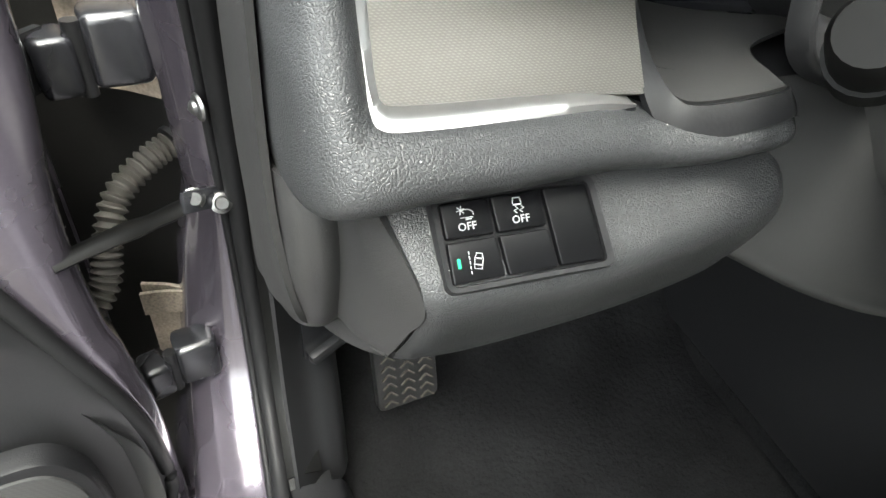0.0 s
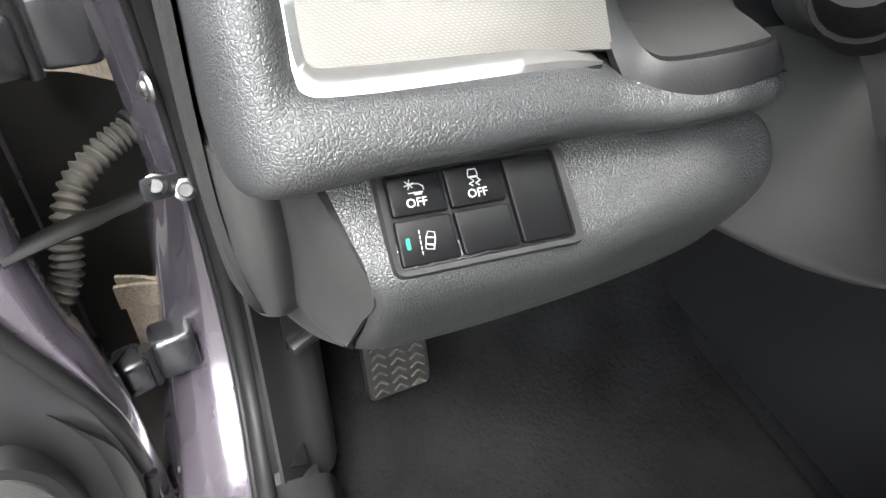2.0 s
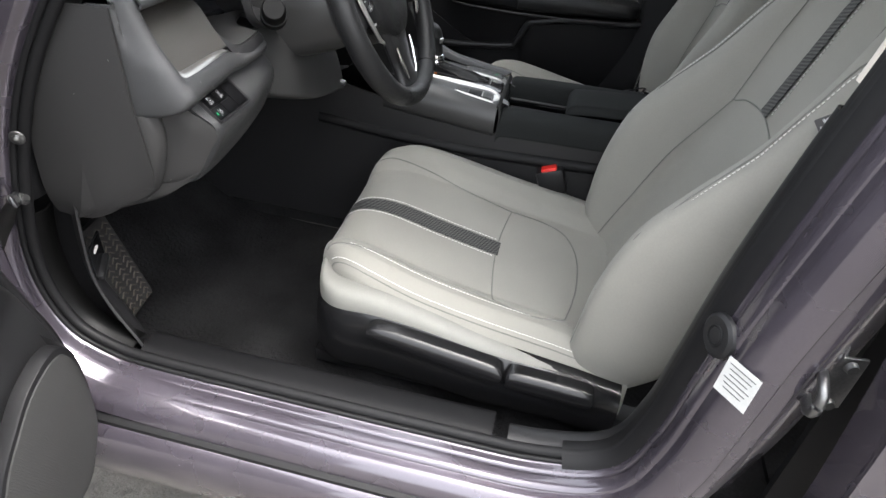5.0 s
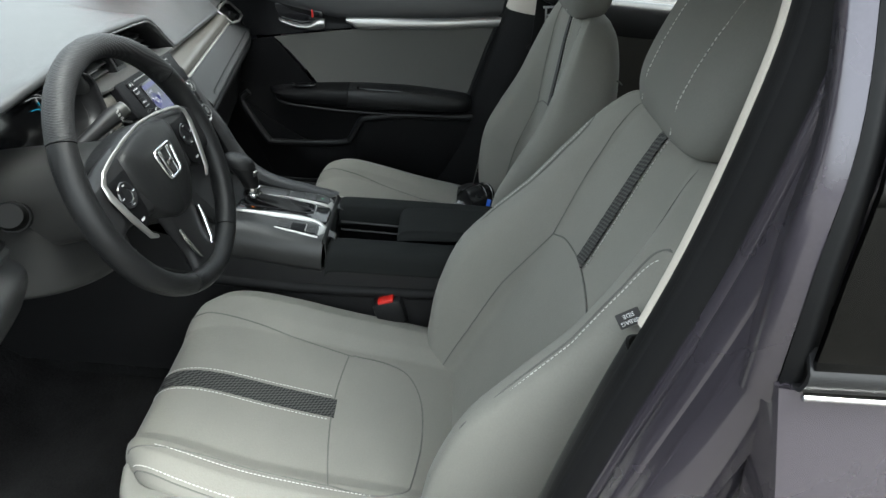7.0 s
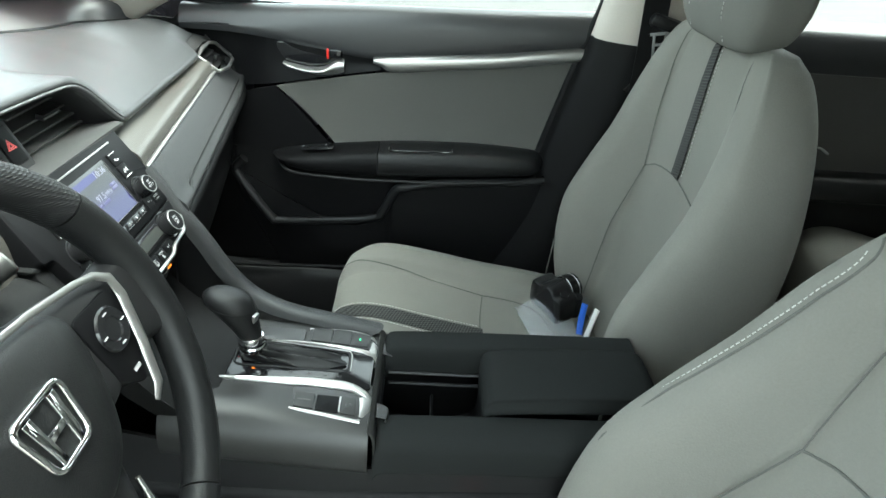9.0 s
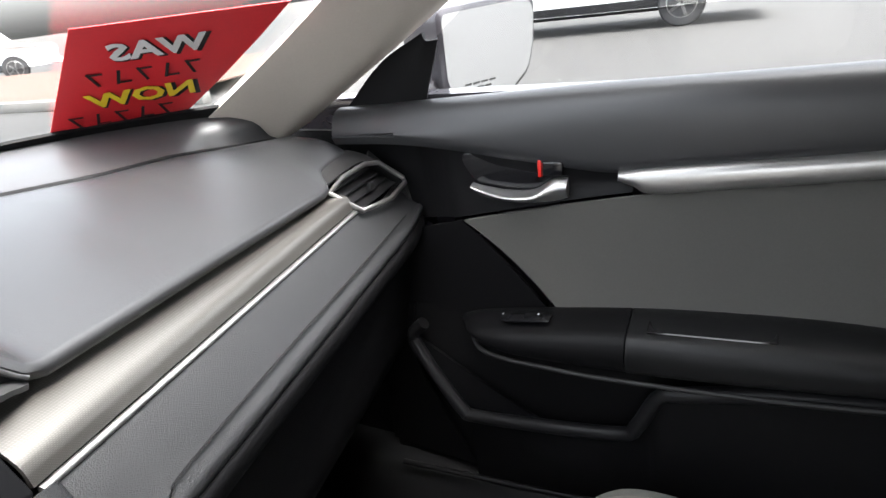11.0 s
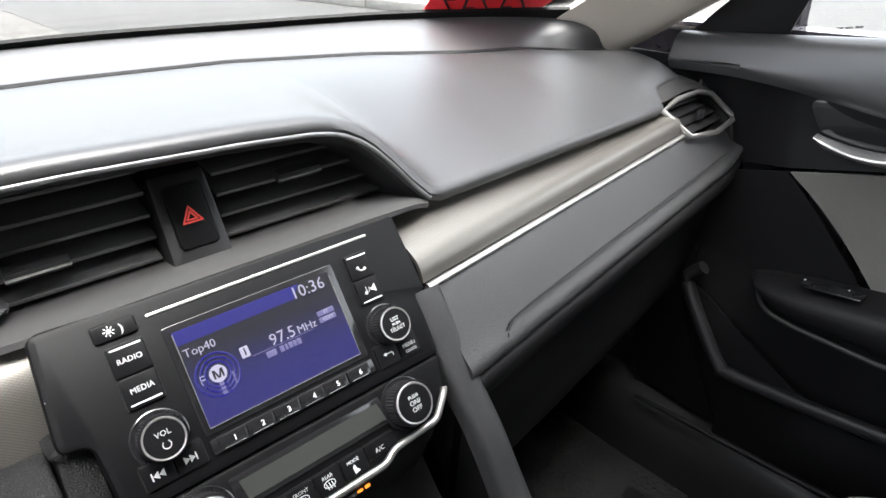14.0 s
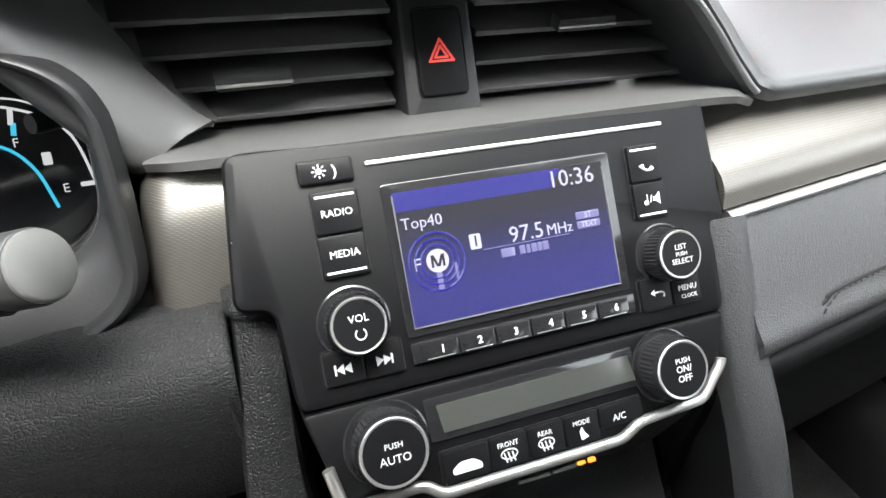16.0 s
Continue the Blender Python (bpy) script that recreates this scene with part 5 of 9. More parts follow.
sheet("lower_shelf", [[(-0.153, 0.262, 0.952), (-0.150, 0.270, 0.953), (-0.132, 0.290, 0.9545), (-0.128, 0.36, 0.945)], [(-0.122, 0.247, 0.957), (-0.122, 0.262, 0.955), (-0.120, 0.300, 0.949), (-0.12, 0.36, 0.945)], [(0.0, 0.244, 0.958), (0.0, 0.260, 0.957), (0, 0.298, 0.95), (0, 0.36, 0.945)], [(0.12, 0.243, 0.958), (0.13, 0.256, 0.957), (0.145, 0.29, 0.95), (0.15, 0.36, 0.945)], [(0.155, 0.25, 0.951), (0.16, 0.262, 0.950), (0.165, 0.29, 0.945), (0.165, 0.36, 0.945)]], SHELF, cv, 0.004, 24, 14, "grey shelf between vents and radio")
CHEEK = [((-0.178, 0.302, 1.030), (-0.205, 0.262, 1.022)), ((-0.166, 0.295, 1.011), (-0.190, 0.262, 1.001)), ((-0.155, 0.290, 0.994), (-0.178, 0.263, 0.985)), ((-0.143, 0.287, 0.977), (-0.166, 0.264, 0.969)), ((-0.131, 0.285, 0.963), (-0.156, 0.266, 0.9545)), ((-0.124, 0.283, 0.958), (-0.151, 0.268, 0.950))]
sheet("left_cheek", [[(a[0] + 0.008, a[1] + 0.07, a[2] - 0.010), (a[0] + 0.001, a[1] + 0.006, a[2] - 0.003), a, tuple(0.5 * (np.array(a) + np.array(b)) + np.array((-0.001, -0.002, 0.0015))), b, (b[0] - 0.005, b[1] + 0.006, b[2] - 0.005), (b[0] - 0.010, b[1] + 0.03, b[2] - 0.008)] for a, b in CHEEK], SHELF, cv, 0.003, 24, 22, "grey slanting cheek between gauges and vents")
for k in range(5):
    z = 0.9585 + k * 0.0145
    xl = -0.125 - (z - 0.95) * 0.80
    for a, b in ((xl, -0.034), (0.010, 0.150 - (z - 0.95) * 0.75)):
        # lighter shelf grey stands in for light caught on the black slats
        box("slat", (b - a, 0.034, 0.0032), SHELF, cv, frame_of(((a + b) / 2, 0.312 + 0.002 * k, z), (1, 0, -0.008), (0, 1, 0.22)), 0.001)
for a in (-0.13, -0.09, -0.05, 0.04, 0.08):
    box("vane", (0.002, 0.02, 0.055), PLASTIC, cv, pose(a, 0.352, 0.982), 0.0005)
for x, z in ((-0.102, 0.9745), (0.068, 0.9890)):
    box("vent_tab", (0.034, 0.010, 0.0075), PLASTIC, cv, frame_of((x, 0.2925, z), (1, 0, 0), (0, 1, 0.22)), 0.0015)
    box("tab_edge", (0.034, 0.002, 0.0014), SATIN, cv, frame_of((x, 0.2875, z - 0.0015), (1, 0, 0), (0, 1, 0.22)), 0.0006)
HF = frame_of((-0.012, 0.292, 0.978), (1, 0, 0), (0, 0.42, 0.9))
prism("hazard_pod", rounded([(-0.0205, -0.032), (0.0195, -0.032), (0.0185, 0.030), (-0.0185, 0.030)], 0.003), 0.035, HF, PLASTIC, cv, 0.004)
prism("button_gap", rounded([(-0.0133, -0.0208), (0.0133, -0.0208), (0.0128, 0.0228), (-0.0128, 0.0228)], 0.0045), 0.002, HF @ pose(0, 0, 0.0006), STRAPBLACK, cv)
prism("hazard_button", rounded([(-0.0125, -0.020), (0.0125, -0.020), (0.0120, 0.022), (-0.0120, 0.022)], 0.004), 0.004, HF @ pose(0, 0, 0.0018), PANEL, cv, 0.001)
tri = [Vector((-0.0062, -0.0035)), Vector((0.0062, -0.0035)), Vector((0, 0.0068))]
for s in (1.0, 0.52):
    for k in range(3):
        a, b = tri[k] * s, tri[(k + 1) % 3] * s
        c, d = (a + b) / 2, b - a
        box("hazard_mark", (d.length + 0.0008, 0.0011, 0.0004), HAZARD, cv, HF @ pose(c.x, c.y, 0.0020, 0, 0, math.degrees(math.atan2(d.y, d.x))), 0)

# ---- radio and climate unit ----
UP = Vector((0, 0.54, 0.84)).normalized()
RF = frame_of((0, 0.229, 0.934), (1, 0, 0), UP)
radio = empty("car_radio", "black car radio with lit blue display and knobs", "radio", at=(0, 0.23, 0.9))


def on_face(u, v, h=0.0, rz=0):
    return RF @ pose(u, -v, h, 0, 0, rz)


def key(name, u0, v0, u1, v1, mat=None, h=0.0022, r=0.0015, parent=None):
    w, t = u1 - u0, v1 - v0
    if name.endswith("_key"):
        prism("key_gap", rounded([(u0 - 0.0007, -v1 - 0.0007), (u1 + 0.0007, -v1 - 0.0007), (u1 + 0.0007, -v0 + 0.0007), (u0 - 0.0007, -v0 + 0.0007)], r + 0.0005, 3), 0.002, on_face(0, 0, 0.0003), RUBBER, parent or radio)
    return prism(name, rounded([(-w / 2, -t / 2), (w / 2, -t / 2), (w / 2, t / 2), (-w / 2, t / 2)], r, 3), h + 0.002, on_face((u0 + u1) / 2, (v0 + v1) / 2, h), mat or PANEL, parent or radio, 0.0006)


def write(body, u, v, size, h=0.0026, mat=None, parent=None, align="CENTER", bold=0.0):
    return lettering("lettering", body, size, on_face(u, v, h), mat or PRINT, parent or radio, align, bold=bold)


FACE = [(-0.122, 0.030), (0.114, 0.030), (0.117, -0.034), (0.1085, -0.036), (0.1075, -0.0805), (-0.110, -0.0805), (-0.1125, -0.036), (-0.128, -0.034)]
prism("faceplate", rounded(FACE, 0.006, 4), 0.045, RF, PANEL, radio, 0.005)
key("silver_line", -0.0648, -0.0195, 0.0864, -0.0175, SATIN, 0.0008, 0.0005)
prism("display_bezel", rounded([(-0.0600, -0.0590), (0.0535, -0.0590), (0.0530, 0.0085), (-0.0605, 0.0085)], 0.002), 0.003, on_face(0, 0, 0.0006), GLOSS, radio, 0.0005)
DX0, DX1, DV1 = -0.0562, 0.0480, 0.0552
BANDS = [(-0.0042, 0.0044, SCREEN), (0.0044, DV1, SCREEN_FADE)]
for v0, v1, mt in BANDS:
    prism("display_band", [(DX0, -v1), (DX1, -v1), (DX1, -v0), (DX0, -v0)], 0.0005, on_face(0, 0, 0.0012), mt, radio)
prism("display_title_end", [(0.020, -0.0044), (DX1, -0.0044), (DX1, 0.0042), (0.026, 0.0042)], 0.0003, on_face(0, 0, 0.0014), SCREEN_DIM, radio)
tube("display_rim", [tuple(on_face(u, v, 0.0014) @ Vector((0, 0, 0))) for u, v in ((DX0, -0.003), (DX0, DV1), (DX1, DV1), (DX1, -0.002))], 0.0004, LIGHTGREY, radio, 6)
S = 0.0016
write("10:36", 0.0308, 0.0012, 0.0112, S, DISPLAY_TEXT, bold=0.0)
write("Top40", -0.0449, 0.0102, 0.0072, S, DISPLAY_TEXT)
write("97.5", 0.0035, 0.0230, 0.0104, S, DISPLAY_TEXT, bold=0.0)
write("MHz", 0.0205, 0.0238, 0.0072, S, DISPLAY_TEXT)
key("preset_box", -0.0246, 0.0192, -0.0190, 0.0262, DISPLAY_TEXT, S, 0.0008)
write("1", -0.0218, 0.0227, 0.0068, S + 0.0003, SCREEN_DIM, bold=0.0001)
key("display_line", -0.0185, 0.0268, 0.0255, 0.0272, DISPLAY_RING, S, 0.0001)
for k, (u, w) in enumerate(((-0.0104, 0.0068), (-0.0012, 0.0028), (0.0023, 0.0018), (0.0048, 0.0028), (0.0080, 0.0022), (0.0106, 0.0030))):
    key("display_text_bar", u, 0.0282, u + w, 0.0322, DISPLAY_RING, S, 0.0004)
for j, w in ((0.0196, "ST"), (0.0240, "TEXT")):
    key("display_tag", 0.0300, j - 0.0018, 0.0425, j + 0.0018, DISPLAY_RING, S, 0.0006)
    write(w, 0.0362, j, 0.0036, S + 0.0003, DISPLAY_TEXT)
for r in (0.0128, 0.0100, 0.0075):
    bmr = tube_bm([(r * math.cos(a), r * math.sin(a), 0) for a in np.linspace(0, 2 * math.pi, 40, endpoint=False)], 0.0006, 4, True)
    bmr.transform(on_face(-0.0408, 0.0282, S - 0.0003))
    part("display_ring", bmr, SCREEN, radio)
lathe("display_dot", [(0.0, 0.0003), (0.0052, 0.0003), (0.0052, 0.0)], on_face(-0.0408, 0.0279, S), DISPLAY_TEXT, radio, 24)
for u, tilt in ((-0.0434, 0), (-0.0420, 22), (-0.0396, -22), (-0.0382, 0)):
    box("letter_stroke", (0.0011, 0.0054, 0.0002), SCREEN_DIM, radio, on_face(u, 0.0279, S + 0.0005, tilt), 0)
write("F", -0.0500, 0.0285, 0.0078, S, DISPLAY_TEXT, bold=0.0)
write("1", -0.0328, 0.0342, 0.0105, S, DISPLAY_RING, bold=0.0001)
key("display_mast", -0.0422, 0.0330, -0.0396, 0.0408, DISPLAY_RING, S, 0.0003)
key("mode_key", -0.0935, -0.0222, -0.0707, -0.0128)
lathe("sun_symbol", [(0.0, 0.0003), (0.0013, 0.0003), (0.0013, 0.0)], on_face(-0.0850, -0.0176, 0.0024), PRINT, radio, 12)
for k in range(8):
    a = k * math.pi / 4
    box("sun_ray", (0.0012, 0.0005, 0.0003), PRINT, radio, on_face(-0.0850 + 0.0024 * math.cos(a), -0.0176 - 0.0024 * math.sin(a), 0.0025, math.degrees(a)), 0)
write(")", -0.0785, -0.0172, 0.0062, 0.0025, bold=0.0001)
key("radio_key", -0.0905, -0.0090, -0.0705, 0.0088)
key("media_key", -0.0905, 0.0096, -0.0705, 0.0272)
write("RADIO", -0.0806, 0.0004, 0.0044, bold=0.0)
write("MEDIA", -0.0803, 0.0177, 0.0044, bold=0.0)
key("key_line", -0.0888, -0.0074, -0.0722, -0.0064, PRINT, 0.0024, 0.0002)
key("key_line", -0.0888, 0.0246, -0.0722, 0.0256, PRINT, 0.0024, 0.0002)
key("phone_key", 0.0628, -0.0090, 0.0812, 0.0088)
key("mute_key", 0.0628, 0.0096, 0.0812, 0.0270)
key("key_line", 0.0645, -0.0074, 0.0796, -0.0064, PRINT, 0.0024, 0.0002)
key("key_line", 0.0645, 0.0246, 0.0796, 0.0256, PRINT, 0.0024, 0.0002)
bmp = tube_bm([(0.0036 * math.cos(a), 0.0036 * math.sin(a), 0) for a in np.linspace(math.pi * 1.05, math.pi * 1.75, 9)], [0.0012, 0.0011, 0.0007, 0.0006, 0.0006, 0.0006, 0.0007, 0.0011, 0.0012], 5)
bmp.transform(on_face(0.0728, 0.0000, 0.0025))
part("phone_symbol", bmp, PRINT, radio)
prism("speaker_symbol", [(0.001, -0.001), (0.0025, -0.001), (0.0048, -0.003), (0.0048, 0.003), (0.0025, 0.001), (0.001, 0.001)], 0.0003, on_face(0.0722, 0.0178, 0.0025), PRINT, radio)
write("/", 0.0719, 0.0178, 0.005, 0.0025)
lathe("note_symbol", [(0.0, 0.0003), (0.0012, 0.0003), (0.0012, 0.0)], on_face(0.0690, 0.0192, 0.0024), PRINT, radio, 10)
key("note_stem", 0.0698, 0.0152, 0.0702, 0.0192, PRINT, 0.0024, 0.0001)


def knob(name, u, v, r, height, parent, lines, ridges=True):
    """Turning knob: knurled skirt, bright ring, black face with its words."""
    lathe("knob_well", [(r + 0.0034, 0.0), (r + 0.0034, 0.0007), (r + 0.0026, 0.0010), (r + 0.0012, 0.0004), (r, 0.0004)], on_face(u, v, 0.0), GLOSS, parent, 40)
    lathe(name, [(r * 0.99, 0.0), (r, 0.003), (r * 0.985, height - 0.002), (r * 0.95, height), (0.0, height)], on_face(u, v, 0.0), PLASTIC, parent, 40)
    if ridges:
        bm = bmesh.new()
        rings = []
        for h in (0.003, height * 0.55, height * 0.86):
            rings.append([bm.verts.new(((r + 0.0006 * (k % 2)) * math.cos(k * math.pi / 44), (r + 0.0006 * (k % 2)) * math.sin(k * math.pi / 44), h)) for k in range(88)])
        for a, b in zip(rings, rings[1:]):
            for k in range(88):
                bm.faces.new((a[k], a[(k + 1) % 88], b[(k + 1) % 88], b[k]))
        bm.transform(on_face(u, v))
        part("knurl", bm, PLASTIC, parent, "", 0)
    lathe("bright_ring", [(r * 0.93, 0.0), (r * 0.935, 0.0006), (r * 0.91, 0.0010), (r * 0.85, 0.0008), (r * 0.835, 0.0)], on_face(u, v, height - 0.0004), SATIN, parent, 40, "satin silver ring")
    lathe("knob_face", [(0.0, 0.0006), (r * 0.84, 0.0006), (r * 0.84, 0.0)], on_face(u, v, height), PANEL, parent, 32)
    for body, dv, size in lines:
        write(body, u, v + dv, size, height + 0.0009, bold=0.0)


knob("volume_knob", -0.0815, 0.0470, 0.0124, 0.014, radio, [("VOL", -0.0028, 0.0044)])
bmr = tube_bm([(0.0022 * math.cos(a), 0.0022 * math.sin(a), 0) for a in np.linspace(math.radians(125), math.radians(415), 14)], 0.0003, 4)
bmr.transform(on_face(-0.0815, 0.0505, 0.0150))
part("power_symbol", bmr, PRINT, radio)
knob("select_knob", 0.0745, 0.0460, 0.0124, 0.014, radio, [("LIST", -0.0035, 0.0037), ("PUSH", -0.0002, 0.0027), ("SELECT", 0.0032, 0.0037)])
key("previous_key", -0.0972, 0.0570, -0.0805, 0.0715)
key("next_key", -0.0797, 0.0570, -0.0632, 0.0715)
key("back_key", 0.0575, 0.0560, 0.0748, 0.0718)
key("menu_key", 0.0756, 0.0560, 0.0922, 0.0718)
write("MENU", 0.0842, 0.0640, 0.0040, bold=0.0)
write("CLOCK", 0.0846, 0.0682, 0.0028)
for s, u in ((-1, -0.0889), (1, -0.0722)):
    for j in (-0.0014, 0.0018):
        prism("skip_mark", [(s * (j + 0.0016), 0), (s * (j - 0.0016), 0.0022), (s * (j - 0.0016), -0.0022)], 0.0003, on_face(u, 0.0649, 0.0025), PRINT, radio)
    key("skip_bar", u + s * 0.0038 - 0.0004, 0.0627, u + s * 0.0038 + 0.0004, 0.0671, PRINT, 0.0024, 0.0001)
bmr = tube_bm([(0.0028, -0.0010, 0), (0.0032, 0.0008, 0), (0.0018, 0.0016, 0), (-0.0030, 0.0016, 0)], 0.0004, 4)
bmr.transform(on_face(0.0672, 0.0650, 0.0025))
part("back_arrow", bmr, PRINT, radio)
prism("back_arrow_tip", [(-0.0042, 0.0016), (-0.0022, 0.0032), (-0.0022, 0.0)], 0.0003, on_face(0.0672, 0.0650, 0.0025), PRINT, radio)
prism("preset_strip", rounded([(-0.0595, -0.0705), (0.0540, -0.0705), (0.0540, -0.0612), (-0.0595, -0.0612)], 0.001), 0.004, on_face(0, 0, 0.0016), GLOSS, radio, 0.0006)
for k in range(6):
    u = -0.0468 + k * 0.01760
    key("preset_key", u - 0.0084, 0.0618, u + 0.0084, 0.0700, GLOSS, 0.0030, 0.0008)
    write(str(k + 1), u + 0.001, 0.0658, 0.0048, 0.0034, bold=0.0001)
    key("preset_glint", u - 0.0065, 0.0690, u + 0.0065, 0.0694, SATIN, 0.0031, 0.0001)

climate = empty("climate_panel", "black climate control panel with chrome lower edge", "control panel", at=(0, 0.17, 0.84))
CF = [(-0.1095, -0.0812), (0.1055, -0.0812), (0.0985, -0.106), (0.083, -0.1205), (0.046, -0.1222), (0.0346, -0.128), (-0.056, -0.128), (-0.064, -0.1215), (-0.099, -0.1225), (-0.1035, -0.104)]
prism("faceplate", rounded(CF, 0.003), 0.04, on_face(0, 0, -0.0008), PANEL, climate, 0.003)
edgep = [(-0.1037, 0.1004), (-0.0990, 0.1230), (-0.0640, 0.1220), (-0.0565, 0.1285), (0.0346, 0.1285), (0.0452, 0.1227), (0.0830, 0.1210), (0.0970, 0.1060), (0.0984, 0.1010)]
pp = [on_face(u, v, 0.0015) @ Vector((0, 0, 0)) for u, v in rounded(edgep, 0.004, 3)[3:-3]]
tube("chrome_edge", [tuple(p) for p in pp], 0.0027, SATIN, climate, 8, up=(0, -0.8, 0.5))
prism("lcd_surround", rounded([(-0.0575, -0.1060), (0.0505, -0.1060), (0.0480, -0.0865), (-0.0585, -0.0865)], 0.0015), 0.002, on_face(0, 0, 0.0004), GLOSS, climate, 0.0004)
prism("lcd", [(-0.0513, -0.1026), (0.0475, -0.1026), (0.0448, -0.0900), (-0.0530, -0.0900)], 0.0008, on_face(0, 0, 0.0010), LCD, climate, 0, "dim grey liquid crystal display")
knob("temperature_knob", -0.0768, 0.1003, 0.0155, 0.015, climate, [("PUSH", -0.0030, 0.0033), ("AUTO", 0.0026, 0.0048)])
knob("fan_knob", 0.0645, 0.0995, 0.0150, 0.015, climate, [("PUSH", -0.0045, 0.0034), ("ON/", -0.0005, 0.0046), ("OFF", 0.0040, 0.0046)])
UB = [(-0.0548, -0.0332), (-0.0322, -0.0145), (-0.0135, 0.0045), (0.0055, 0.0232), (0.0242, 0.0480)]
for k, (a, b) in enumerate(UB):
    key("climate_key", a, 0.1110, b, 0.1250 - (0.004 if k == 4 else 0), PANEL, 0.0020, 0.001, climate)
write("A/C", 0.0345, 0.1172, 0.0044, 0.0024, None, climate)
for k, (body, u) in enumerate((("FRONT", -0.0237), ("REAR", -0.0050), ("MODE", 0.0140))):
    write(body, u, 0.1148, 0.0032, 0.0024, None, climate)
    if k < 2:
        for j in range(3):
            box("defrost_mark", (0.0006, 0.0045, 0.0003), PRINT, climate, on_face(u - 0.002 + j * 0.002, 0.1205, 0.0024, 12), 0)
        bmr = tube_bm([(0.0040 * math.cos(a), 0.0022 * math.sin(a), 0) for a in np.linspace(0, 2 * math.pi, 16, endpoint=False)], 0.0003, 4, True)
        bmr.transform(on_face(u, 0.1192, 0.0024))
        part("defrost_outline", bmr, PRINT, climate)
    else:
        prism("mode_mark", [(-0.001, -0.003), (0.003, -0.002), (0.001, 0.0005), (0.0, 0.003), (-0.0015, 0.001)], 0.0003, on_face(u, 0.1200, 0.0024), PRINT, climate)
prism("recirculation_mark", rounded([(-0.007, -0.002), (0.007, -0.002), (0.007, 0.0005), (0.003, 0.003), (-0.003, 0.003), (-0.007, 0.0005)], 0.001, 2), 0.0003, on_face(-0.0438, 0.1195, 0.0024), PRINT, climate)
for u, w in ((-0.020, 0.016), (-0.002, 0.012)):
    key("print_bar", u, 0.1345, u + w, 0.1362, LIGHTGREY, -0.004, 0.0003, climate)
key("airbag_lamp", 0.011, 0.1345, 0.015, 0.1360, AMBER, -0.0035, 0.0005, climate)
key("airbag_lamp", 0.0168, 0.1342, 0.0205, 0.1362, AMBER, -0.0035, 0.0005, climate)
sheet("lower_face", [[(u, 0.172, 0.822), (u, 0.178, 0.806), (u, 0.20, 0.76), (u, 0.24, 0.70)] for u in (-0.085, 0, 0.085)], RUBBER, climate, 0.004, 8, 10)
# grey textured trim left of the radio, lower knee trim, side wings
sheet("trim_band", [[(-0.110, 0.262, 0.949), (-0.130, 0.264, 0.948), (-0.146, 0.268, 0.946), (-0.152, 0.276, 0.945)], [(-0.112, 0.249, 0.933), (-0.132, 0.250, 0.932), (-0.148, 0.254, 0.931), (-0.155, 0.266, 0.930)], [(-0.114, 0.244, 0.908), (-0.135, 0.244, 0.907), (-0.150, 0.247, 0.906), (-0.157, 0.261, 0.905)], [(-0.115, 0.240, 0.881), (-0.137, 0.240, 0.880), (-0.152, 0.242, 0.880), (-0.159, 0.256, 0.880)]], WEAVE, dash, 0.004, 18, 18, "textured silver-grey trim beside the radio")
WR = [(0.118, 0.2125, 0.903), (0.1215, 0.185, 0.853), (0.128, 0.154, 0.800), (0.132, 0.130, 0.752), (0.128, 0.095, 0.712), (0.118, 0.045, 0.692), (0.108, -0.02, 0.684), (0.100, -0.098, 0.674)]
rows = []
for k, (x, y, z) in enumerate(WR):
    d = 0.5 * min(1, k / 5)
    rows.append([(x - 0.016, y + 0.006 + 0.02 * d, z - 0.006), (x - 0.012, y - 0.002, z + 0.002 + 0.004 * d), (x, y - 0.005, z + 0.004), (x + 0.012, y - 0.001 + 0.006 * d, z + 0.001), (x + 0.017, y + 0.02, z - 0.012)])
sheet("console_wing", rows, HIDE, dash, 0.004, 40, 14, "leather-look wing beside the radio")
sheet("wing_side", [[(x + 0.016, y + 0.02, z - 0.010), (x + 0.014, y + 0.12, z - 0.03)] for x, y, z in WR[:6]], PLASTIC, dash, 0.004, 16, 4)
lw = [(-0.1300, -0.1105, 0.2230, 0.8960), (-0.1325, -0.1110, 0.2030, 0.8650), (-0.1370, -0.1120, 0.1830, 0.8300), (-0.1390, -0.1080, 0.1560, 0.7900), (-0.1380, -0.1040, 0.1300, 0.7520), (-0.1330, -0.1000, 0.1000, 0.7150)]
lrows = [[(a, y + 0.035, z + 0.002), (a + 0.0005, y + 0.004, z + 0.001), (a + 0.003, y - 0.001, z), (0.5 * (a + b), y - 0.003, z + 0.0005), (b - 0.003, y - 0.001, z), (b - 0.0005, y + 0.004, z + 0.001), (b, y + 0.035, z + 0.002)] for a, b, y, z in lw]
sheet("console_wing", [[(p[0], p[1] + 0.03, p[2] + 0.002) for p in lrows[0]], [(p[0], p[1] + 0.002, p[2] + 0.001) for p in lrows[0]]] + lrows, KNEE, dash, 0.003, 40, 26, "leather-look block beside the radio", 60)
sheet("knee_trim", [[(x, 0.262, 0.880), (x, 0.246, zt - 0.002), (x, 0.228, zt - 0.002), (x, 0.210, zt - 0.010), (x, 0.2015, zt - 0.026), (x, 0.2000, 0.835), (x, 0.206, 0.805), (x, 0.225, 0.79)] for x, zt in ((-0.1325, 0.888), (-0.134, 0.8945), (-0.155, 0.8935), (-0.190, 0.893), (-0.225, 0.889), (-0.29, 0.880))], KNEE, dash, 0.004, 24, 30, "grained black knee trim")
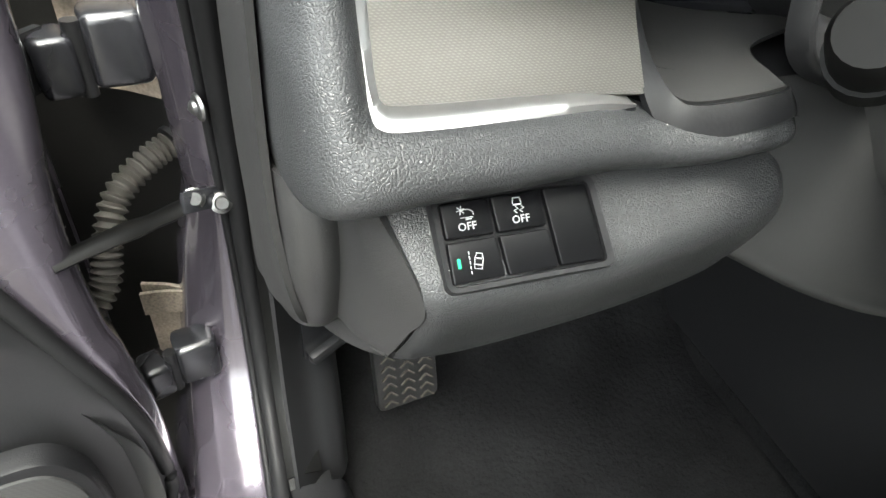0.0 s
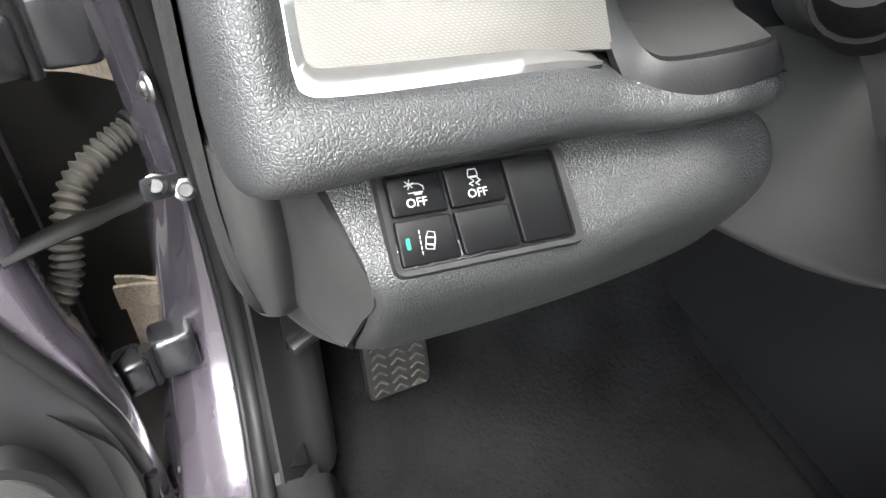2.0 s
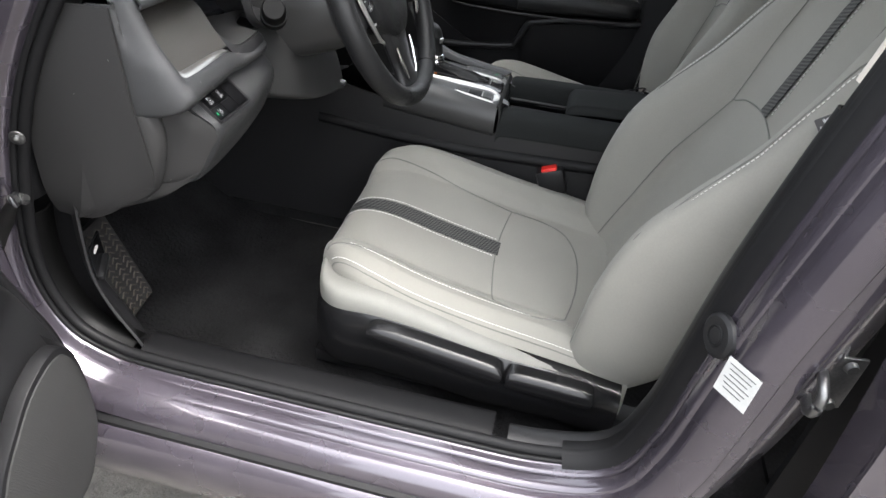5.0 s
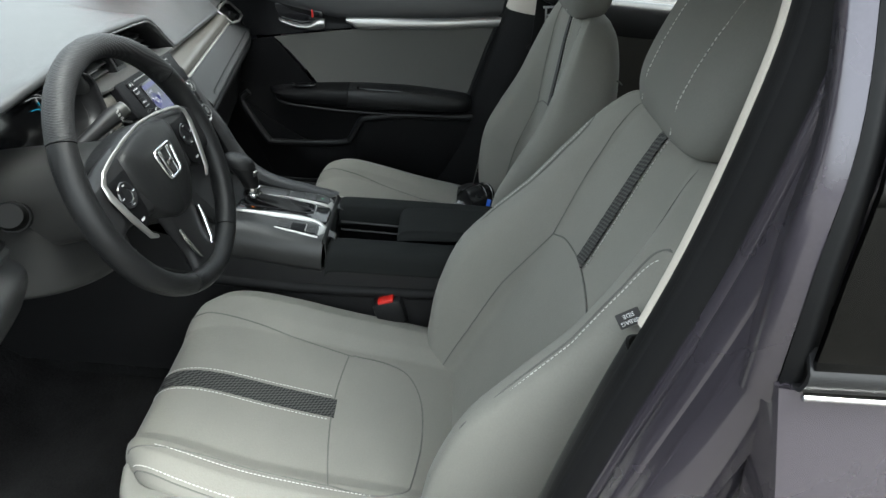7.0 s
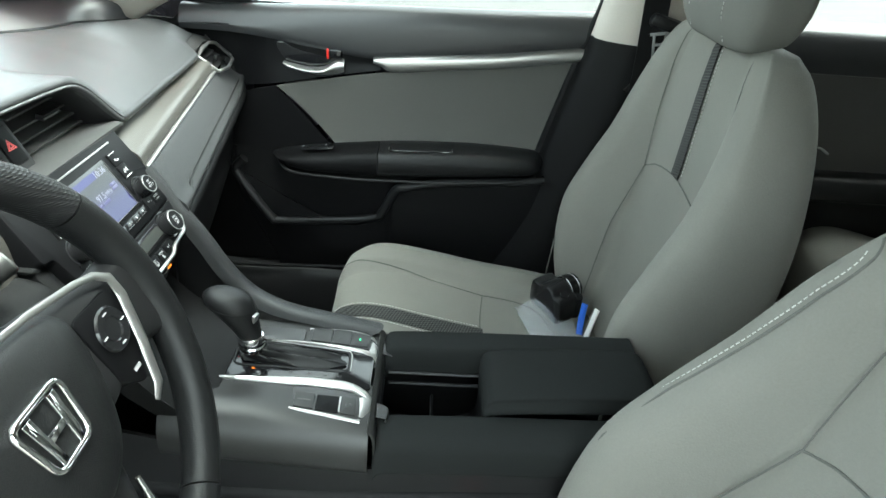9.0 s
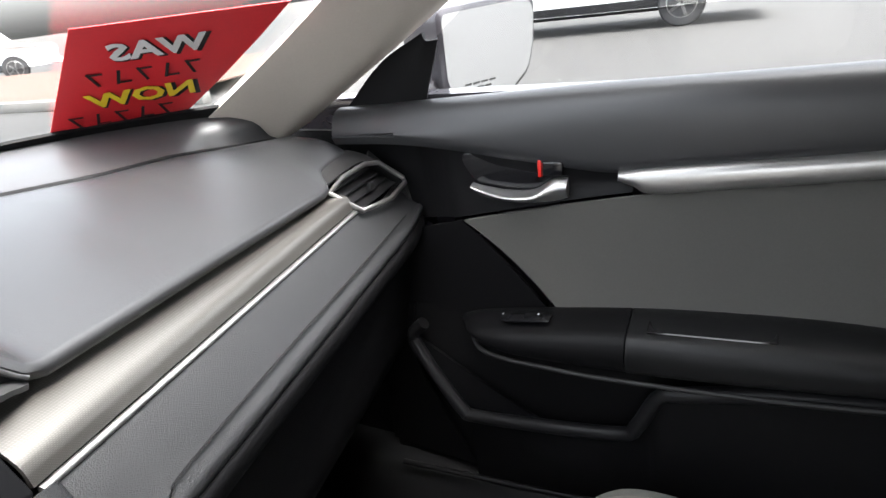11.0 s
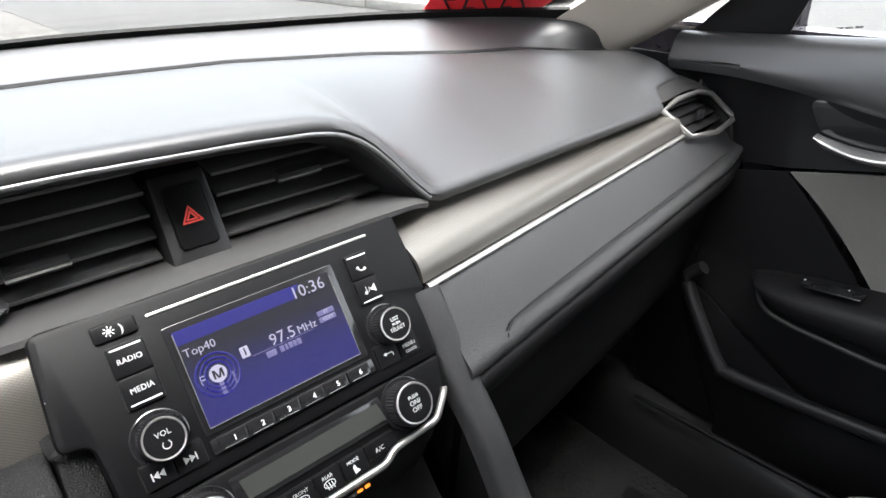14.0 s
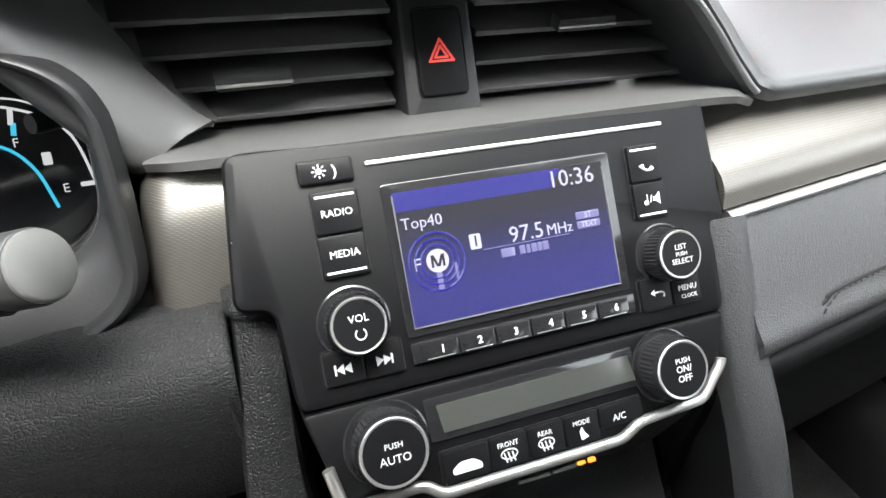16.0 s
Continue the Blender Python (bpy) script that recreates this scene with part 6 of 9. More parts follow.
# instrument cluster
cl = empty("instrument_cluster", "dark instrument cluster with lit cyan arcs", "gauge cluster", at=(-0.37, 0.33, 0.98))
CFM = frame_of((-0.329, 0.322, 0.945), (1, 0, 0), (0, 0.35, 0.94))
CRM = frame_of((-0.329, 0.248, 0.944), (1, 0, 0), (0, 0.20, 0.98))
prism("gauge_face", rounded([(-0.152, -0.064), (0.152, -0.064), (0.152, 0.064), (-0.152, 0.064)], 0.04), 0.01, CFM, GLOSS, cl, 0.002)


def squircle(m, hx, hy, d, n=48):
    return [tuple(m @ Vector((hx * math.copysign(abs(math.cos(a)) ** 0.45, math.cos(a)), hy * math.copysign(abs(math.sin(a)) ** 0.45, math.sin(a)), d))) for a in np.linspace(0, 2 * math.pi, n + 1)]


sheet("cluster_surround", [squircle(CFM, 0.149, 0.061, 0.0), squircle(CFM, 0.151, 0.0615, 0.012), squircle(CFM, 0.156, 0.062, 0.045), squircle(CRM, 0.162, 0.0625, -0.004)], PLASTIC, cl, 0.003, 14, 97)
sheet("cluster_rim", [squircle(CRM, 0.1615, 0.062, -0.006), squircle(CRM, 0.163, 0.063, 0.002), squircle(CRM, 0.168, 0.0655, 0.003), squircle(CRM, 0.171, 0.068, -0.008)], PLASTIC, cl, 0.003, 10, 97)
for m, hx, hy, d in ((CFM, 0.1495, 0.0612, 0.006), (CFM, 0.1555, 0.0622, 0.043)):
    tube("rim_line", squircle(m, hx, hy, d)[:-1], 0.0006, DARKGREY, cl, 5, True)


def arc_on(m, pts, r, mat, name="gauge_arc"):
    bmr = tube_bm(cr([(x, y, 0.001) for x, y in pts], 24), r, 5)
    bmr.transform(m)
    return part(name, bmr, mat, cl)


def gp(x, z):
    """Point of the gauge face under a place of that x and z."""
    v = CFM.inverted() @ Vector((x, 0.322 + (z - 0.945) * 0.35 / 0.94, z))
    return (v.x, v.y)


arc_on(CFM, [gp(-0.235, 0.962), gp(-0.210, 0.960), gp(-0.189, 0.948), gp(-0.181, 0.921)], 0.0007, PALE)
arc_on(CFM, [gp(-0.235, 0.947), gp(-0.217, 0.944), gp(-0.206, 0.933), gp(-0.200, 0.915)], 0.0008, CYAN)
arc_on(CFM, [gp(-0.225, 0.966), gp(-0.203, 0.962), gp(-0.185, 0.949), gp(-0.178, 0.925)], 0.0005, PALE)
for x, z, a in ((-0.2105, 0.9565, 80), (-0.1845, 0.924, 0)):
    box("gauge_tick", (0.008, 0.0022, 0.0005), PALE, cl, CFM @ pose(*gp(x, z), 0.001, 0, 0, a), 0)
box("gauge_needle", (0.006, 0.0022, 0.0005), CYAN, cl, CFM @ pose(*gp(-0.2105, 0.951), 0.001, 0, 0, 80), 0)
lettering("lettering", "F", 0.006, CFM @ pose(*gp(-0.211, 0.945), 0.001), PALE, cl)
lettering("lettering", "E", 0.006, CFM @ pose(*gp(-0.195, 0.923), 0.001), PALE, cl)
prism("fuel_symbol", rounded([(-0.002, -0.003), (0.002, -0.003), (0.002, 0.003), (-0.002, 0.003)], 0.0006, 2), 0.0003, CFM @ pose(*gp(-0.200, 0.937), 0.001), PALE, cl)
tube("trip_knob", [(-0.1660, 0.318, 0.958), (-0.1850, 0.300, 0.962), (-0.1925, 0.2925, 0.9635), (-0.1945, 0.2905, 0.9640)], [0.0040, 0.0040, 0.0046, 0.0042], PLASTIC, cl, 16)
bmr = tube_bm([(0.055 * math.cos(a), 0.055 * math.sin(a), 0.001) for a in np.linspace(-0.6, 3.7, 50)], 0.0008, 5)
bmr.transform(CFM @ pose(-0.06, -0.005, 0) @ Matrix.Diagonal((0.9, 0.9, 1, 1)))
part("gauge_arc", bmr, PALE, cl)

# ---- driver side of the dashboard ----
pod = empty("driver_lower_dash", "grained black lower dash with silver framed trim", "dashboard", at=(-0.6, 0.25, 0.8))


def bezel(name, outer, inner, high, low, m, mat, parent, r=0.006, label=""):
    """Raised frame between two outlines of equal corner count, sunk towards its hole."""
    po, pi = rounded(outer, r, 5), rounded(inner, r * 0.5, 5)
    po, pi = po + po[:1], pi + pi[:1]
    mid = [((a[0] * 0.75 + b[0] * 0.25), (a[1] * 0.75 + b[1] * 0.25)) for a, b in zip(po, pi)]
    lip = [((a[0] * 0.18 + b[0] * 0.82), (a[1] * 0.18 + b[1] * 0.82)) for a, b in zip(po, pi)]
    rows = [[tuple(m @ Vector((*q, h))) for q, h in zip((o, d, e, i), (low, high, high * 0.96, low - 0.001))] for o, d, e, i in zip(po, mid, lip, pi)]
    return part(name, shell_bm(np.array(rows), 0.0012), mat, parent, label)


# thick grained roll: down the doorway side, round the corner, along under the trim
rollrows = []
for z, yi in ((0.985, 0.283), (0.955, 0.273), (0.925, 0.258), (0.905, 0.2445)):
    rollrows.append([(-0.700, yi + 0.016, z), (-0.7062, yi - 0.001, z), (-0.7125, yi - 0.009, z - 0.002), (-0.7205, yi - 0.006, z - 0.004), (-0.7275, yi + 0.010, z - 0.006), (-0.7325, 0.285, z - 0.010), (-0.7345, 0.315, z - 0.012)])
rollrows.append([(-0.698, 0.250, 0.890), (-0.7050, 0.2330, 0.8905), (-0.7115, 0.2230, 0.882), (-0.7195, 0.2235, 0.868), (-0.7265, 0.241, 0.856), (-0.7320, 0.278, 0.848), (-0.7340, 0.310, 0.846)])
rollrows.append([(-0.694, 0.248, 0.8855), (-0.6990, 0.2285, 0.8852), (-0.7030, 0.2180, 0.877), (-0.7095, 0.2160, 0.863), (-0.7160, 0.2330, 0.8495), (-0.7230, 0.266, 0.844), (-0.7260, 0.300, 0.842)])
for x, yi, zi, zb in ((-0.680, 0.2275, 0.8845, 0.8475), (-0.640, 0.2295, 0.8838, 0.8485), (-0.600, 0.2340, 0.8825, 0.8490), (-0.580, 0.2355, 0.8785, 0.8492), (-0.562, 0.2335, 0.8745, 0.8498), (-0.540, 0.2320, 0.8735, 0.8510), (-0.515, 0.2315, 0.8760, 0.8535), (-0.5005, 0.2320, 0.8775, 0.8560)):
    d = zi - zb
    rollrows.append([(x + 0.003, yi + 0.020, zi), (x, yi, zi - 0.0005), (x, yi - 0.008, zi - 0.16 * d), (x, yi - 0.0125 + 0.002 * (x > -0.57), zi - 0.45 * d), (x, yi + 0.000, zb + 0.20 * d), (x, yi + 0.016, zb + 0.004), (x, yi + 0.045, zb + 0.004)])
rollrows.append([(-0.494, 0.250, 0.8765), (-0.4945, 0.2365, 0.8760), (-0.4940, 0.2330, 0.874), (-0.4935, 0.2305, 0.870), (-0.4935, 0.2335, 0.864), (-0.4935, 0.246, 0.862), (-0.4935, 0.275, 0.861)])
part("pod_roll", shell_bm(grid(rollrows, 90, 30), 0.003), GRAIN, pod, "thick grained black roll round the trim", 60)
# trim band inside a satin silver frame
sheet("trim_band", [[(-0.700, 0.2415, 0.8885), (-0.66, 0.2425, 0.888), (-0.61, 0.2435, 0.887), (-0.5745, 0.2440, 0.885)], [(-0.700, 0.256, 0.908), (-0.65, 0.260, 0.910), (-0.60, 0.261, 0.910), (-0.5755, 0.261, 0.908)], [(-0.699, 0.272, 0.930), (-0.65, 0.276, 0.933), (-0.60, 0.277, 0.935), (-0.5775, 0.277, 0.935)], [(-0.699, 0.292, 0.945), (-0.65, 0.296, 0.950), (-0.60, 0.297, 0.952), (-0.580, 0.297, 0.952)]], WEAVE, pod, 0.004, 24, 20, "textured silver-grey trim band")
FO = cr([(-0.7035, 0.2790, 0.975), (-0.7045, 0.2705, 0.950), (-0.7050, 0.2580, 0.924), (-0.7055, 0.2440, 0.903), (-0.7045, 0.2340, 0.8920), (-0.7010, 0.2285, 0.8875), (-0.694, 0.2268, 0.8860), (-0.670, 0.2272, 0.8852), (-0.630, 0.2305, 0.8845), (-0.600, 0.2345, 0.8838), (-0.5805, 0.2375, 0.8832)], 90)
FI = cr([(-0.6955, 0.2830, 0.975), (-0.6965, 0.2745, 0.950), (-0.6972, 0.2625, 0.924), (-0.6978, 0.2485, 0.904), (-0.6975, 0.2410, 0.8955), (-0.6955, 0.2370, 0.8920), (-0.690, 0.2355, 0.8908), (-0.668, 0.2358, 0.8903), (-0.630, 0.2375, 0.8900), (-0.600, 0.2393, 0.8888), (-0.5815, 0.2390, 0.8842)], 90)
crown = 0.5 * (FO + FI) + np.array((0, -0.0022, 0.0012))
part("silver_frame", shell_bm(np.stack([FO + np.array((0, 0.004, -0.001)), FO + np.array((0, -0.0010, 0.0002)), crown, FI + np.array((0, -0.0006, 0.0004)), FI + np.array((0, 0.005, 0.001))], axis=1), 0.0015), SATIN, pod, "satin silver frame strip")
tube("frame_gap", FO + np.array((0, -0.0004, -0.0009)), 0.0008, RUBBER, pod, 6)
# small tray: a rim that turns up beside the trim, a floor and a second step
TO = cr([(-0.5815, 0.300, 0.955), (-0.5795, 0.2740, 0.922), (-0.5770, 0.2540, 0.899), (-0.5735, 0.2390, 0.8825), (-0.5670, 0.2310, 0.8725), (-0.5560, 0.2270, 0.8695), (-0.5350, 0.2245, 0.8725), (-0.5100, 0.2235, 0.8775), (-0.4990, 0.2255, 0.8800), (-0.4945, 0.2330, 0.8815)], 60)
TI = cr([(-0.5700, 0.306, 0.955), (-0.5690, 0.2800, 0.922), (-0.5665, 0.2610, 0.900), (-0.5640, 0.2480, 0.8900), (-0.5600, 0.2400, 0.8845), (-0.5530, 0.2345, 0.8822), (-0.5350, 0.2315, 0.8838), (-0.5120, 0.2300, 0.8868), (-0.5035, 0.2315, 0.8885), (-0.5000, 0.2370, 0.8890)], 60)
part("tray_rim", shell_bm(np.stack([TO + np.array((0, 0.001, -0.002)), TO + np.array((0, -0.003, 0.0)), 0.45 * TO + 0.55 * TI + np.array((0, -0.0046, 0.0006)), TI + np.array((0.0004, -0.0024, 0.0016)), TI + np.array((0.002, 0.003, -0.0005))], axis=1), 0.0012), PLASTIC, pod, "smooth black tray rim")
sheet("tray_floor", [[(-0.566, 0.2520, 0.8885), (-0.560, 0.2400, 0.8835), (-0.548, 0.2345, 0.8818), (-0.520, 0.2315, 0.8850), (-0.5025, 0.2315, 0.8875)], [(-0.566, 0.262, 0.890), (-0.555, 0.256, 0.8865), (-0.540, 0.252, 0.8860), (-0.520, 0.248, 0.8870), (-0.5005, 0.247, 0.8885)], [(-0.566, 0.280, 0.892), (-0.550, 0.275, 0.889), (-0.535, 0.270, 0.8885), (-0.515, 0.266, 0.889), (-0.4985, 0.262, 0.8895)], [(-0.566, 0.30, 0.895), (-0.545, 0.295, 0.893), (-0.525, 0.288, 0.892), (-0.505, 0.280, 0.892), (-0.488, 0.272, 0.893)], [(-0.566, 0.34, 0.90), (-0.54, 0.33, 0.898), (-0.51, 0.31, 0.897), (-0.48, 0.295, 0.898), (-0.445, 0.278, 0.902)]], SMOOTH, pod, 0.003, 24, 24, "smooth black tray floor")
tube("tray_step", [(-0.565, 0.264, 0.8915), (-0.552, 0.2595, 0.8888), (-0.535, 0.257, 0.8885), (-0.523, 0.259, 0.8892), (-0.515, 0.268, 0.8905), (-0.508, 0.283, 0.8935), (-0.498, 0.296, 0.8975)], 0.0013, DARKGREY, pod, 6, res=50)
sheet("tray_back", [[(-0.566, 0.335, 0.897), (-0.566, 0.33, 0.97)], [(-0.50, 0.315, 0.897), (-0.50, 0.31, 0.97)], [(-0.44, 0.285, 0.902), (-0.44, 0.285, 0.97)]], GLOSS, pod, 0.003, 12, 6)
# knee bolster
bolrows = []
for row in (((-0.697, 0.241, 0.849), (-0.690, 0.222, 0.831), (-0.6835, 0.2085, 0.8145), (-0.683, 0.2195, 0.785), (-0.684, 0.243, 0.745), (-0.684, 0.256, 0.729), (-0.684, 0.30, 0.724)),
            ((-0.684, 0.239, 0.8495), (-0.679, 0.222, 0.8325), (-0.675, 0.2052, 0.8152), (-0.674, 0.214, 0.785), (-0.674, 0.238, 0.745), (-0.674, 0.253, 0.731), (-0.674, 0.30, 0.726)),
            ((-0.650, 0.2385, 0.850), (-0.650, 0.222, 0.8325), (-0.648, 0.2052, 0.8155), (-0.648, 0.212, 0.79), (-0.646, 0.233, 0.752), (-0.645, 0.247, 0.7365), (-0.645, 0.30, 0.732)),
            ((-0.592, 0.2385, 0.8505), (-0.590, 0.2225, 0.8335), (-0.586, 0.2075, 0.817), (-0.588, 0.212, 0.795), (-0.59, 0.229, 0.763), (-0.59, 0.243, 0.7475), (-0.59, 0.30, 0.742)),
            ((-0.548, 0.2385, 0.852), (-0.545, 0.2245, 0.838), (-0.540, 0.2125, 0.823), (-0.541, 0.2155, 0.803), (-0.545, 0.227, 0.775), (-0.547, 0.240, 0.7595), (-0.547, 0.30, 0.752)),
            ((-0.505, 0.2385, 0.8535), (-0.502, 0.2275, 0.8425), (-0.497, 0.2180, 0.829), (-0.498, 0.2195, 0.811), (-0.502, 0.229, 0.785), (-0.505, 0.242, 0.7695), (-0.505, 0.30, 0.76)),
            ((-0.489, 0.2420, 0.8535), (-0.485, 0.2330, 0.8440), (-0.482, 0.2265, 0.8305), (-0.483, 0.2275, 0.813), (-0.487, 0.236, 0.789), (-0.490, 0.248, 0.7745), (-0.490, 0.30, 0.765)),
            ((-0.4835, 0.270, 0.853), (-0.480, 0.262, 0.844), (-0.478, 0.256, 0.8305), (-0.479, 0.257, 0.813), (-0.482, 0.262, 0.789), (-0.485, 0.270, 0.777), (-0.485, 0.30, 0.77))):
    bolrows.append(row)
part("knee_bolster", shell_bm(grid(bolrows, 60, 40), 0.003), GRAIN, pod, "grained black knee bolster", 50)
sheet("knee_bolster_side", [[(-0.6975, 0.241, 0.8485), (-0.704, 0.254, 0.848), (-0.712, 0.268, 0.846), (-0.722, 0.270, 0.845), (-0.734, 0.284, 0.842), (-0.7455, 0.36, 0.842)],
                            [(-0.681, 0.2085, 0.8135), (-0.697, 0.236, 0.816), (-0.708, 0.266, 0.818), (-0.720, 0.263, 0.816), (-0.733, 0.280, 0.812), (-0.7455, 0.36, 0.80)],
                            [(-0.684, 0.218, 0.785), (-0.698, 0.246, 0.783), (-0.707, 0.272, 0.780), (-0.719, 0.269, 0.776), (-0.732, 0.286, 0.770), (-0.7455, 0.37, 0.76)],
                            [(-0.688, 0.241, 0.746), (-0.699, 0.266, 0.738), (-0.706, 0.290, 0.732), (-0.718, 0.295, 0.722), (-0.730, 0.320, 0.708), (-0.744, 0.395, 0.685)],
                            [(-0.680, 0.27, 0.738), (-0.69, 0.30, 0.725), (-0.70, 0.33, 0.715), (-0.71, 0.35, 0.70), (-0.72, 0.38, 0.685), (-0.735, 0.42, 0.66)]], DARKGREY, pod, 0.004, 30, 36, "rounded black cover at the end of the bolster")
sheet("underside_edge", [[(-0.687, 0.241, 0.752), (-0.702, 0.295, 0.742), (-0.716, 0.31, 0.735), (-0.737, 0.36, 0.71)], [(-0.687, 0.242, 0.745), (-0.700, 0.285, 0.712), (-0.715, 0.33, 0.694), (-0.738, 0.398, 0.674)], [(-0.66, 0.30, 0.72), (-0.68, 0.34, 0.70), (-0.70, 0.38, 0.69), (-0.72, 0.42, 0.68)]], DARKGREY, pod, 0.004, 10, 16)
tube("dash_end_line", [(-0.7225, 0.2695, 0.926), (-0.7275, 0.279, 0.912), (-0.7335, 0.290, 0.893), (-0.7358, 0.293, 0.872), (-0.7352, 0.288, 0.852), (-0.7325, 0.278, 0.838), (-0.7275, 0.266, 0.834)], 0.0011, LIGHTGREY, pod, 6, res=60)
sheet("underside", [[(-0.70, 0.27, 0.737), (-0.70, 0.40, 0.70), (-0.70, 0.6, 0.68)], [(-0.60, 0.25, 0.765), (-0.60, 0.40, 0.72), (-0.60, 0.6, 0.70)], [(-0.487, 0.252, 0.785), (-0.487, 0.40, 0.745), (-0.48, 0.6, 0.72)], [(-0.14, 0.22, 0.72), (-0.14, 0.40, 0.70), (-0.14, 0.6, 0.70)]], PLASTIC, pod, 0.004, 14, 10)
# rounded end of the dash beside the doorway
sheet("dash_end", [[(-0.736, 0.285, 0.972), (-0.743, 0.35, 0.972), (-0.742, 0.40, 0.96)], [(-0.738, 0.28, 0.86), (-0.746, 0.36, 0.87), (-0.744, 0.42, 0.87)], [(-0.736, 0.275, 0.80), (-0.746, 0.36, 0.79), (-0.742, 0.44, 0.78)], [(-0.728, 0.28, 0.745), (-0.742, 0.36, 0.71), (-0.736, 0.45, 0.70)], [(-0.715, 0.31, 0.715), (-0.735, 0.38, 0.672), (-0.725, 0.45, 0.66)]], DARKGREY, pod, 0.004, 26, 20, "rounded black dash end cover")
SWF = frame_of((-0.6325, 0.2213, 0.8337), (1, 0.0, 0.0), (0, 0.0335, 0.0325))
swp = empty("switch_panel", "black panel of driver assist switches", "switch panel", at=(-0.63, 0.22, 0.83))
bezel("panel_bezel", [(-0.0440, -0.0235), (0.0412, -0.0228), (0.0366, 0.0222), (-0.0458, 0.0208)], [(-0.0404, -0.0196), (0.0346, -0.0190), (0.0316, 0.0182), (-0.0408, 0.0165)], 0.0058, 0.0022, SWF, PLASTIC, swp, 0.006, "smooth black bezel with a raised rim")
prism("panel_well", [(-0.0412, -0.0200), (0.0350, -0.0194), (0.0320, 0.0186), (-0.0416, 0.0169)], 0.004, SWF @ pose(0, 0, 0.0026), RUBBER, swp)
for q in ([(-0.0400, 0.0008), (-0.0172, 0.0008), (-0.0182, 0.0166), (-0.0404, 0.0160)], [(-0.0400, -0.0190), (-0.0156, -0.0186), (-0.0170, -0.0008), (-0.0400, -0.0008)],
          [(-0.0156, 0.0008), (0.0082, 0.0010), (0.0074, 0.0174), (-0.0166, 0.0167)], [(-0.0140, -0.0186), (0.0104, -0.0182), (0.0084, -0.0008), (-0.0154, -0.0008)], [(0.0118, -0.0180), (0.0342, -0.0184), (0.0312, 0.0176), (0.0090, 0.0174)]):
    prism("switch_key", rounded(q, 0.0012, 3), 0.004, SWF @ pose(0, 0, 0.0056), PANEL, swp, 0.0008)
for u in (-0.0296, -0.0040):
    lettering("lettering", "OFF", 0.0050, SWF @ pose(u, 0.0052, 0.0059, 0, 0, 1), PRINT, swp)
# car seen from behind over skid marks
def mark(pts, r=0.00018, closed=False, at=(0, 0), turn=0):
    bmk = tube_bm([(x, y, 0) for x, y in pts], 0.6 * r, 4, closed)
    bmk.transform(SWF @ pose(at[0], at[1], 0.0060, 0, 0, turn))
    return part("switch_symbol", bmk, PRINT, swp)


mark([(-0.0020, -0.0005), (-0.0016, 0.0014), (0.0016, 0.0014), (0.0020, -0.0005), (0.0020, -0.0018), (-0.0020, -0.0018)], 0.0004, True, (-0.0048, 0.0136))
mark([(-0.0016, -0.0017), (0.0016, -0.0017)], 0.0006, False, (-0.0048, 0.0136))
for dx in (-0.0014, 0.0014):
    mark([(0, 0.0016), (0.0012, 0.0006), (-0.0010, -0.0004), (0.0004, -0.0014)], 0.0004, False, (-0.0044 + dx, 0.0096))
# car with a spark at its nose
mark([(-0.0030, 0.0), (-0.0026, 0.0012), (-0.0008, 0.0020), (0.0012, 0.0018), (0.0030, 0.0006), (0.0030, -0.0008)], 0.0003, False, (-0.0290, 0.0108))
mark([(-0.0030, -0.0008), (0.0030, -0.0008)], 0.0003, False, (-0.0294, 0.0100))
for k in range(3):
    mark([(-0.0020, 0), (0.0020, 0)], 0.00035, False, (-0.0316, 0.0126), 60 * k + 15)
mark([(-0.0014, 0), (0.0014, 0)], 0.0005, False, (-0.0284, 0.0085))
# lane lines and a car on them
for k in range(5):
    mark([(0, -0.0007), (0, 0.0007)], 0.0003, False, (-0.0312, -0.0146 + 0.0021 * k))
mark([(-0.0017, -0.0034), (0.0017, -0.0034), (0.0019, 0.0010), (0.0013, 0.0034), (-0.0013, 0.0034), (-0.0019, 0.0010)], 0.0003, True, (-0.0272, -0.0102), -14)
mark([(-0.0013, 0.0012), (0.0013, 0.0012)], 0.0004, False, (-0.0272, -0.0102), -14)
mark([(-0.0013, -0.0016), (0.0013, -0.0016)], 0.0004, False, (-0.0272, -0.0102), -14)
prism("status_lamp", rounded([(-0.0007, -0.0022), (0.0007, -0.0022), (0.0007, 0.0022), (-0.0007, 0.0022)], 0.0006, 3), 0.0004, SWF @ pose(-0.0362, -0.0102, 0.0061), GREEN, swp, 0, "lit green status lamp")


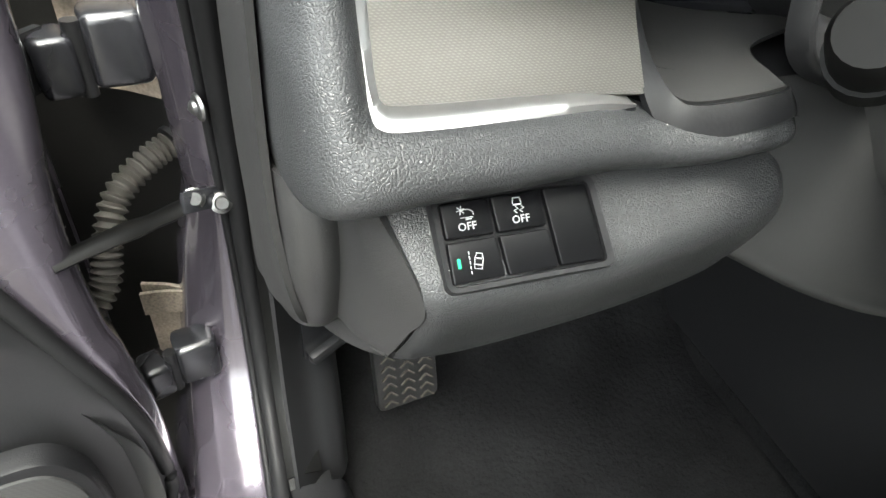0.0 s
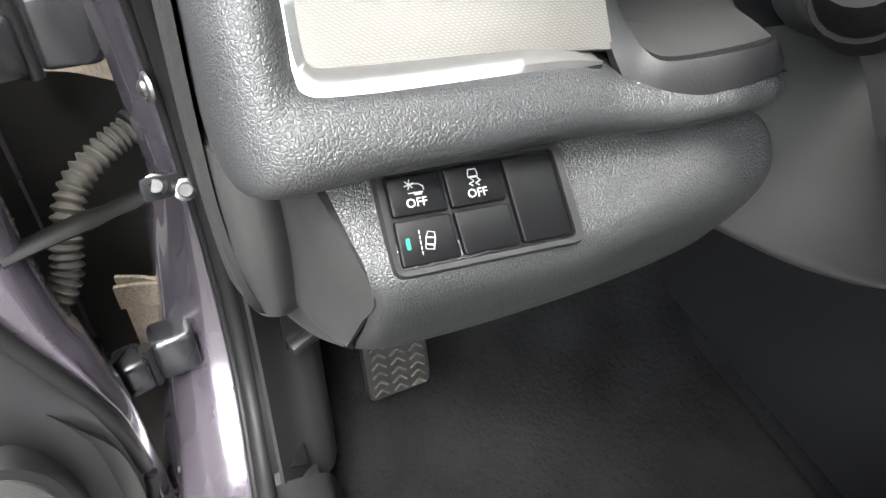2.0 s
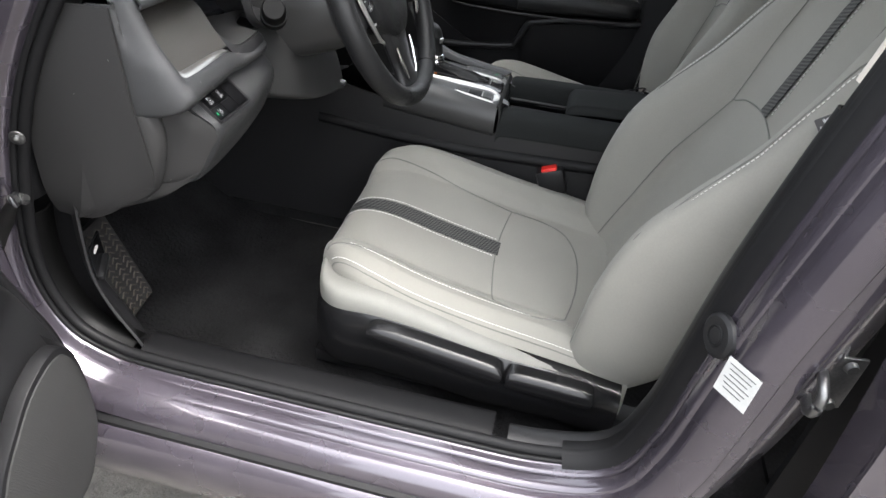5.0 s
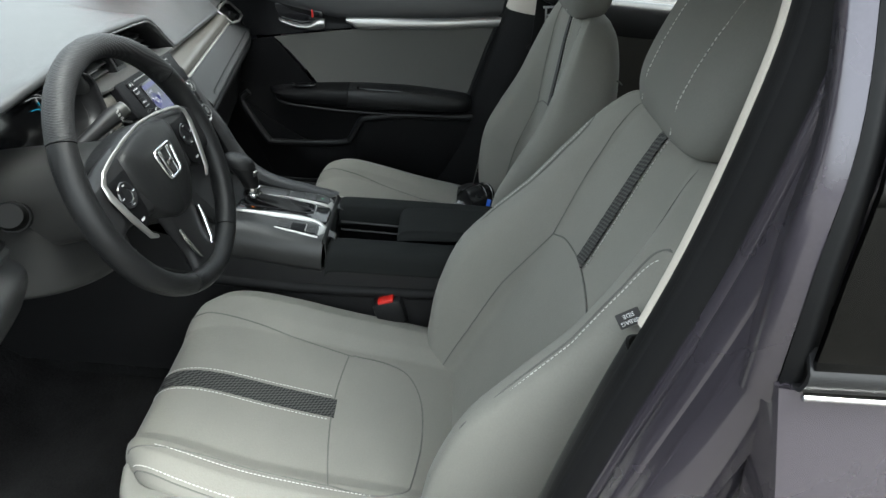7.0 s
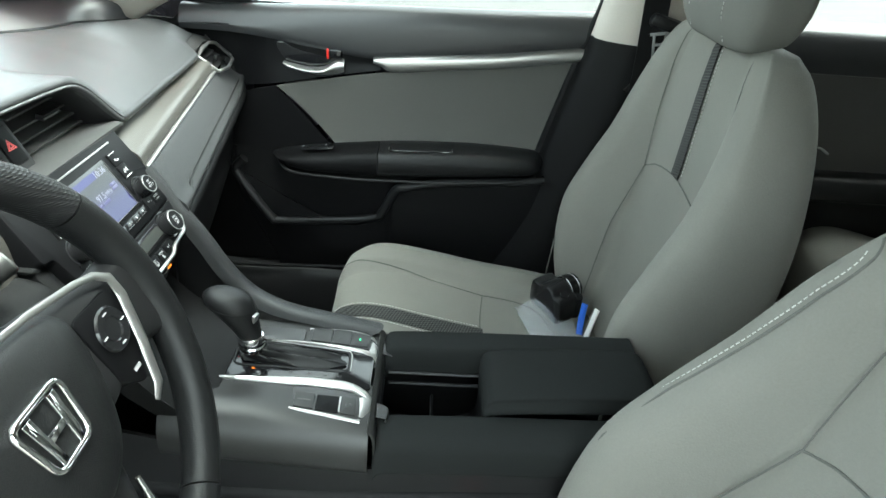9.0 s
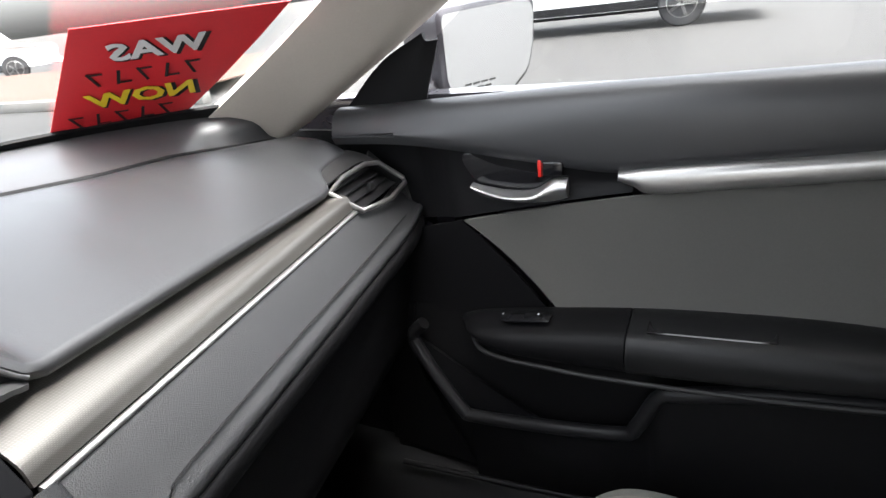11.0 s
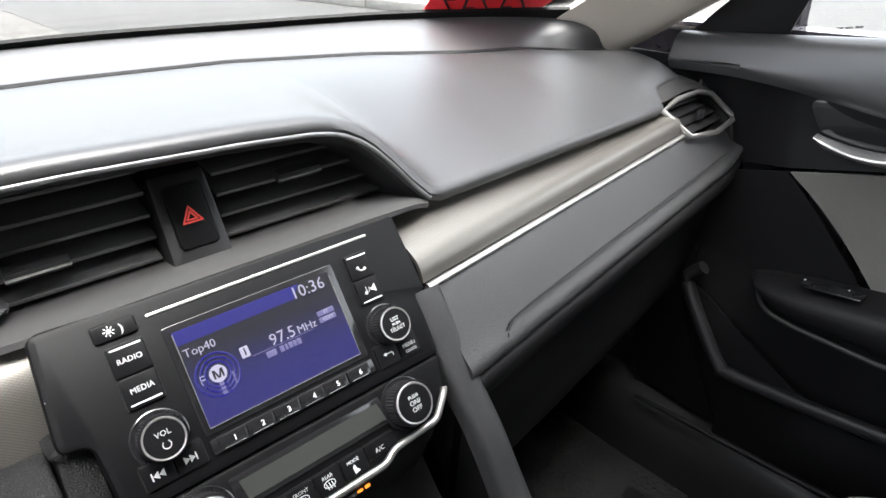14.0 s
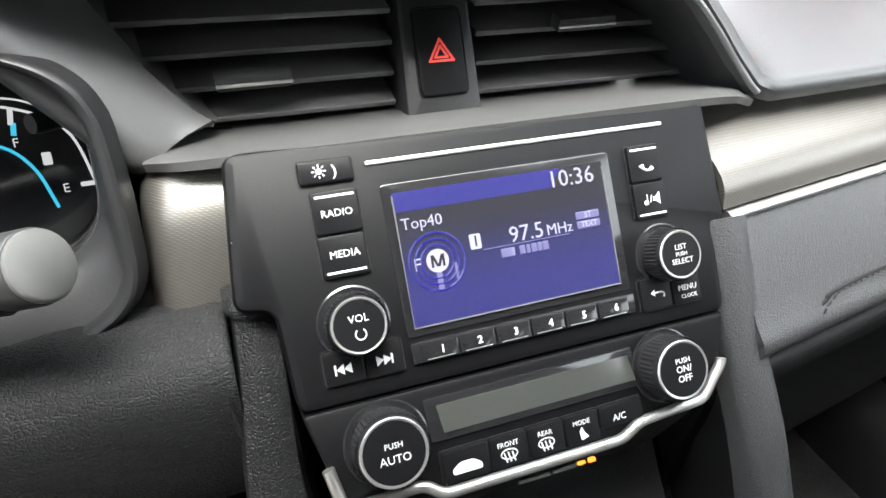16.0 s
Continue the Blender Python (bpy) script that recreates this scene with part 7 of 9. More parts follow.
# ---- steering column and wheel ----
col = empty("steering_column", "dark grey steering column shroud with stalks", "steering column", at=(-0.37, 0.2, 0.88))
sheet("lower_panel", [[(-0.515, 0.256, 0.882), (-0.515, 0.248, 0.86), (-0.515, 0.246, 0.835), (-0.525, 0.25, 0.812), (-0.525, 0.26, 0.802), (-0.525, 0.32, 0.79)], [(-0.44, 0.25, 0.885), (-0.44, 0.225, 0.86), (-0.44, 0.210, 0.82), (-0.45, 0.205, 0.785), (-0.45, 0.215, 0.772), (-0.45, 0.30, 0.765)], [(-0.37, 0.25, 0.885), (-0.37, 0.215, 0.86), (-0.37, 0.195, 0.81), (-0.38, 0.190, 0.762), (-0.38, 0.20, 0.749), (-0.38, 0.30, 0.74)], [(-0.30, 0.25, 0.88), (-0.30, 0.215, 0.85), (-0.30, 0.19, 0.80), (-0.30, 0.178, 0.750), (-0.30, 0.188, 0.738), (-0.30, 0.30, 0.73)]], SMOOTH, col, 0.005, 24, 30, "smooth dark grey panel under the column")


def col_loop(y, rx, rz, zc):
    return [(-0.372 + rx * math.copysign(abs(math.cos(a)) ** 0.7, math.cos(a)), y + 0.35 * rz * math.sin(a), zc + rz * math.copysign(abs(math.sin(a)) ** 0.7, math.sin(a))) for a in np.linspace(0, 2 * math.pi, 12, endpoint=False)]


loft("shroud", [col_loop(0.135, 0.060, 0.052, 0.910), col_loop(0.17, 0.066, 0.058, 0.898), col_loop(0.24, 0.072, 0.062, 0.880), col_loop(0.33, 0.076, 0.062, 0.86)], SMOOTH, col, 14, 40)
lathe("ignition_lock", [(0.0, 0.012), (0.012, 0.012), (0.014, 0.008), (0.017, 0.006), (0.017, 0.0)], frame_of((-0.305, 0.158, 0.862), (1, 0.3, 0), (0, 0.35, 0.9)), GLOSS, col, 24)
tube("small_bolt", [(-0.306, 0.176, 0.752), (-0.306, 0.166, 0.750)], 0.005, ZINC, col, 10)
tube("wiper_stalk", [(-0.31, 0.225, 0.922), (-0.26, 0.221, 0.929), (-0.215, 0.216, 0.937), (-0.198, 0.212, 0.940)], [0.010, 0.010, 0.011, 0.013, 0.0145, 0.0145], PLASTIC, col, 16, res=6)
tube("wiper_stalk_ring", [(-0.212, 0.217, 0.937), (-0.207, 0.215, 0.939), (-0.194, 0.210, 0.9415)], [0.0115, 0.0125, 0.0125], PLASTIC, col, 24)
tube("wiper_stalk_tip", [(-0.195, 0.211, 0.941), (-0.1845, 0.2045, 0.945), (-0.1838, 0.2041, 0.9453)], [0.0134, 0.0134, 0.0130], SMOOTH, col, 28)
tube("wiper_stalk_cap", [(-0.1842, 0.2043, 0.9451), (-0.1822, 0.2031, 0.9459), (-0.1814, 0.2026, 0.9463)], [0.0126, 0.0126, 0.0112], LIGHTGREY, col, 28, label="mid grey round stalk end cap")
SKF = frame_of((-0.235, 0.1945, 0.951), (1, -0.07, 0.18), (-0.15, 0.35, 0.9))
for body, dy in (("OFF", 0.004), ("INT", -0.002), ("LO", -0.008)):
    lettering("lettering", body, 0.0048, SKF @ pose(0.008, dy, 0.003), WHITE, col)
tube("light_stalk", [(-0.42, 0.245, 0.880), (-0.45, 0.230, 0.893), (-0.482, 0.213, 0.909)], [0.012, 0.014, 0.017], PLASTIC, col, 16)
tube("light_stalk_ring", [(-0.478, 0.2150, 0.907), (-0.494, 0.2065, 0.917)], 0.0195, STRAPBLACK, col, 20)
tube("light_stalk_tip", [(-0.493, 0.207, 0.9165), (-0.510, 0.198, 0.928), (-0.5135, 0.1963, 0.9305)], [0.0175, 0.0175, 0.015], STRAPBLACK, col, 20)

wheel = empty("steering_wheel", "black leather steering wheel with silver spoke trim", "steering wheel", at=(-0.372, 0.076, 0.94))
TA = radians(23)
WF = frame_of((-0.374, 0.076, 0.942), (1, 0, 0), (0, math.sin(TA), math.cos(TA)))
PERF = material("perforated_leather", (0.012, 0.012, 0.013), 0.5, spec=0.3, var=0.1, grain="weave", grain_size=0.0022, bump=0.5)


def rim_arc(a0, a1, n, mat, label=""):
    bm = bmesh.new()
    rings = []
    for a in np.linspace(math.radians(a0), math.radians(a1), n):
        swell = 0.0165 + 0.0022 * max(0, math.cos(2 * (a - math.radians(35)))) ** 2
        ring = []
        for k in range(16):
            b = 2 * math.pi * k / 16
            rr = 0.1685 + 0.0155 * math.cos(b)
            ring.append(bm.verts.new(WF @ Vector((rr * math.cos(a), rr * 0.985 * math.sin(a), swell * math.sin(b)))))
        rings.append(ring)
    for p, q in zip(rings, rings[1:]):
        for k in range(16):
            bm.faces.new((p[k], p[(k + 1) % 16], q[(k + 1) % 16], q[k]))
    bm.faces.new(rings[0][::-1])
    bm.faces.new(rings[-1])
    bmesh.ops.recalc_face_normals(bm, faces=bm.faces)
    return part("rim", bm, mat, wheel, label, 60)


rim_arc(-62, 33.4, 36, LEATHER)
rim_arc(34, 145.4, 40, PERF, "perforated black leather rim section")
rim_arc(146, 241.4, 36, LEATHER)
rim_arc(242, 297.4, 24, LEATHER)
HUB = [(-0.074, 0.040), (-0.048, 0.053), (0, 0.058), (0.048, 0.053), (0.074, 0.040), (0.072, 0.0), (0.054, -0.045), (0.025, -0.068), (0, -0.072), (-0.025, -0.068), (-0.054, -0.045), (-0.072, 0.0)]
hubrows = []
for f, d in ((1.0, -0.045), (1.03, -0.015), (1.0, 0.0), (0.9, 0.010), (0.6, 0.017), (0.3, 0.019), (0.02, 0.0195)):
    hubrows.append([tuple(WF @ Vector((x * f, y * f, d))) for x, y in HUB])
loft("hub", hubrows, LEATHER, wheel, 26, 60, "grained black airbag cover")
for s in (-1, 1):
    loft("spoke", [[tuple(WF @ Vector((s * x, y + h, d + 0.008))), tuple(WF @ Vector((s * x, y, d + 0.010))), tuple(WF @ Vector((s * x, y - h, d + 0.008))), tuple(WF @ Vector((s * x, y - h, d - 0.02))), tuple(WF @ Vector((s * x, y + h, d - 0.02)))] for x, y, h, d in ((0.050, 0.005, 0.042, -0.006), (0.09, 0.006, 0.036, -0.006), (0.125, 0.004, 0.030, -0.006), (0.158, 0.0, 0.034, -0.004))], PLASTIC, wheel, 12, 24)
    trim = [(0.0, 0.0625), (0.050, 0.0580), (0.095, 0.0500), (0.116, 0.0440), (0.1285, 0.0340), (0.1290, 0.0180), (0.1180, -0.0180), (0.1040, -0.0520), (0.0920, -0.0600)]
    tube("spoke_trim", [tuple(WF @ Vector((s * x, y, 0.0085))) for x, y in trim], [0.0024, 0.0026, 0.0028, 0.0032, 0.0042, 0.0052, 0.0054, 0.0048, 0.0025], SATIN, wheel, 10, flat=0.5, up=(0, -0.9, 0.4), label="satin silver spoke trim")
    prism("switch_pod", rounded([(s * x, y) for x, y in (((0.074, 0.032), (0.120, 0.030), (0.127, 0.018), (0.112, -0.022), (0.100, -0.045), (0.078, -0.030)) if s > 0 else ((0.078, -0.030), (0.100, -0.045), (0.112, -0.022), (0.127, 0.018), (0.120, 0.030), (0.074, 0.032)))], 0.006), 0.012, WF @ pose(0, 0, 0.0065), PANEL, wheel, 0.0015)
    lathe("switch_ring", [(0.017, 0.0), (0.018, 0.002), (0.0165, 0.0035), (0.010, 0.003), (0.009, 0.002), (0.0, 0.002)], WF @ pose(s * 0.100, 0.006, 0.0062), GLOSS, wheel, 28)
    for k in range(4):
        a = k * math.pi / 2
        box("print_bar", (0.005, 0.0012, 0.0004), PRINT, wheel, WF @ pose(s * 0.100 + 0.0130 * math.cos(a), 0.006 + 0.0130 * math.sin(a), 0.0098), 0)
    box("print_bar", (0.009, 0.003, 0.0004), PRINT, wheel, WF @ pose(s * 0.098, -0.030, 0.0072), 0)
loft("lower_spoke", [[tuple(WF @ Vector((-w, y, d))), tuple(WF @ Vector((0, y, d + 0.004))), tuple(WF @ Vector((w, y, d))), tuple(WF @ Vector((w, y, d - 0.016))), tuple(WF @ Vector((-w, y, d - 0.016)))] for y, w, d in ((-0.055, 0.040, 0.0), (-0.085, 0.034, -0.002), (-0.12, 0.028, -0.004), (-0.158, 0.034, -0.003))], PLASTIC, wheel, 12, 24)
for s in (-1, 1):
    tube("lower_spoke_trim", [tuple(WF @ Vector((s * x, y, z))) for x, y, z in ((0.037, -0.082, 0.003), (0.034, -0.105, 0.002), (0.026, -0.132, 0.001), (0.020, -0.140, 0.000))], [0.002, 0.0036, 0.0036, 0.002], CHROME, wheel, 8, up=(0, -0.9, 0.4), label="bright lower spoke trim")
EM = rounded([(-0.024, 0.021), (0.024, 0.021), (0.018, -0.021), (-0.018, -0.021)], 0.008, 4)
tube("badge_ring", [tuple(WF @ Vector((x, y + 0.004, 0.0205))) for x, y in EM], 0.0026, CHROME, wheel, 8, True, up=(0, -0.9, 0.4), label="chrome badge surround")
for s in (-1, 1):
    prism("badge_bar", [(s * 0.0165, 0.018), (s * 0.0085, 0.018), (s * 0.0065, -0.018), (s * 0.0125, -0.018)][::s], 0.002, WF @ pose(0, 0.004, 0.0222), CHROME, wheel, 0.0006)
box("badge_bar", (0.016, 0.006, 0.002), CHROME, wheel, WF @ pose(0, 0.003, 0.0212), 0.0006)

# ---- centre console ----
con = empty("centre_console", "black centre console with armrest lid and silver trim", "console", at=(0, -0.1, 0.45))


def top(x, y, h=0.0):
    """Point over the sloping top of the console."""
    return (x, y, 0.681 + 0.09 * y + h)


def ribbon(name, left, right, mat, n=60, high=0.0022, drop=0.004, label=""):
    """Rounded strip between two edges given as (x, y, h) over the console top."""
    a, b = (cr([top(*q) for q in e], n) for e in (left, right))
    up = np.array((0, 0, 1.0))
    return part(name, shell_bm(np.stack([a - up * drop, a, 0.7 * a + 0.3 * b + up * high, 0.3 * a + 0.7 * b + up * high, b, b - up * drop], axis=1), 0.0012), mat, con, label, 60)


for s in (-1, 1):
    sheet("side_wall", [[(s * 0.100, y, z), (s * 0.106, y, z - 0.05), (s * 0.114, y, 0.46), (s * 0.125, y, 0.32)] for y, z in ((0.62, 0.70), (0.40, 0.68), (0.22, 0.66), (0.10, 0.635), (-0.05, 0.618), (-0.10, 0.61), (-0.25, 0.61), (-0.46, 0.63))], PLASTIC, con, 0.006, 32, 12, "black console side wall")
    sheet("side_ledge", [[(s * 0.104, y, z), (s * 0.114, y, z - 0.004), (s * 0.118, y, z - 0.014), (s * 0.112, y, z - 0.020)] for y, z in ((0.30, 0.590), (0.10, 0.575), (-0.10, 0.572), (-0.46, 0.588))], CONSOLE, con, 0.004, 24, 8)
# front: ramp up to the radio, side bodies
sheet("front_ramp", [[(x, 0.225, 0.80), (x, 0.205, 0.755), (x, 0.168, 0.712), (x, 0.128, 0.693), (x, 0.090, 0.687)] for x in (-0.098, -0.05, 0.0, 0.05, 0.098)], CONSOLE, con, 0.005, 18, 22, "matt black ramp under the radio")
sheet("left_body", [[top(-0.020, y, -0.006), top(-0.060, y, -0.006 + 0.005 * (y > 0.01)), top(-0.084, y, -0.006 + 0.004 * (y > 0.01)), top(-0.100, y, -0.014), top(-0.1095, y, -0.032), top(-0.1105, y, -0.056), top(-0.104, y, -0.066)] for y in (0.150, 0.118, 0.08, 0.03, -0.03, -0.070, -0.094, -0.100)], SMOOTH, con, 0.004, 30, 26, "smooth dark grey console body")
sheet("right_body", [[top(0.020, y, -0.006), top(0.060, y, -0.005), top(0.088, y, -0.004), top(0.097, y, -0.008), top(0.104, y, -0.030), top(0.106, y, -0.06)] for y in (0.150, 0.10, 0.03, -0.03, -0.070, -0.094, -0.100)], SMOOTH, con, 0.004, 26, 22, "smooth dark grey console body")
sheet("rear_face", [[top(x, -0.098, -0.002), top(x, -0.104, -0.008), top(x, -0.106, -0.03), top(x, -0.104, -0.10)] for x in (-0.104, -0.05, 0.0, 0.05, 0.100)], SMOOTH, con, 0.003, 14, 12)
# gate plate with its opening, position letters, gaiter frame
GP = [(-0.032, -0.096), (0.034, -0.096), (0.042, -0.066), (0.044, 0.045), (0.036, 0.092), (-0.036, 0.094), (-0.032, 0.03), (-0.025, -0.030)]
GM = frame_of((0, 0, 0.681), (1, 0, 0), (0, 1, 0.09))
prism("gate_plate", rounded(GP, 0.008), 0.005, GM @ pose(0, 0, 0.0014), GLOSS, con, 0.001, "gloss black gate plate")
GO = rounded([(-0.003, -0.064), (0.036, -0.062), (0.039, 0.050), (0.026, 0.088), (-0.012, 0.086)], 0.010, 5)
tube("gate_frame", [tuple(GM @ Vector((x, y, 0.0022))) for x, y in GO], 0.0014, PLASTIC, con, 6, True)
tube("gate_glint", [tuple(GM @ Vector((x, y, 0.0026))) for x, y in [(0.040, 0.040), (0.0385, -0.050), (0.034, -0.063), (0.020, -0.066), (-0.002, -0.0665)]], 0.0010, SATIN, con, 6, res=40)
for body, y in (("P", 0.058), ("R", 0.034), ("N", 0.010), ("D", -0.014), ("S", -0.036), ("L", -0.054)):
    lettering("gear_letter", body, 0.0075, GM @ pose(-0.0155 + 0.06 * (0.058 - y) * 0.3, y, 0.0018), AMBER if body == "P" else LIGHTGREY, con)
# satin crescents beside the gate, button beds, corner strips
ribbon("silver_rail", [(-0.039, 0.095, 0.001), (-0.034, 0.060, 0.002), (-0.029, 0.026, 0.003), (-0.023, -0.022, 0.003), (-0.025, -0.066, 0.003), (-0.034, -0.088, 0.001), (-0.046, -0.100, -0.003)],
       [(-0.040, 0.095, 0.001), (-0.0385, 0.066, 0.001), (-0.0370, 0.026, 0.001), (-0.0340, -0.018, 0.001), (-0.0350, -0.062, 0.001), (-0.043, -0.084, 0.000), (-0.052, -0.096, -0.003)], SATIN, label="satin silver crescent rail")
ribbon("silver_corner", [(-0.044, -0.099, -0.002), (-0.056, -0.101, -0.003), (-0.072, -0.100, -0.006), (-0.086, -0.095, -0.010)],
       [(-0.048, -0.085, 0.001), (-0.058, -0.0865, 0.000), (-0.074, -0.0875, -0.001), (-0.0865, -0.086, -0.004)], SATIN, 24, 0.0012, 0.010, "satin silver corner")
ribbon("silver_edge", [(-0.0755, 0.000, -0.0005), (-0.079, -0.040, -0.001), (-0.0835, -0.088, -0.002)], [(-0.0785, 0.000, -0.001), (-0.082, -0.040, -0.0015), (-0.0875, -0.088, -0.004)], SATIN, 20, 0.001, 0.004)
ribbon("silver_rail", [(0.038, 0.062, 0.002), (0.0445, 0.000, 0.003), (0.0405, -0.066, 0.003), (0.034, -0.090, 0.000), (0.026, -0.103, -0.006)],
       [(0.042, 0.062, 0.001), (0.0490, 0.000, 0.001), (0.0490, -0.066, 0.001), (0.046, -0.088, 0.000), (0.040, -0.102, -0.006)], SATIN, label="satin silver rail beside the gear lever")
ribbon("silver_edge", [(0.080, 0.002, 0.000), (0.0845, -0.040, 0.000), (0.084, -0.072, -0.001), (0.076, -0.090, -0.003), (0.062, -0.102, -0.007), (0.052, -0.104, -0.012)], [(0.083, 0.002, -0.001), (0.088, -0.040, -0.001), (0.089, -0.074, -0.002), (0.085, -0.096, -0.008), (0.070, -0.105, -0.014), (0.056, -0.106, -0.020)], SATIN, 40, 0.001, 0.004)
ribbon("silver_corner", [(0.036, -0.100, -0.004), (0.046, -0.1015, -0.005), (0.062, -0.100, -0.006)], [(0.046, -0.086, 0.001), (0.052, -0.088, 0.000), (0.070, -0.090, -0.002)], SATIN, 20, 0.001, 0.008)
prism("button_bed", rounded([(-0.0840, -0.0855), (-0.0440, -0.0835), (-0.0370, -0.060), (-0.0370, -0.018), (-0.0400, 0.0005), (-0.0760, -0.0010)], 0.002), 0.004, GM @ pose(0, 0, 0.0004), BED, con, 0.0004)
prism("button_bed", rounded([(0.0500, -0.0865), (0.0800, -0.0865), (0.0850, -0.060), (0.0800, 0.0010), (0.0515, 0.0010)], 0.002), 0.004, GM @ pose(0, 0, 0.0004), BED, con, 0.0004)
prism("front_bed", rounded([(0.0500, 0.006), (0.0780, 0.006), (0.0740, 0.072), (0.0460, 0.072)], 0.004), 0.003, GM @ pose(0, 0, 0.0002), BED, con, 0.0008)
for q in ([(-0.0760, -0.0290), (-0.0505, -0.0285), (-0.0500, -0.0030), (-0.0745, -0.0045)], [(-0.0805, -0.0825), (-0.0510, -0.0805), (-0.0500, -0.0620), (-0.0790, -0.0630)]):
    prism("console_button", rounded(q, 0.002), 0.004, GM @ pose(0, 0, 0.0030), SMOOTH, con, 0.0008)
prism("brake_pull", rounded([(-0.0785, -0.0605), (-0.0505, -0.0600), (-0.0505, -0.0310), (-0.0770, -0.0315)], 0.002), 0.004, GM @ pose(0, 0, 0.0022), PANEL, con, 0.0010, "gloss black parking brake switch")
box("pull_edge", (0.026, 0.0022, 0.002), SATIN, con, GM @ pose(-0.0645, -0.0610, 0.0030, 0, 0, 2), 0.0006)
for q in ([(0.0530, -0.0320), (0.0830, -0.0320), (0.0805, -0.0040), (0.0530, -0.0040)], [(0.0525, -0.0590), (0.0835, -0.0590), (0.0830, -0.0335), (0.0530, -0.0335)], [(0.0520, -0.0845), (0.0780, -0.0845), (0.0830, -0.0605), (0.0525, -0.0605)]):
    prism("console_button", rounded(q, 0.002), 0.004, GM @ pose(0, 0, 0.0028), SMOOTH, con, 0.0008)
for dy in (0.003, -0.003):
    box("button_mark", (0.010, 0.0022, 0.0004), LIGHTGREY, con, GM @ pose(-0.0630, -0.016 + dy, 0.0033, 0, 0, 90), 0)
bmr = tube_bm([(0.0035 * math.cos(a), 0.0035 * math.sin(a), 0) for a in np.linspace(0, 2 * math.pi, 20, endpoint=False)], 0.0004, 4, True)
bmr.transform(GM @ pose(-0.0650, -0.0720, 0.0032))
part("button_mark", bmr, LIGHTGREY, con)
box("button_mark", (0.004, 0.002, 0.0004), GREEN, con, GM @ pose(0.0660, -0.0720, 0.0031), 0)
# cup holder well, side pads and armrest lid
sheet("cup_well", [[(-0.052, -0.106, 0.640), (-0.052, -0.112, 0.55), (-0.052, -0.240, 0.55), (-0.052, -0.252, 0.64)], [(0.056, -0.106, 0.650), (0.056, -0.112, 0.55), (0.056, -0.240, 0.55), (0.056, -0.252, 0.65)]], CONSOLE, con, 0.004, 6, 16)
for z in (0.632, 0.612):
    tube("well_ledge", [(0.052, -0.115, z), (0.052, -0.18, z), (0.052, -0.248, z)], 0.003, PLASTIC, con, 6, res=12)
box("well_divider", (0.100, 0.004, 0.030), PLASTIC, con, pose(0.002, -0.180, 0.578), 0.0015)
for s in (-1, 1):
    r = 0.018 * (s > 0)
    loft("side_pad", [[(s * 0.052, y, z - 0.03), (s * 0.054, y, z - 0.004), (s * 0.066, y, z + 0.002), (s * 0.092, y, z), (s * 0.106, y, z - 0.012), (s * 0.110, y, z - 0.040), (s * 0.104, y, z - 0.052), (s * 0.06, y, z - 0.055)] for y, z in ((-0.106, 0.640 + r), (-0.110, 0.650 + r), (-0.125, 0.656 + r), (-0.20, 0.659 + r), (-0.35, 0.662 + r), (-0.47, 0.664 + r))], LID, con, 30, 44, "padded black cloth console edge")
    sheet("pad_wedge", [[top(s * 0.050, -0.106, -0.004), top(s * 0.060, -0.107, -0.002), top(s * 0.074, -0.107, -0.004)], [top(s * 0.052, -0.120, -0.010), top(s * 0.060, -0.121, -0.008), top(s * 0.072, -0.119, -0.008)], [top(s * 0.054, -0.112, -0.030), top(s * 0.060, -0.112, -0.030), top(s * 0.070, -0.110, -0.026)]], DECK, con, 0.002, 8, 8)
loft("armrest_lid", [[(-0.046, y, z - 0.025), (-0.047, y, z - 0.006), (-0.040, y, z), (0.0, y, z + 0.003), (0.045, y, z), (0.056, y, z - 0.006), (0.055, y, z - 0.025)] for y, z in ((-0.246, 0.664), (-0.252, 0.676), (-0.27, 0.683), (-0.35, 0.689), (-0.45, 0.692), (-0.475, 0.684), (-0.482, 0.665))], LID, con, 24, 40, "dark grey cloth armrest lid")
tube("lid_seam", [(-0.0475, -0.25, 0.664), (-0.0485, -0.35, 0.674), (-0.0485, -0.475, 0.676)], 0.0012, RUBBER, con, 6, res=20)
box("console_rear", (0.20, 0.03, 0.3), CONSOLE, con, pose(0, -0.475, 0.50), 0.01)
lever = empty("gear_lever", "black leather gear lever knob with chrome collar", "gear lever", at=(0.006, 0.07, 0.68))
loft("knob", [[(0.007 + 0.93 * rx * math.cos(a), y0 + 0.94 * ry * math.sin(a), 0.718 + 0.90 * (z - 0.720) + tz * math.sin(a)) for a in np.linspace(0, 2 * math.pi, 12, endpoint=False)] for z, rx, ry, y0, tz in ((0.720, 0.0135, 0.015, 0.064, 0.0), (0.732, 0.0155, 0.018, 0.067, 0.002), (0.746, 0.0185, 0.022, 0.072, 0.004), (0.760, 0.0215, 0.027, 0.078, 0.006), (0.772, 0.0235, 0.0315, 0.083, 0.007), (0.784, 0.0240, 0.0335, 0.087, 0.006), (0.794, 0.0215, 0.0305, 0.089, 0.004), (0.801, 0.015, 0.022, 0.090, 0.003), (0.804, 0.005, 0.008, 0.090, 0.002))], LEATHER, lever, 34, 40, "black leather knob")
tube("knob_seam", [(0.007 + 0.0226 * math.cos(a), 0.0855 + 0.0316 * math.sin(a), 0.7712 + 0.0068 * math.sin(a)) for a in np.linspace(0, 2 * math.pi, 36, endpoint=False)], 0.0009, RUBBER, lever, 6, True)
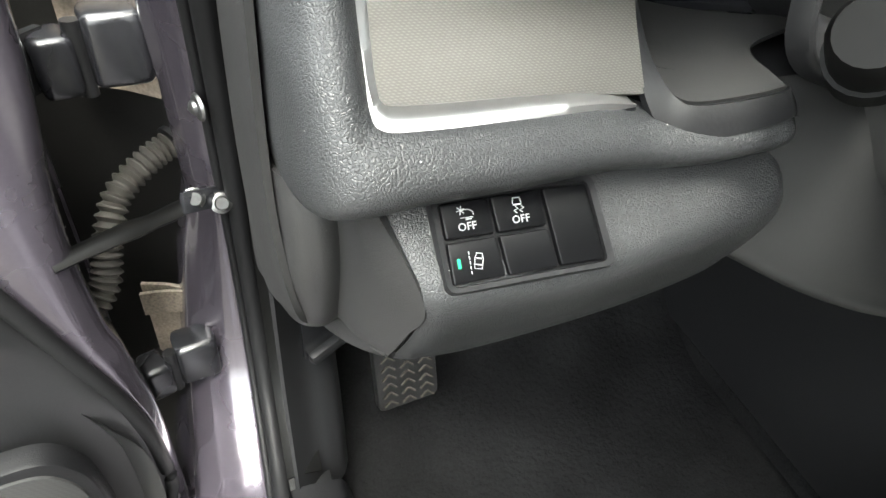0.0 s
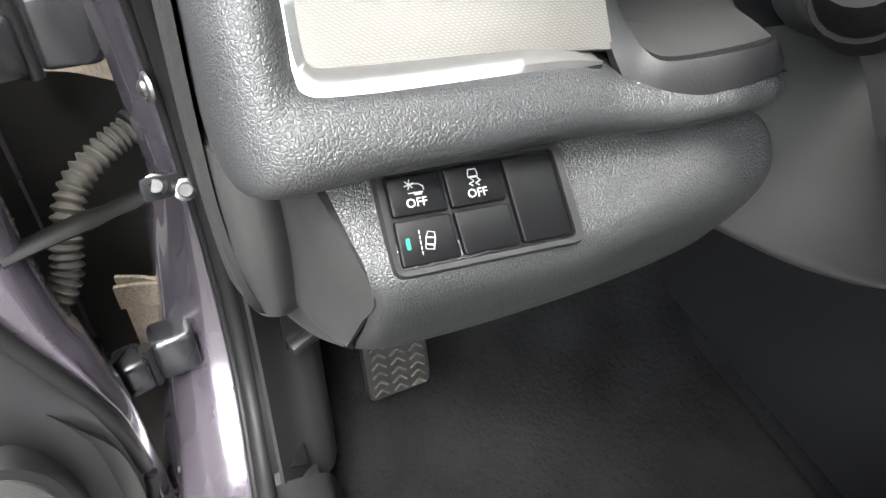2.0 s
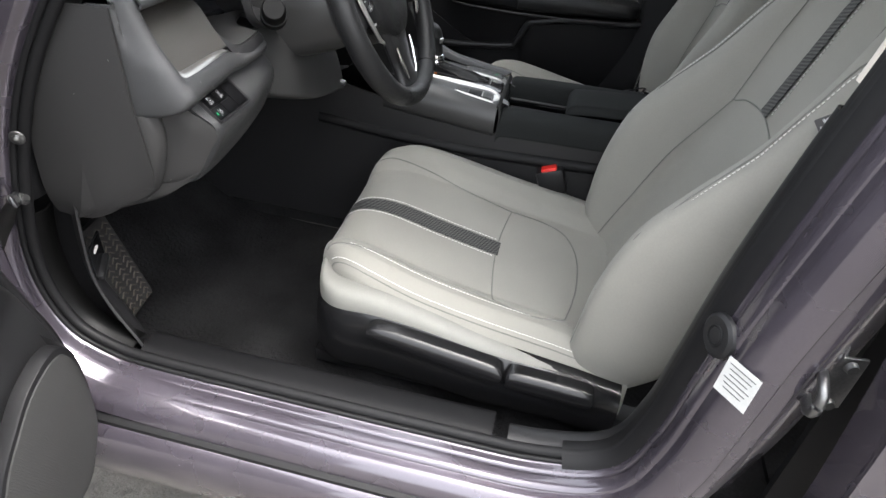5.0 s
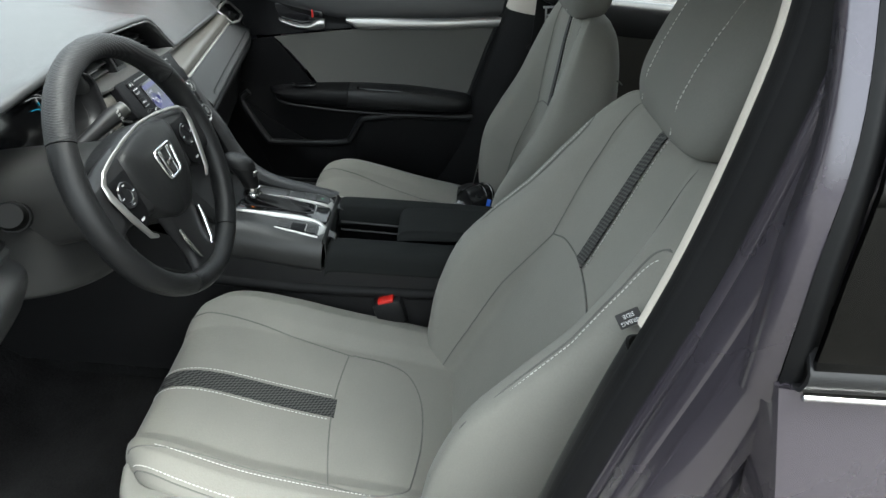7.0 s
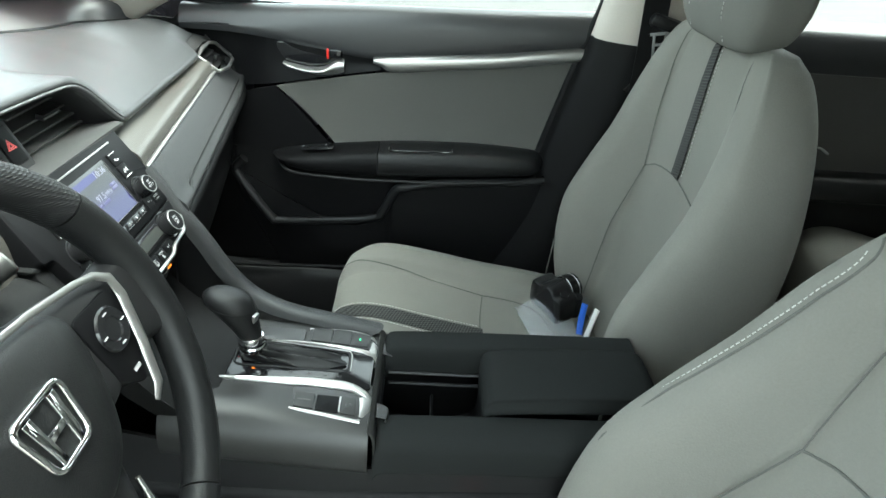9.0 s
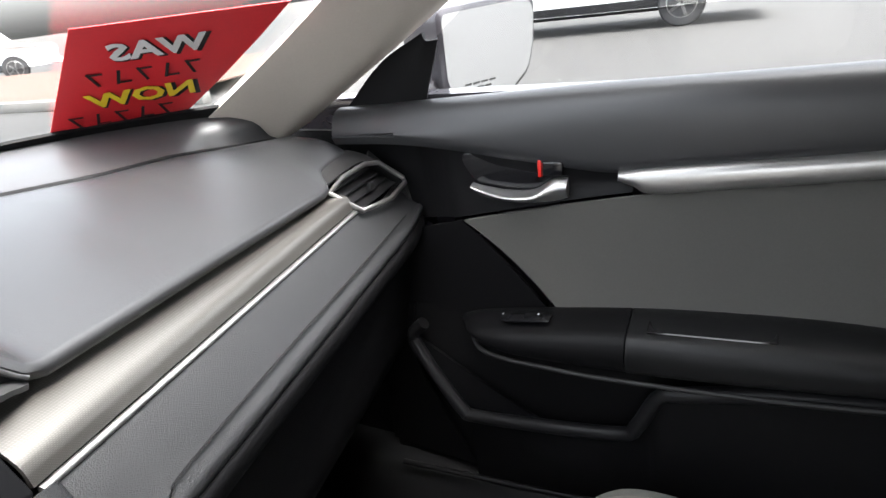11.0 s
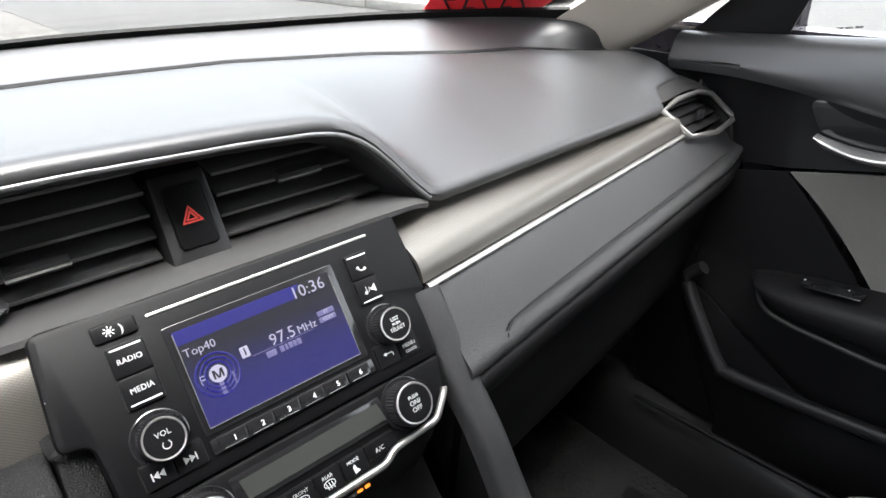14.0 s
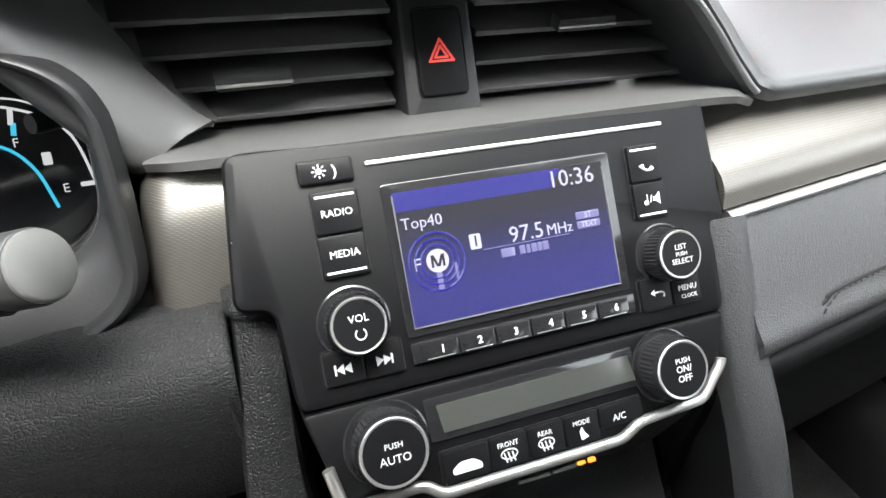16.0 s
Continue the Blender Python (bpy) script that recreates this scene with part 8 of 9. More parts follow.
prism("release_button", rounded([(-0.005, -0.006), (0.005, -0.006), (0.006, 0.006), (-0.005, 0.006)], 0.002), 0.004, frame_of((0.000, 0.0525, 0.756), (0.95, -0.30, 0), (0, -0.25, 1)), SATIN, lever, 0.001)
lathe("chrome_collar", [(0.011, 0.0), (0.0175, 0.002), (0.0185, 0.008), (0.0165, 0.012), (0.0175, 0.015), (0.0160, 0.022), (0.012, 0.024)], pose(0.008, 0.064, 0.702), CHROME, lever, 28)
lathe("collar_band", [(0.012, 0.0), (0.0172, 0.001), (0.0172, 0.006), (0.012, 0.007)], pose(0.008, 0.064, 0.708), GLOSS, lever, 28)
bt = []
for z, fx, fy in ((0.680, 1.0, 1.0), (0.688, 0.90, 0.86), (0.694, 0.70, 0.62), (0.699, 0.52, 0.40), (0.705, 0.42, 0.28)):
    k = (z - 0.680) / 0.025
    bt.append([(0.014 - 0.006 * k + 0.022 * fx * (1 + 0.13 * math.sin(5 * q + 9 * k)) * math.cos(q), 0.012 + 0.052 * k + 0.070 * fy * (1 + 0.08 * math.cos(7 * q + 5 * k)) * math.sin(q), z + 0.004 * math.sin(6 * q + 4 * k) * (k > 0.1)) for q in np.linspace(0, 2 * math.pi, 24, endpoint=False)])
loft("leather_gaiter", bt, LEATHER, lever, 22, 72, "crumpled black leather gaiter")


# ---- seats ----
CY = [(-0.43, 0.452), (-0.36, 0.466), (-0.27, 0.482), (-0.171, 0.497), (-0.06, 0.520), (0.03, 0.541), (0.085, 0.543), (0.122, 0.528), (0.140, 0.497), (0.138, 0.462), (0.115, 0.435)]
CYD = cr(CY, 80)
SX = -0.367
CS = [(-1.0, -0.070), (-0.995, -0.040), (-0.965, -0.008), (-0.90, 0.010), (-0.78, 0.020), (-0.64, 0.014), (-0.54, 0.001), (-0.25, 0.001), (0.0, 0.0), (0.25, 0.001), (0.54, 0.003), (0.64, 0.020), (0.78, 0.030), (0.90, 0.020), (0.965, 0.000), (0.995, -0.04), (1.0, -0.085)]


def cush(f, q):
    """Point on the cushion: f across (-1 to 1), q along from the rear (0) to the nose (1)."""
    i = q * 79
    k = min(int(i), 78)
    y, z = CYD[k] + (CYD[k + 1] - CYD[k]) * (i - k)
    half = 0.258 - 0.052 * max(0, (y + 0.1) / 0.24) ** 2
    dz = float(np.interp(f, [a for a, _ in CS], [b for _, b in CS]))
    fade = 1 - max(0, (q - 0.72) / 0.28)
    s = f * half if f > -0.6 else (-0.6 + (f + 0.6) * 0.80) * half
    nose = 0.042 * max(0, (abs(f) - 0.55) / 0.45) ** 2 * (q > 0.5) * min(1, (q - 0.5) * 4)
    return Vector((SX + s, y - nose, z + (dz if dz < 0 else dz * (0.35 + 0.65 * fade)) + 0.045 * s * fade))


BZ = [(-0.370, 0.44), (-0.400, 0.50), (-0.437, 0.58), (-0.478, 0.68), (-0.510, 0.765), (-0.540, 0.848), (-0.566, 0.93), (-0.588, 1.0), (-0.606, 1.05), (-0.622, 1.072)]
BW = [0.225, 0.243, 0.255, 0.262, 0.262, 0.257, 0.245, 0.220, 0.185, 0.150]
BB = [0.050, 0.078, 0.108, 0.118, 0.094, 0.062, 0.040, 0.022, 0.007, 0.0]
BT = [0.09, 0.10, 0.11, 0.115, 0.115, 0.11, 0.10, 0.09, 0.075, 0.05]
FWD = Vector((0, 0.935, 0.355))
BF = [0, 0.50, 0.60, 0.68, 0.75, 0.86, 0.94, 1.0]


def back(f, t, out=0.0):
    """Point on the front of the backrest: f across, t from the foot (0) to the top (1)."""
    i = np.linspace(0, 1, len(BZ))
    y, z = np.interp(t, i, [a for a, _ in BZ]), np.interp(t, i, [b for _, b in BZ])
    w, b = np.interp(t, i, BW), np.interp(t, i, BB)
    d = np.interp(abs(f), BF, [0, 0.002, 0.28 * b, 0.72 * b, 0.93 * b, b, 0.92 * b, 0.50 * b])
    return Vector((SX + f * w, y, z)) + FWD * (d + out)


def back_loop(k):
    y, z = BZ[k]
    w, b, th = BW[k], BB[k], BT[k]
    prof = [(0.0, 0.0), (0.50, 0.002), (0.60, 0.28 * b), (0.68, 0.72 * b), (0.75, 0.93 * b), (0.86, b), (0.94, 0.92 * b), (1.0, 0.50 * b), (1.01, -0.03), (0.96, -0.75 * th), (0.80, -th), (0.4, -th * 1.05)]
    pts = prof + [(0.0, -th * 1.05)] + [(-a, c) for a, c in prof[:0:-1]]
    return [tuple(Vector((SX + a * w, y, z)) + FWD * c) for a, c in pts]


def resample_loop(lp, per=4):
    c = cr([lp[-1]] + list(lp) + [lp[0], lp[1]], (len(lp) + 2) * per + 1)
    return c[per:per + len(lp) * per]


def seat():
    st = empty("front_seat", "grey cloth driver seat with dark checked stripe", "car seat", "front seats", at=(SX, -0.2, 0.30))
    g = np.array([[cush(f, q) for q in np.linspace(0, 1, 46)] for f in np.unique(np.r_[np.linspace(-1, 1, 60), [a for a, _ in CS]])])
    part("cushion", shell_bm(g, 0.03), FABRIC, st, "light grey cloth cushion", 60)
    loops = [resample_loop(back_loop(k)) for k in range(len(BZ))]
    r = np.array(loops)
    gg = np.stack([cr(r[:, j], 50) for j in range(r.shape[1])], axis=1)
    bm = bmesh.new()
    v = [[bm.verts.new(p) for p in row] for row in gg]
    n = len(v[0])
    for i in range(len(v) - 1):
        for j in range(n):
            bm.faces.new((v[i][j], v[i][(j + 1) % n], v[i + 1][(j + 1) % n], v[i + 1][j]))
    bm.faces.new(v[0][::-1])
    bm.faces.new(v[-1])
    bmesh.ops.recalc_face_normals(bm, faces=bm.faces)
    part("backrest", bm, FABRIC, st, "light grey cloth backrest", 60)
    # checked stripes
    up = Vector((0, 0, 1))
    sg = np.array([[cush(f, q) + Vector((0, 0.0008 * (q > 0.7), 0.0016)) for q in np.linspace(0.30, 0.93, 40)] for f in np.linspace(-0.105, 0.05, 6)])
    part("cushion_stripe", shell_bm(sg, 0.0025), STRIP, st, "dark checked stripe", 60)
    sb = np.array([[back(f, t, 0.0022) for t in np.linspace(0.548, 0.985, 30)] for f in (-0.065, -0.005, 0.055)])
    part("backrest_stripe", shell_bm(sb, 0.0025), STRIP, st, "dark checked stripe", 60)

    def seam(path, r=0.0012):
        part("seam", tube_bm(path, r, 6), SEAM, st)

    # seams of the cushion
    for fs in ((-0.67, -0.66, -0.74, -0.86), (0.48, 0.57, 0.64, 0.70)):
        seam([cush(np.interp(q, [0.29, 0.45, 0.62, 0.9], fs), q) + up * 0.0004 for q in np.linspace(0.285, 0.74, 40)])
    seam([cush(f, 0.285 + 0.02 * math.cos(f * 2.2)) + up * 0.0004 for f in np.linspace(-0.67, 0.488, 30)])
    arc = [(-0.67, 0.285), (-0.70, 0.215), (-0.60, 0.165), (-0.463, 0.15), (-0.162, 0.138), (0.175, 0.144), (0.40, 0.175), (0.475, 0.225), (0.488, 0.288)]
    ac = cr([(a, b, 0) for a, b in arc], 50)
    seam([cush(a, b) + up * 0.0004 for a, b, _ in ac], 0.0014)
    tuck = [cush(f, 0.995) + Vector((0, 0.002, 0.006)) for f in np.linspace(-0.95, 0.95, 40)]
    seam(tuck)
    for f, q0, q1 in ((-0.70, 0.22, 0.60), (-0.90, 0.08, 0.72)):
        part("stitching", stitches_bm(np.array([cush(f, q) + Vector((-0.0006, 0, 0.0010)) for q in np.linspace(q0, q1, 60)])), THREAD, st)
    seam([cush(-0.925, q) + up * 0.0004 for q in np.linspace(0.06, 0.74, 50)])
    for f in (0.93,):
        part("stitching", stitches_bm(np.array([cush(f, q) + up * 0.0008 for q in np.linspace(0.03, 0.97, 60)])), THREAD, st)
    for f, g0 in ((-0.13, -0.085), (0.075, 0.075)):
        part("stitching", stitches_bm(np.array([cush(f, q) + up * 0.0012 for q in np.linspace(0.31, 0.92, 60)])), THREAD, st)
        part("stitching", stitches_bm(np.array([back(g0, t, 0.0012) for t in np.linspace(0.56, 0.98, 50)])), THREAD, st)
    # seams of the backrest
    for s in (-1, 1):
        vs = cr([(0.62 * s, 0.06, 0), (0.60 * s, 0.20, 0), (0.58 * s, 0.34, 0), (0.52 * s, 0.505, 0)], 50)
        seam([back(a, b, 0.0004) for a, b, _ in vs])
        vu = cr([(0.52 * s, 0.505, 0), (0.56 * s, 0.62, 0), (0.62 * s, 0.78, 0), (0.70 * s, 0.93, 0)], 40)
        seam([back(a, b, 0.0002) for a, b, _ in vu], 0.0010)
        sd = cr([(0.99 * s, 0.765, 0), (0.93 * s, 0.765, 0), (0.86 * s, 0.735, 0), (0.83 * s, 0.66, 0), (0.84 * s, 0.52, 0), (0.87 * s, 0.3, 0), (0.88 * s, 0.02, 0)], 90)
        seam([back(a, b, 0.0006) for a, b, _ in sd], 0.0016)
        part("stitching", stitches_bm(np.array([back(a + 0.030 * s, b - 0.012, 0.0012) for a, b, _ in sd[22:]]), up=(0, 1, 0)), THREAD, st)
        so = cr([(0.985 * s, 0.74, 0), (0.978 * s, 0.60, 0), (0.975 * s, 0.4, 0), (0.975 * s, 0.2, 0), (0.97 * s, 0.04, 0)], 70)
        part("piping", tube_bm([back(a, b, 0.0006) for a, b, _ in so], 0.0019, 6), PIPING, st)
        part("stitching", stitches_bm(np.array([back(a - 0.022 * s, b, 0.0012) for a, b, _ in so]), up=(0, 1, 0)), THREAD, st)
    hz = cr([(-0.52, 0.505, 0), (-0.38, 0.53, 0), (0, 0.545, 0), (0.34, 0.53, 0), (0.52, 0.505, 0)], 40)
    seam([back(a, b, 0.0004) for a, b, _ in hz], 0.0014)
    # head restraint
    hl = []
    for z, w, d0, d1 in ((1.066, 0.100, -0.02, 0.030), (1.076, 0.126, -0.035, 0.046), (1.12, 0.146, -0.045, 0.060), (1.20, 0.146, -0.045, 0.058), (1.25, 0.136, -0.038, 0.048), (1.275, 0.112, -0.020, 0.025)):
        yc = -0.634 - (z - 1.08) * 0.25
        hl.append([(SX - w, yc, z), (SX - w * 0.92, yc + d1 * 0.75, z), (SX - w * 0.5, yc + d1, z), (SX, yc + d1, z), (SX + w * 0.5, yc + d1, z), (SX + w * 0.92, yc + d1 * 0.75, z), (SX + w, yc, z), (SX + w * 0.9, yc + d0 * 0.8, z), (SX, yc + d0, z), (SX - w * 0.9, yc + d0 * 0.8, z)])
    hr = loft("head_restraint", hl, FABRIC_SIDE, st, 26, 48, "grey cloth head restraint")
    for s in (-1, 1):
        part("stitching", stitches_bm(np.array([(SX + s * 0.066, -0.634 - (z - 1.08) * 0.25 + float(np.interp(z, [1.076, 1.12, 1.16, 1.20, 1.25], [0.0475, 0.0615, 0.0625, 0.0595, 0.0495])), z) for z in np.linspace(1.080, 1.248, 40)]), r=0.0008, up=(0, 1, 0)), THREAD, hr)
        tube("head_restraint_post", [(SX + s * 0.06, -0.643, 1.03), (SX + s * 0.06, -0.650, 1.10)], 0.006, CHROME, st, 12)
        lathe("post_guide", [(0.0, 0.006), (0.013, 0.006), (0.015, 0.0)], pose(SX + s * 0.06, -0.642, 1.064), PLASTIC, st, 20)
    # airbag tag sewn into the side seam
    tp, tq = back(-0.955, 0.665, 0.002), back(-0.955, 0.705, 0.002)
    ta = (tq - tp).normalized()
    tn = Vector((-0.75, 0.33, 0.57))
    tm = frame_of((SX - 0.250, -0.527, 0.935), ta, tn.cross(ta)) @ pose(0, 0, 0, 0, 0, -30) @ Matrix.Scale(0.78, 4)
    prism("airbag_tag", rounded([(-0.017, -0.011), (0.017, -0.011), (0.017, 0.011), (-0.017, 0.011)], 0.002, 2), 0.0012, tm, INK, st, 0, "black sewn tag with white letters")
    lettering("tag_word", "SIDE", 0.0085, tm @ pose(0.001, 0.0045, 0.0010, 0, 0, 180), WHITE, st)
    lettering("tag_word", "AIRBAG", 0.0085, tm @ pose(0.001, -0.0045, 0.0010, 0, 0, 180), WHITE, st)
    # base: side cover, lever, rails
    sink = lambda y: float(np.interp(y, [-0.30, -0.10, 0.05, 0.122], [0.0, 0.012, 0.028, 0.032]))
    for s in (-1, 1):
        e = 0.236 if s < 0 else 0.250
        rows, skirt = [], []
        for y, q in ((0.122, 0.66), (0.108, 0.65), (0.085, 0.63), (0.055, 0.58), (0.0, 0.52), (-0.09, 0.42), (-0.17, 0.33), (-0.26, 0.22), (-0.34, 0.13), (-0.42, 0.03)):
            zc = cush(s * 0.97, q).z - 0.004
            e2 = e - float(np.interp(y, [0.05, 0.085, 0.108, 0.122], [0, 0.012, 0.035, 0.075]))
            skirt.append([(SX + s * (e2 - 0.024), y, zc - 0.004), (SX + s * (e2 + 0.000), y, zc + 0.000), (SX + s * (e2 + 0.012), y, zc - 0.006), (SX + s * (e2 + 0.014), y, zc - 0.020 - 0.4 * sink(y)), (SX + s * (e2 + 0.004), y, zc - 0.026 - sink(y))])
            zc -= sink(y)
            rows.append([(SX + s * (e2 - 0.02), y, zc + 0.002), (SX + s * (e2 - 0.004), y, zc + 0.001), (SX + s * (e2 + 0.016), y, zc - 0.010), (SX + s * (e2 + 0.026), y, zc - 0.035), (SX + s * (e2 + 0.027), y, zc - 0.075), (SX + s * (e2 + 0.012), y, max(0.345, zc - 0.125)), (SX + s * (e2 - 0.02), y, 0.335)])
        sheet("cushion_skirt", skirt, FABRIC_SIDE, st, 0.004, 36, 14, "grey cloth skirt of the cushion")
        sheet("side_cover", rows, COVER, st, 0.006, 36, 26, "black plastic seat side cover")
    zl = lambda y: 0.468 + 0.16 * (y + 0.03) if y > -0.22 else 0.4376 + 0.05 * (y + 0.22)

    def lever_of(name, ys, hs, mat, out, label=""):
        rows = []
        for y, h in zip(ys, hs):
            z = zl(y)
            rows.append([(SX - 0.255 - 0.2 * out, y, z + h), (SX - 0.264 - out, y, z + h * 0.8), (SX - 0.268 - out, y, z), (SX - 0.264 - out, y, z - h * 0.8), (SX - 0.255 - 0.2 * out, y, z - h)])
        sheet(name, rows, mat, st, 0.004, 24, 12, label)

    lever_of("height_lever", (0.005, -0.01, -0.05, -0.12, -0.19, -0.215, -0.222), (0.004, 0.013, 0.017, 0.018, 0.019, 0.017, 0.006), COVER, 0.014, "black height lever with grip recess")
    sheet("lever_grip", [[(SX - 0.281, -0.015, zl(-0.015) + 0.010), (SX - 0.2835, -0.06, zl(-0.06) + 0.009), (SX - 0.2825, -0.10, zl(-0.10) - 0.002)], [(SX - 0.284, -0.02, zl(-0.02) + 0.002), (SX - 0.2855, -0.06, zl(-0.06) - 0.002), (SX - 0.284, -0.105, zl(-0.105) - 0.006)]], LIGHTGREY, st, 0.002, 6, 10, "mid grey lever grip edge")
    lever_of("recline_lever", (-0.232, -0.24, -0.28, -0.33, -0.365, -0.372), (0.006, 0.016, 0.018, 0.018, 0.016, 0.005), COVER, 0.014, "black recline lever")
    for s in (-1, 1):
        box("seat_rail", (0.04, 0.62, 0.03), PLASTIC, st, pose(SX + s * 0.19, -0.18, 0.315), 0.004)
    box("seat_pan", (0.44, 0.46, 0.07), PLASTIC, st, pose(SX, -0.16, 0.385), 0.02)
    return st


seat()
SX = 0.357
pseat = seat()
pseat["label"] = "grey cloth passenger seat with dark checked stripe"
MOVE = Matrix.Translation((0, -0.115, -0.024))
TILT_BACK = Matrix.Translation((0, -0.152, -0.028)) @ Matrix.Translation((0, -0.40, 0.47)) @ Matrix.Rotation(radians(-15), 4, "X") @ Matrix.Translation((0, 0.40, -0.47))
for ob in pseat.children_recursive:
    zs = [v.co.z for v in ob.data.vertices]
    upper = ob.name.startswith(("backrest", "head_restraint", "post_guide")) or (min(zs) > 0.47 and max(zs) > 0.62) or ob.name.startswith(("airbag", "tag_word"))
    ob.data.transform(TILT_BACK if upper else MOVE)
    if ob.name.startswith(("airbag", "tag_word")):
        ob.data.transform(Matrix.Translation((2 * SX, 0, 0)) @ Matrix.Diagonal((-1, 1, 1, 1)))
rearseat = empty("rear_seat", "grey cloth rear bench seat", "car seat", at=(0, -1.2, 0.4))
sheet("bench_cushion", [[(x, -1.50, 0.56), (x, -1.30, 0.575), (x, -1.12, 0.60 + 0.01 * (abs(x) > 0.2)), (x, -1.04, 0.58), (x, -1.03, 0.50), (x, -1.05, 0.36)] for x in (-0.66, -0.5, -0.25, 0, 0.25, 0.5, 0.66)], FABRIC, rearseat, 0.03, 30, 24, "grey cloth rear cushion")
sheet("bench_back", [[(x, -1.38, 0.55), (x, -1.45, 0.75), (x, -1.55, 1.0), (x, -1.62, 1.02)] for x in (-0.66, -0.3, 0, 0.3, 0.66)], FABRIC, rearseat, 0.03, 20, 16, "grey cloth rear backrest")

# seat belts and buckles
for bx, by in ((-0.128, -0.235), (0.128, -0.30)):
    bk = empty("belt_buckle", "black belt buckle with red release button", "belt buckle", "belt buckles", at=(bx, by - 0.03, 0.45))
    m = frame_of((bx, by - 0.010, 0.535), (1, 0, 0), (0, 0.35, 0.94))
    box("buckle_body", (0.030, 0.055, 0.060), PLASTIC, bk, m @ pose(0, 0, 0), 0.006)
    box("release_button", (0.024, 0.012, 0.034), RED, bk, m @ pose(0, 0.027, 0.0), 0.003)
    tube("buckle_stalk", [(bx, by - 0.03, 0.52), (bx, by - 0.06, 0.45), (bx, by - 0.08, 0.36)], 0.012, PLASTIC, bk, 8, res=8)
belt = empty("seat_belt", "black seat belt with bare steel tongue on the pillar", "seat belt", at=(0.63, -0.58, 0.9))
sheet("webbing", [[(0.600, -0.545, 1.10), (0.596, -0.55, 0.95), (0.60, -0.55, 0.7), (0.61, -0.54, 0.42)], [(0.604, -0.595, 1.10), (0.600, -0.60, 0.95), (0.604, -0.60, 0.7), (0.614, -0.59, 0.42)]], RUBBER, belt, 0.002, 4, 16)
box("anchor_cover", (0.03, 0.078, 0.026), PLASTIC, belt, pose(0.596, -0.600, 1.048, 14), 0.010)
TG = frame_of((0.590, -0.590, 1.008), (0, -1, 0.15), (0, 0.15, 1))
for u, v, w, h in ((-0.012, 0, 0.005, 0.050), (0.012, 0, 0.005, 0.050), (0, -0.024, 0.029, 0.006), (0, 0.004, 0.024, 0.005), (0, 0.024, 0.040, 0.006)):
    box("steel_tongue", (w, h, 0.003), BRIGHT, belt, TG @ pose(u, v, 0), 0.001)

# ---- things on the passenger seat ----
pc = empty("photo_camera", "small black bridge camera lying on the seat", "camera", at=(0.43, -0.42, 0.47))
CM = frame_of((0.435, -0.435, 0.520), (0.85, 0.5, 0.1), (-0.1, 0.05, 1)) @ Matrix.Scale(0.85, 4)
loft("camera_body", [[tuple(CM @ Vector((x * w, y * h, z))) for x, y in ((-1, -1), (-0.4, -1), (0.6, -1), (1, -0.9), (1, 0.7), (0.5, 0.85), (0.2, 1.15), (-0.3, 1.15), (-0.55, 0.85), (-1, 0.7))] for w, h, z in ((0.050, 0.034, -0.03), (0.054, 0.037, -0.022), (0.055, 0.037, 0.02), (0.052, 0.035, 0.028))], PLASTIC, pc, 10, 40)
lathe("lens_barrel", [(0.034, 0.0), (0.034, 0.03), (0.031, 0.032), (0.031, 0.048), (0.028, 0.050), (0.024, 0.044), (0.0, 0.040)], CM @ pose(0.010, 0.0, 0.026), GLOSS, pc, 32)
for r, z in ((0.0325, 0.014), (0.030, 0.040)):
    lathe("lens_ring", [(r + 0.002, 0.0), (r + 0.0028, 0.001), (r + 0.002, 0.002)], CM @ pose(0.010, 0, 0.026 + z), SATIN, pc, 32)
lathe("mode_dial", [(0.0, 0.008), (0.010, 0.008), (0.011, 0.0)], CM @ pose(-0.035, 0.030, 0.0, -90, 0, 0), PLASTIC, pc, 20)
loft("grip", [[tuple(CM @ Vector((-0.048 + 0.014 * math.cos(a), y, 0.030 + 0.014 * math.sin(a)))) for a in np.linspace(0, 2 * math.pi, 8, endpoint=False)] for y in (-0.032, 0.0, 0.026)], RUBBER, pc, 8, 16)
strapp = cr([(0.40, -0.39, 0.545), (0.39, -0.41, 0.575), (0.42, -0.45, 0.58), (0.46, -0.46, 0.56), (0.48, -0.44, 0.53)], 30)
tube("neck_strap", strapp, 0.004, RUBBER, pc, 8, flat=0.3)
bag = empty("plastic_bag", "clear zip plastic bag with blue seal", "plastic bag", at=(0.38, -0.42, 0.49))
bgr = []
for u in np.linspace(0, 1, 9):
    bgr.append([(0.300 + 0.13 * u + 0.02 * v, -0.385 - 0.10 * v + 0.03 * u, 0.492 + 0.016 * math.sin(math.pi * v) * (0.6 + 0.4 * math.sin(9 * u)) + 0.004 * math.sin(23 * u + 9 * v)) for v in np.linspace(0, 1, 8)])
sheet("bag_film", bgr, FILM, bag, 0.0006, 40, 26, "clear crinkled film")
tube("blue_seal", [(0.31, -0.465, 0.520), (0.325, -0.468, 0.545), (0.335, -0.472, 0.575)], 0.006, BLUE, bag, 8, flat=0.4, res=12)
box("white_card", (0.012, 0.004, 0.07), WHITE, bag, pose(0.305, -0.482, 0.545, 18, 8, 20), 0.001)

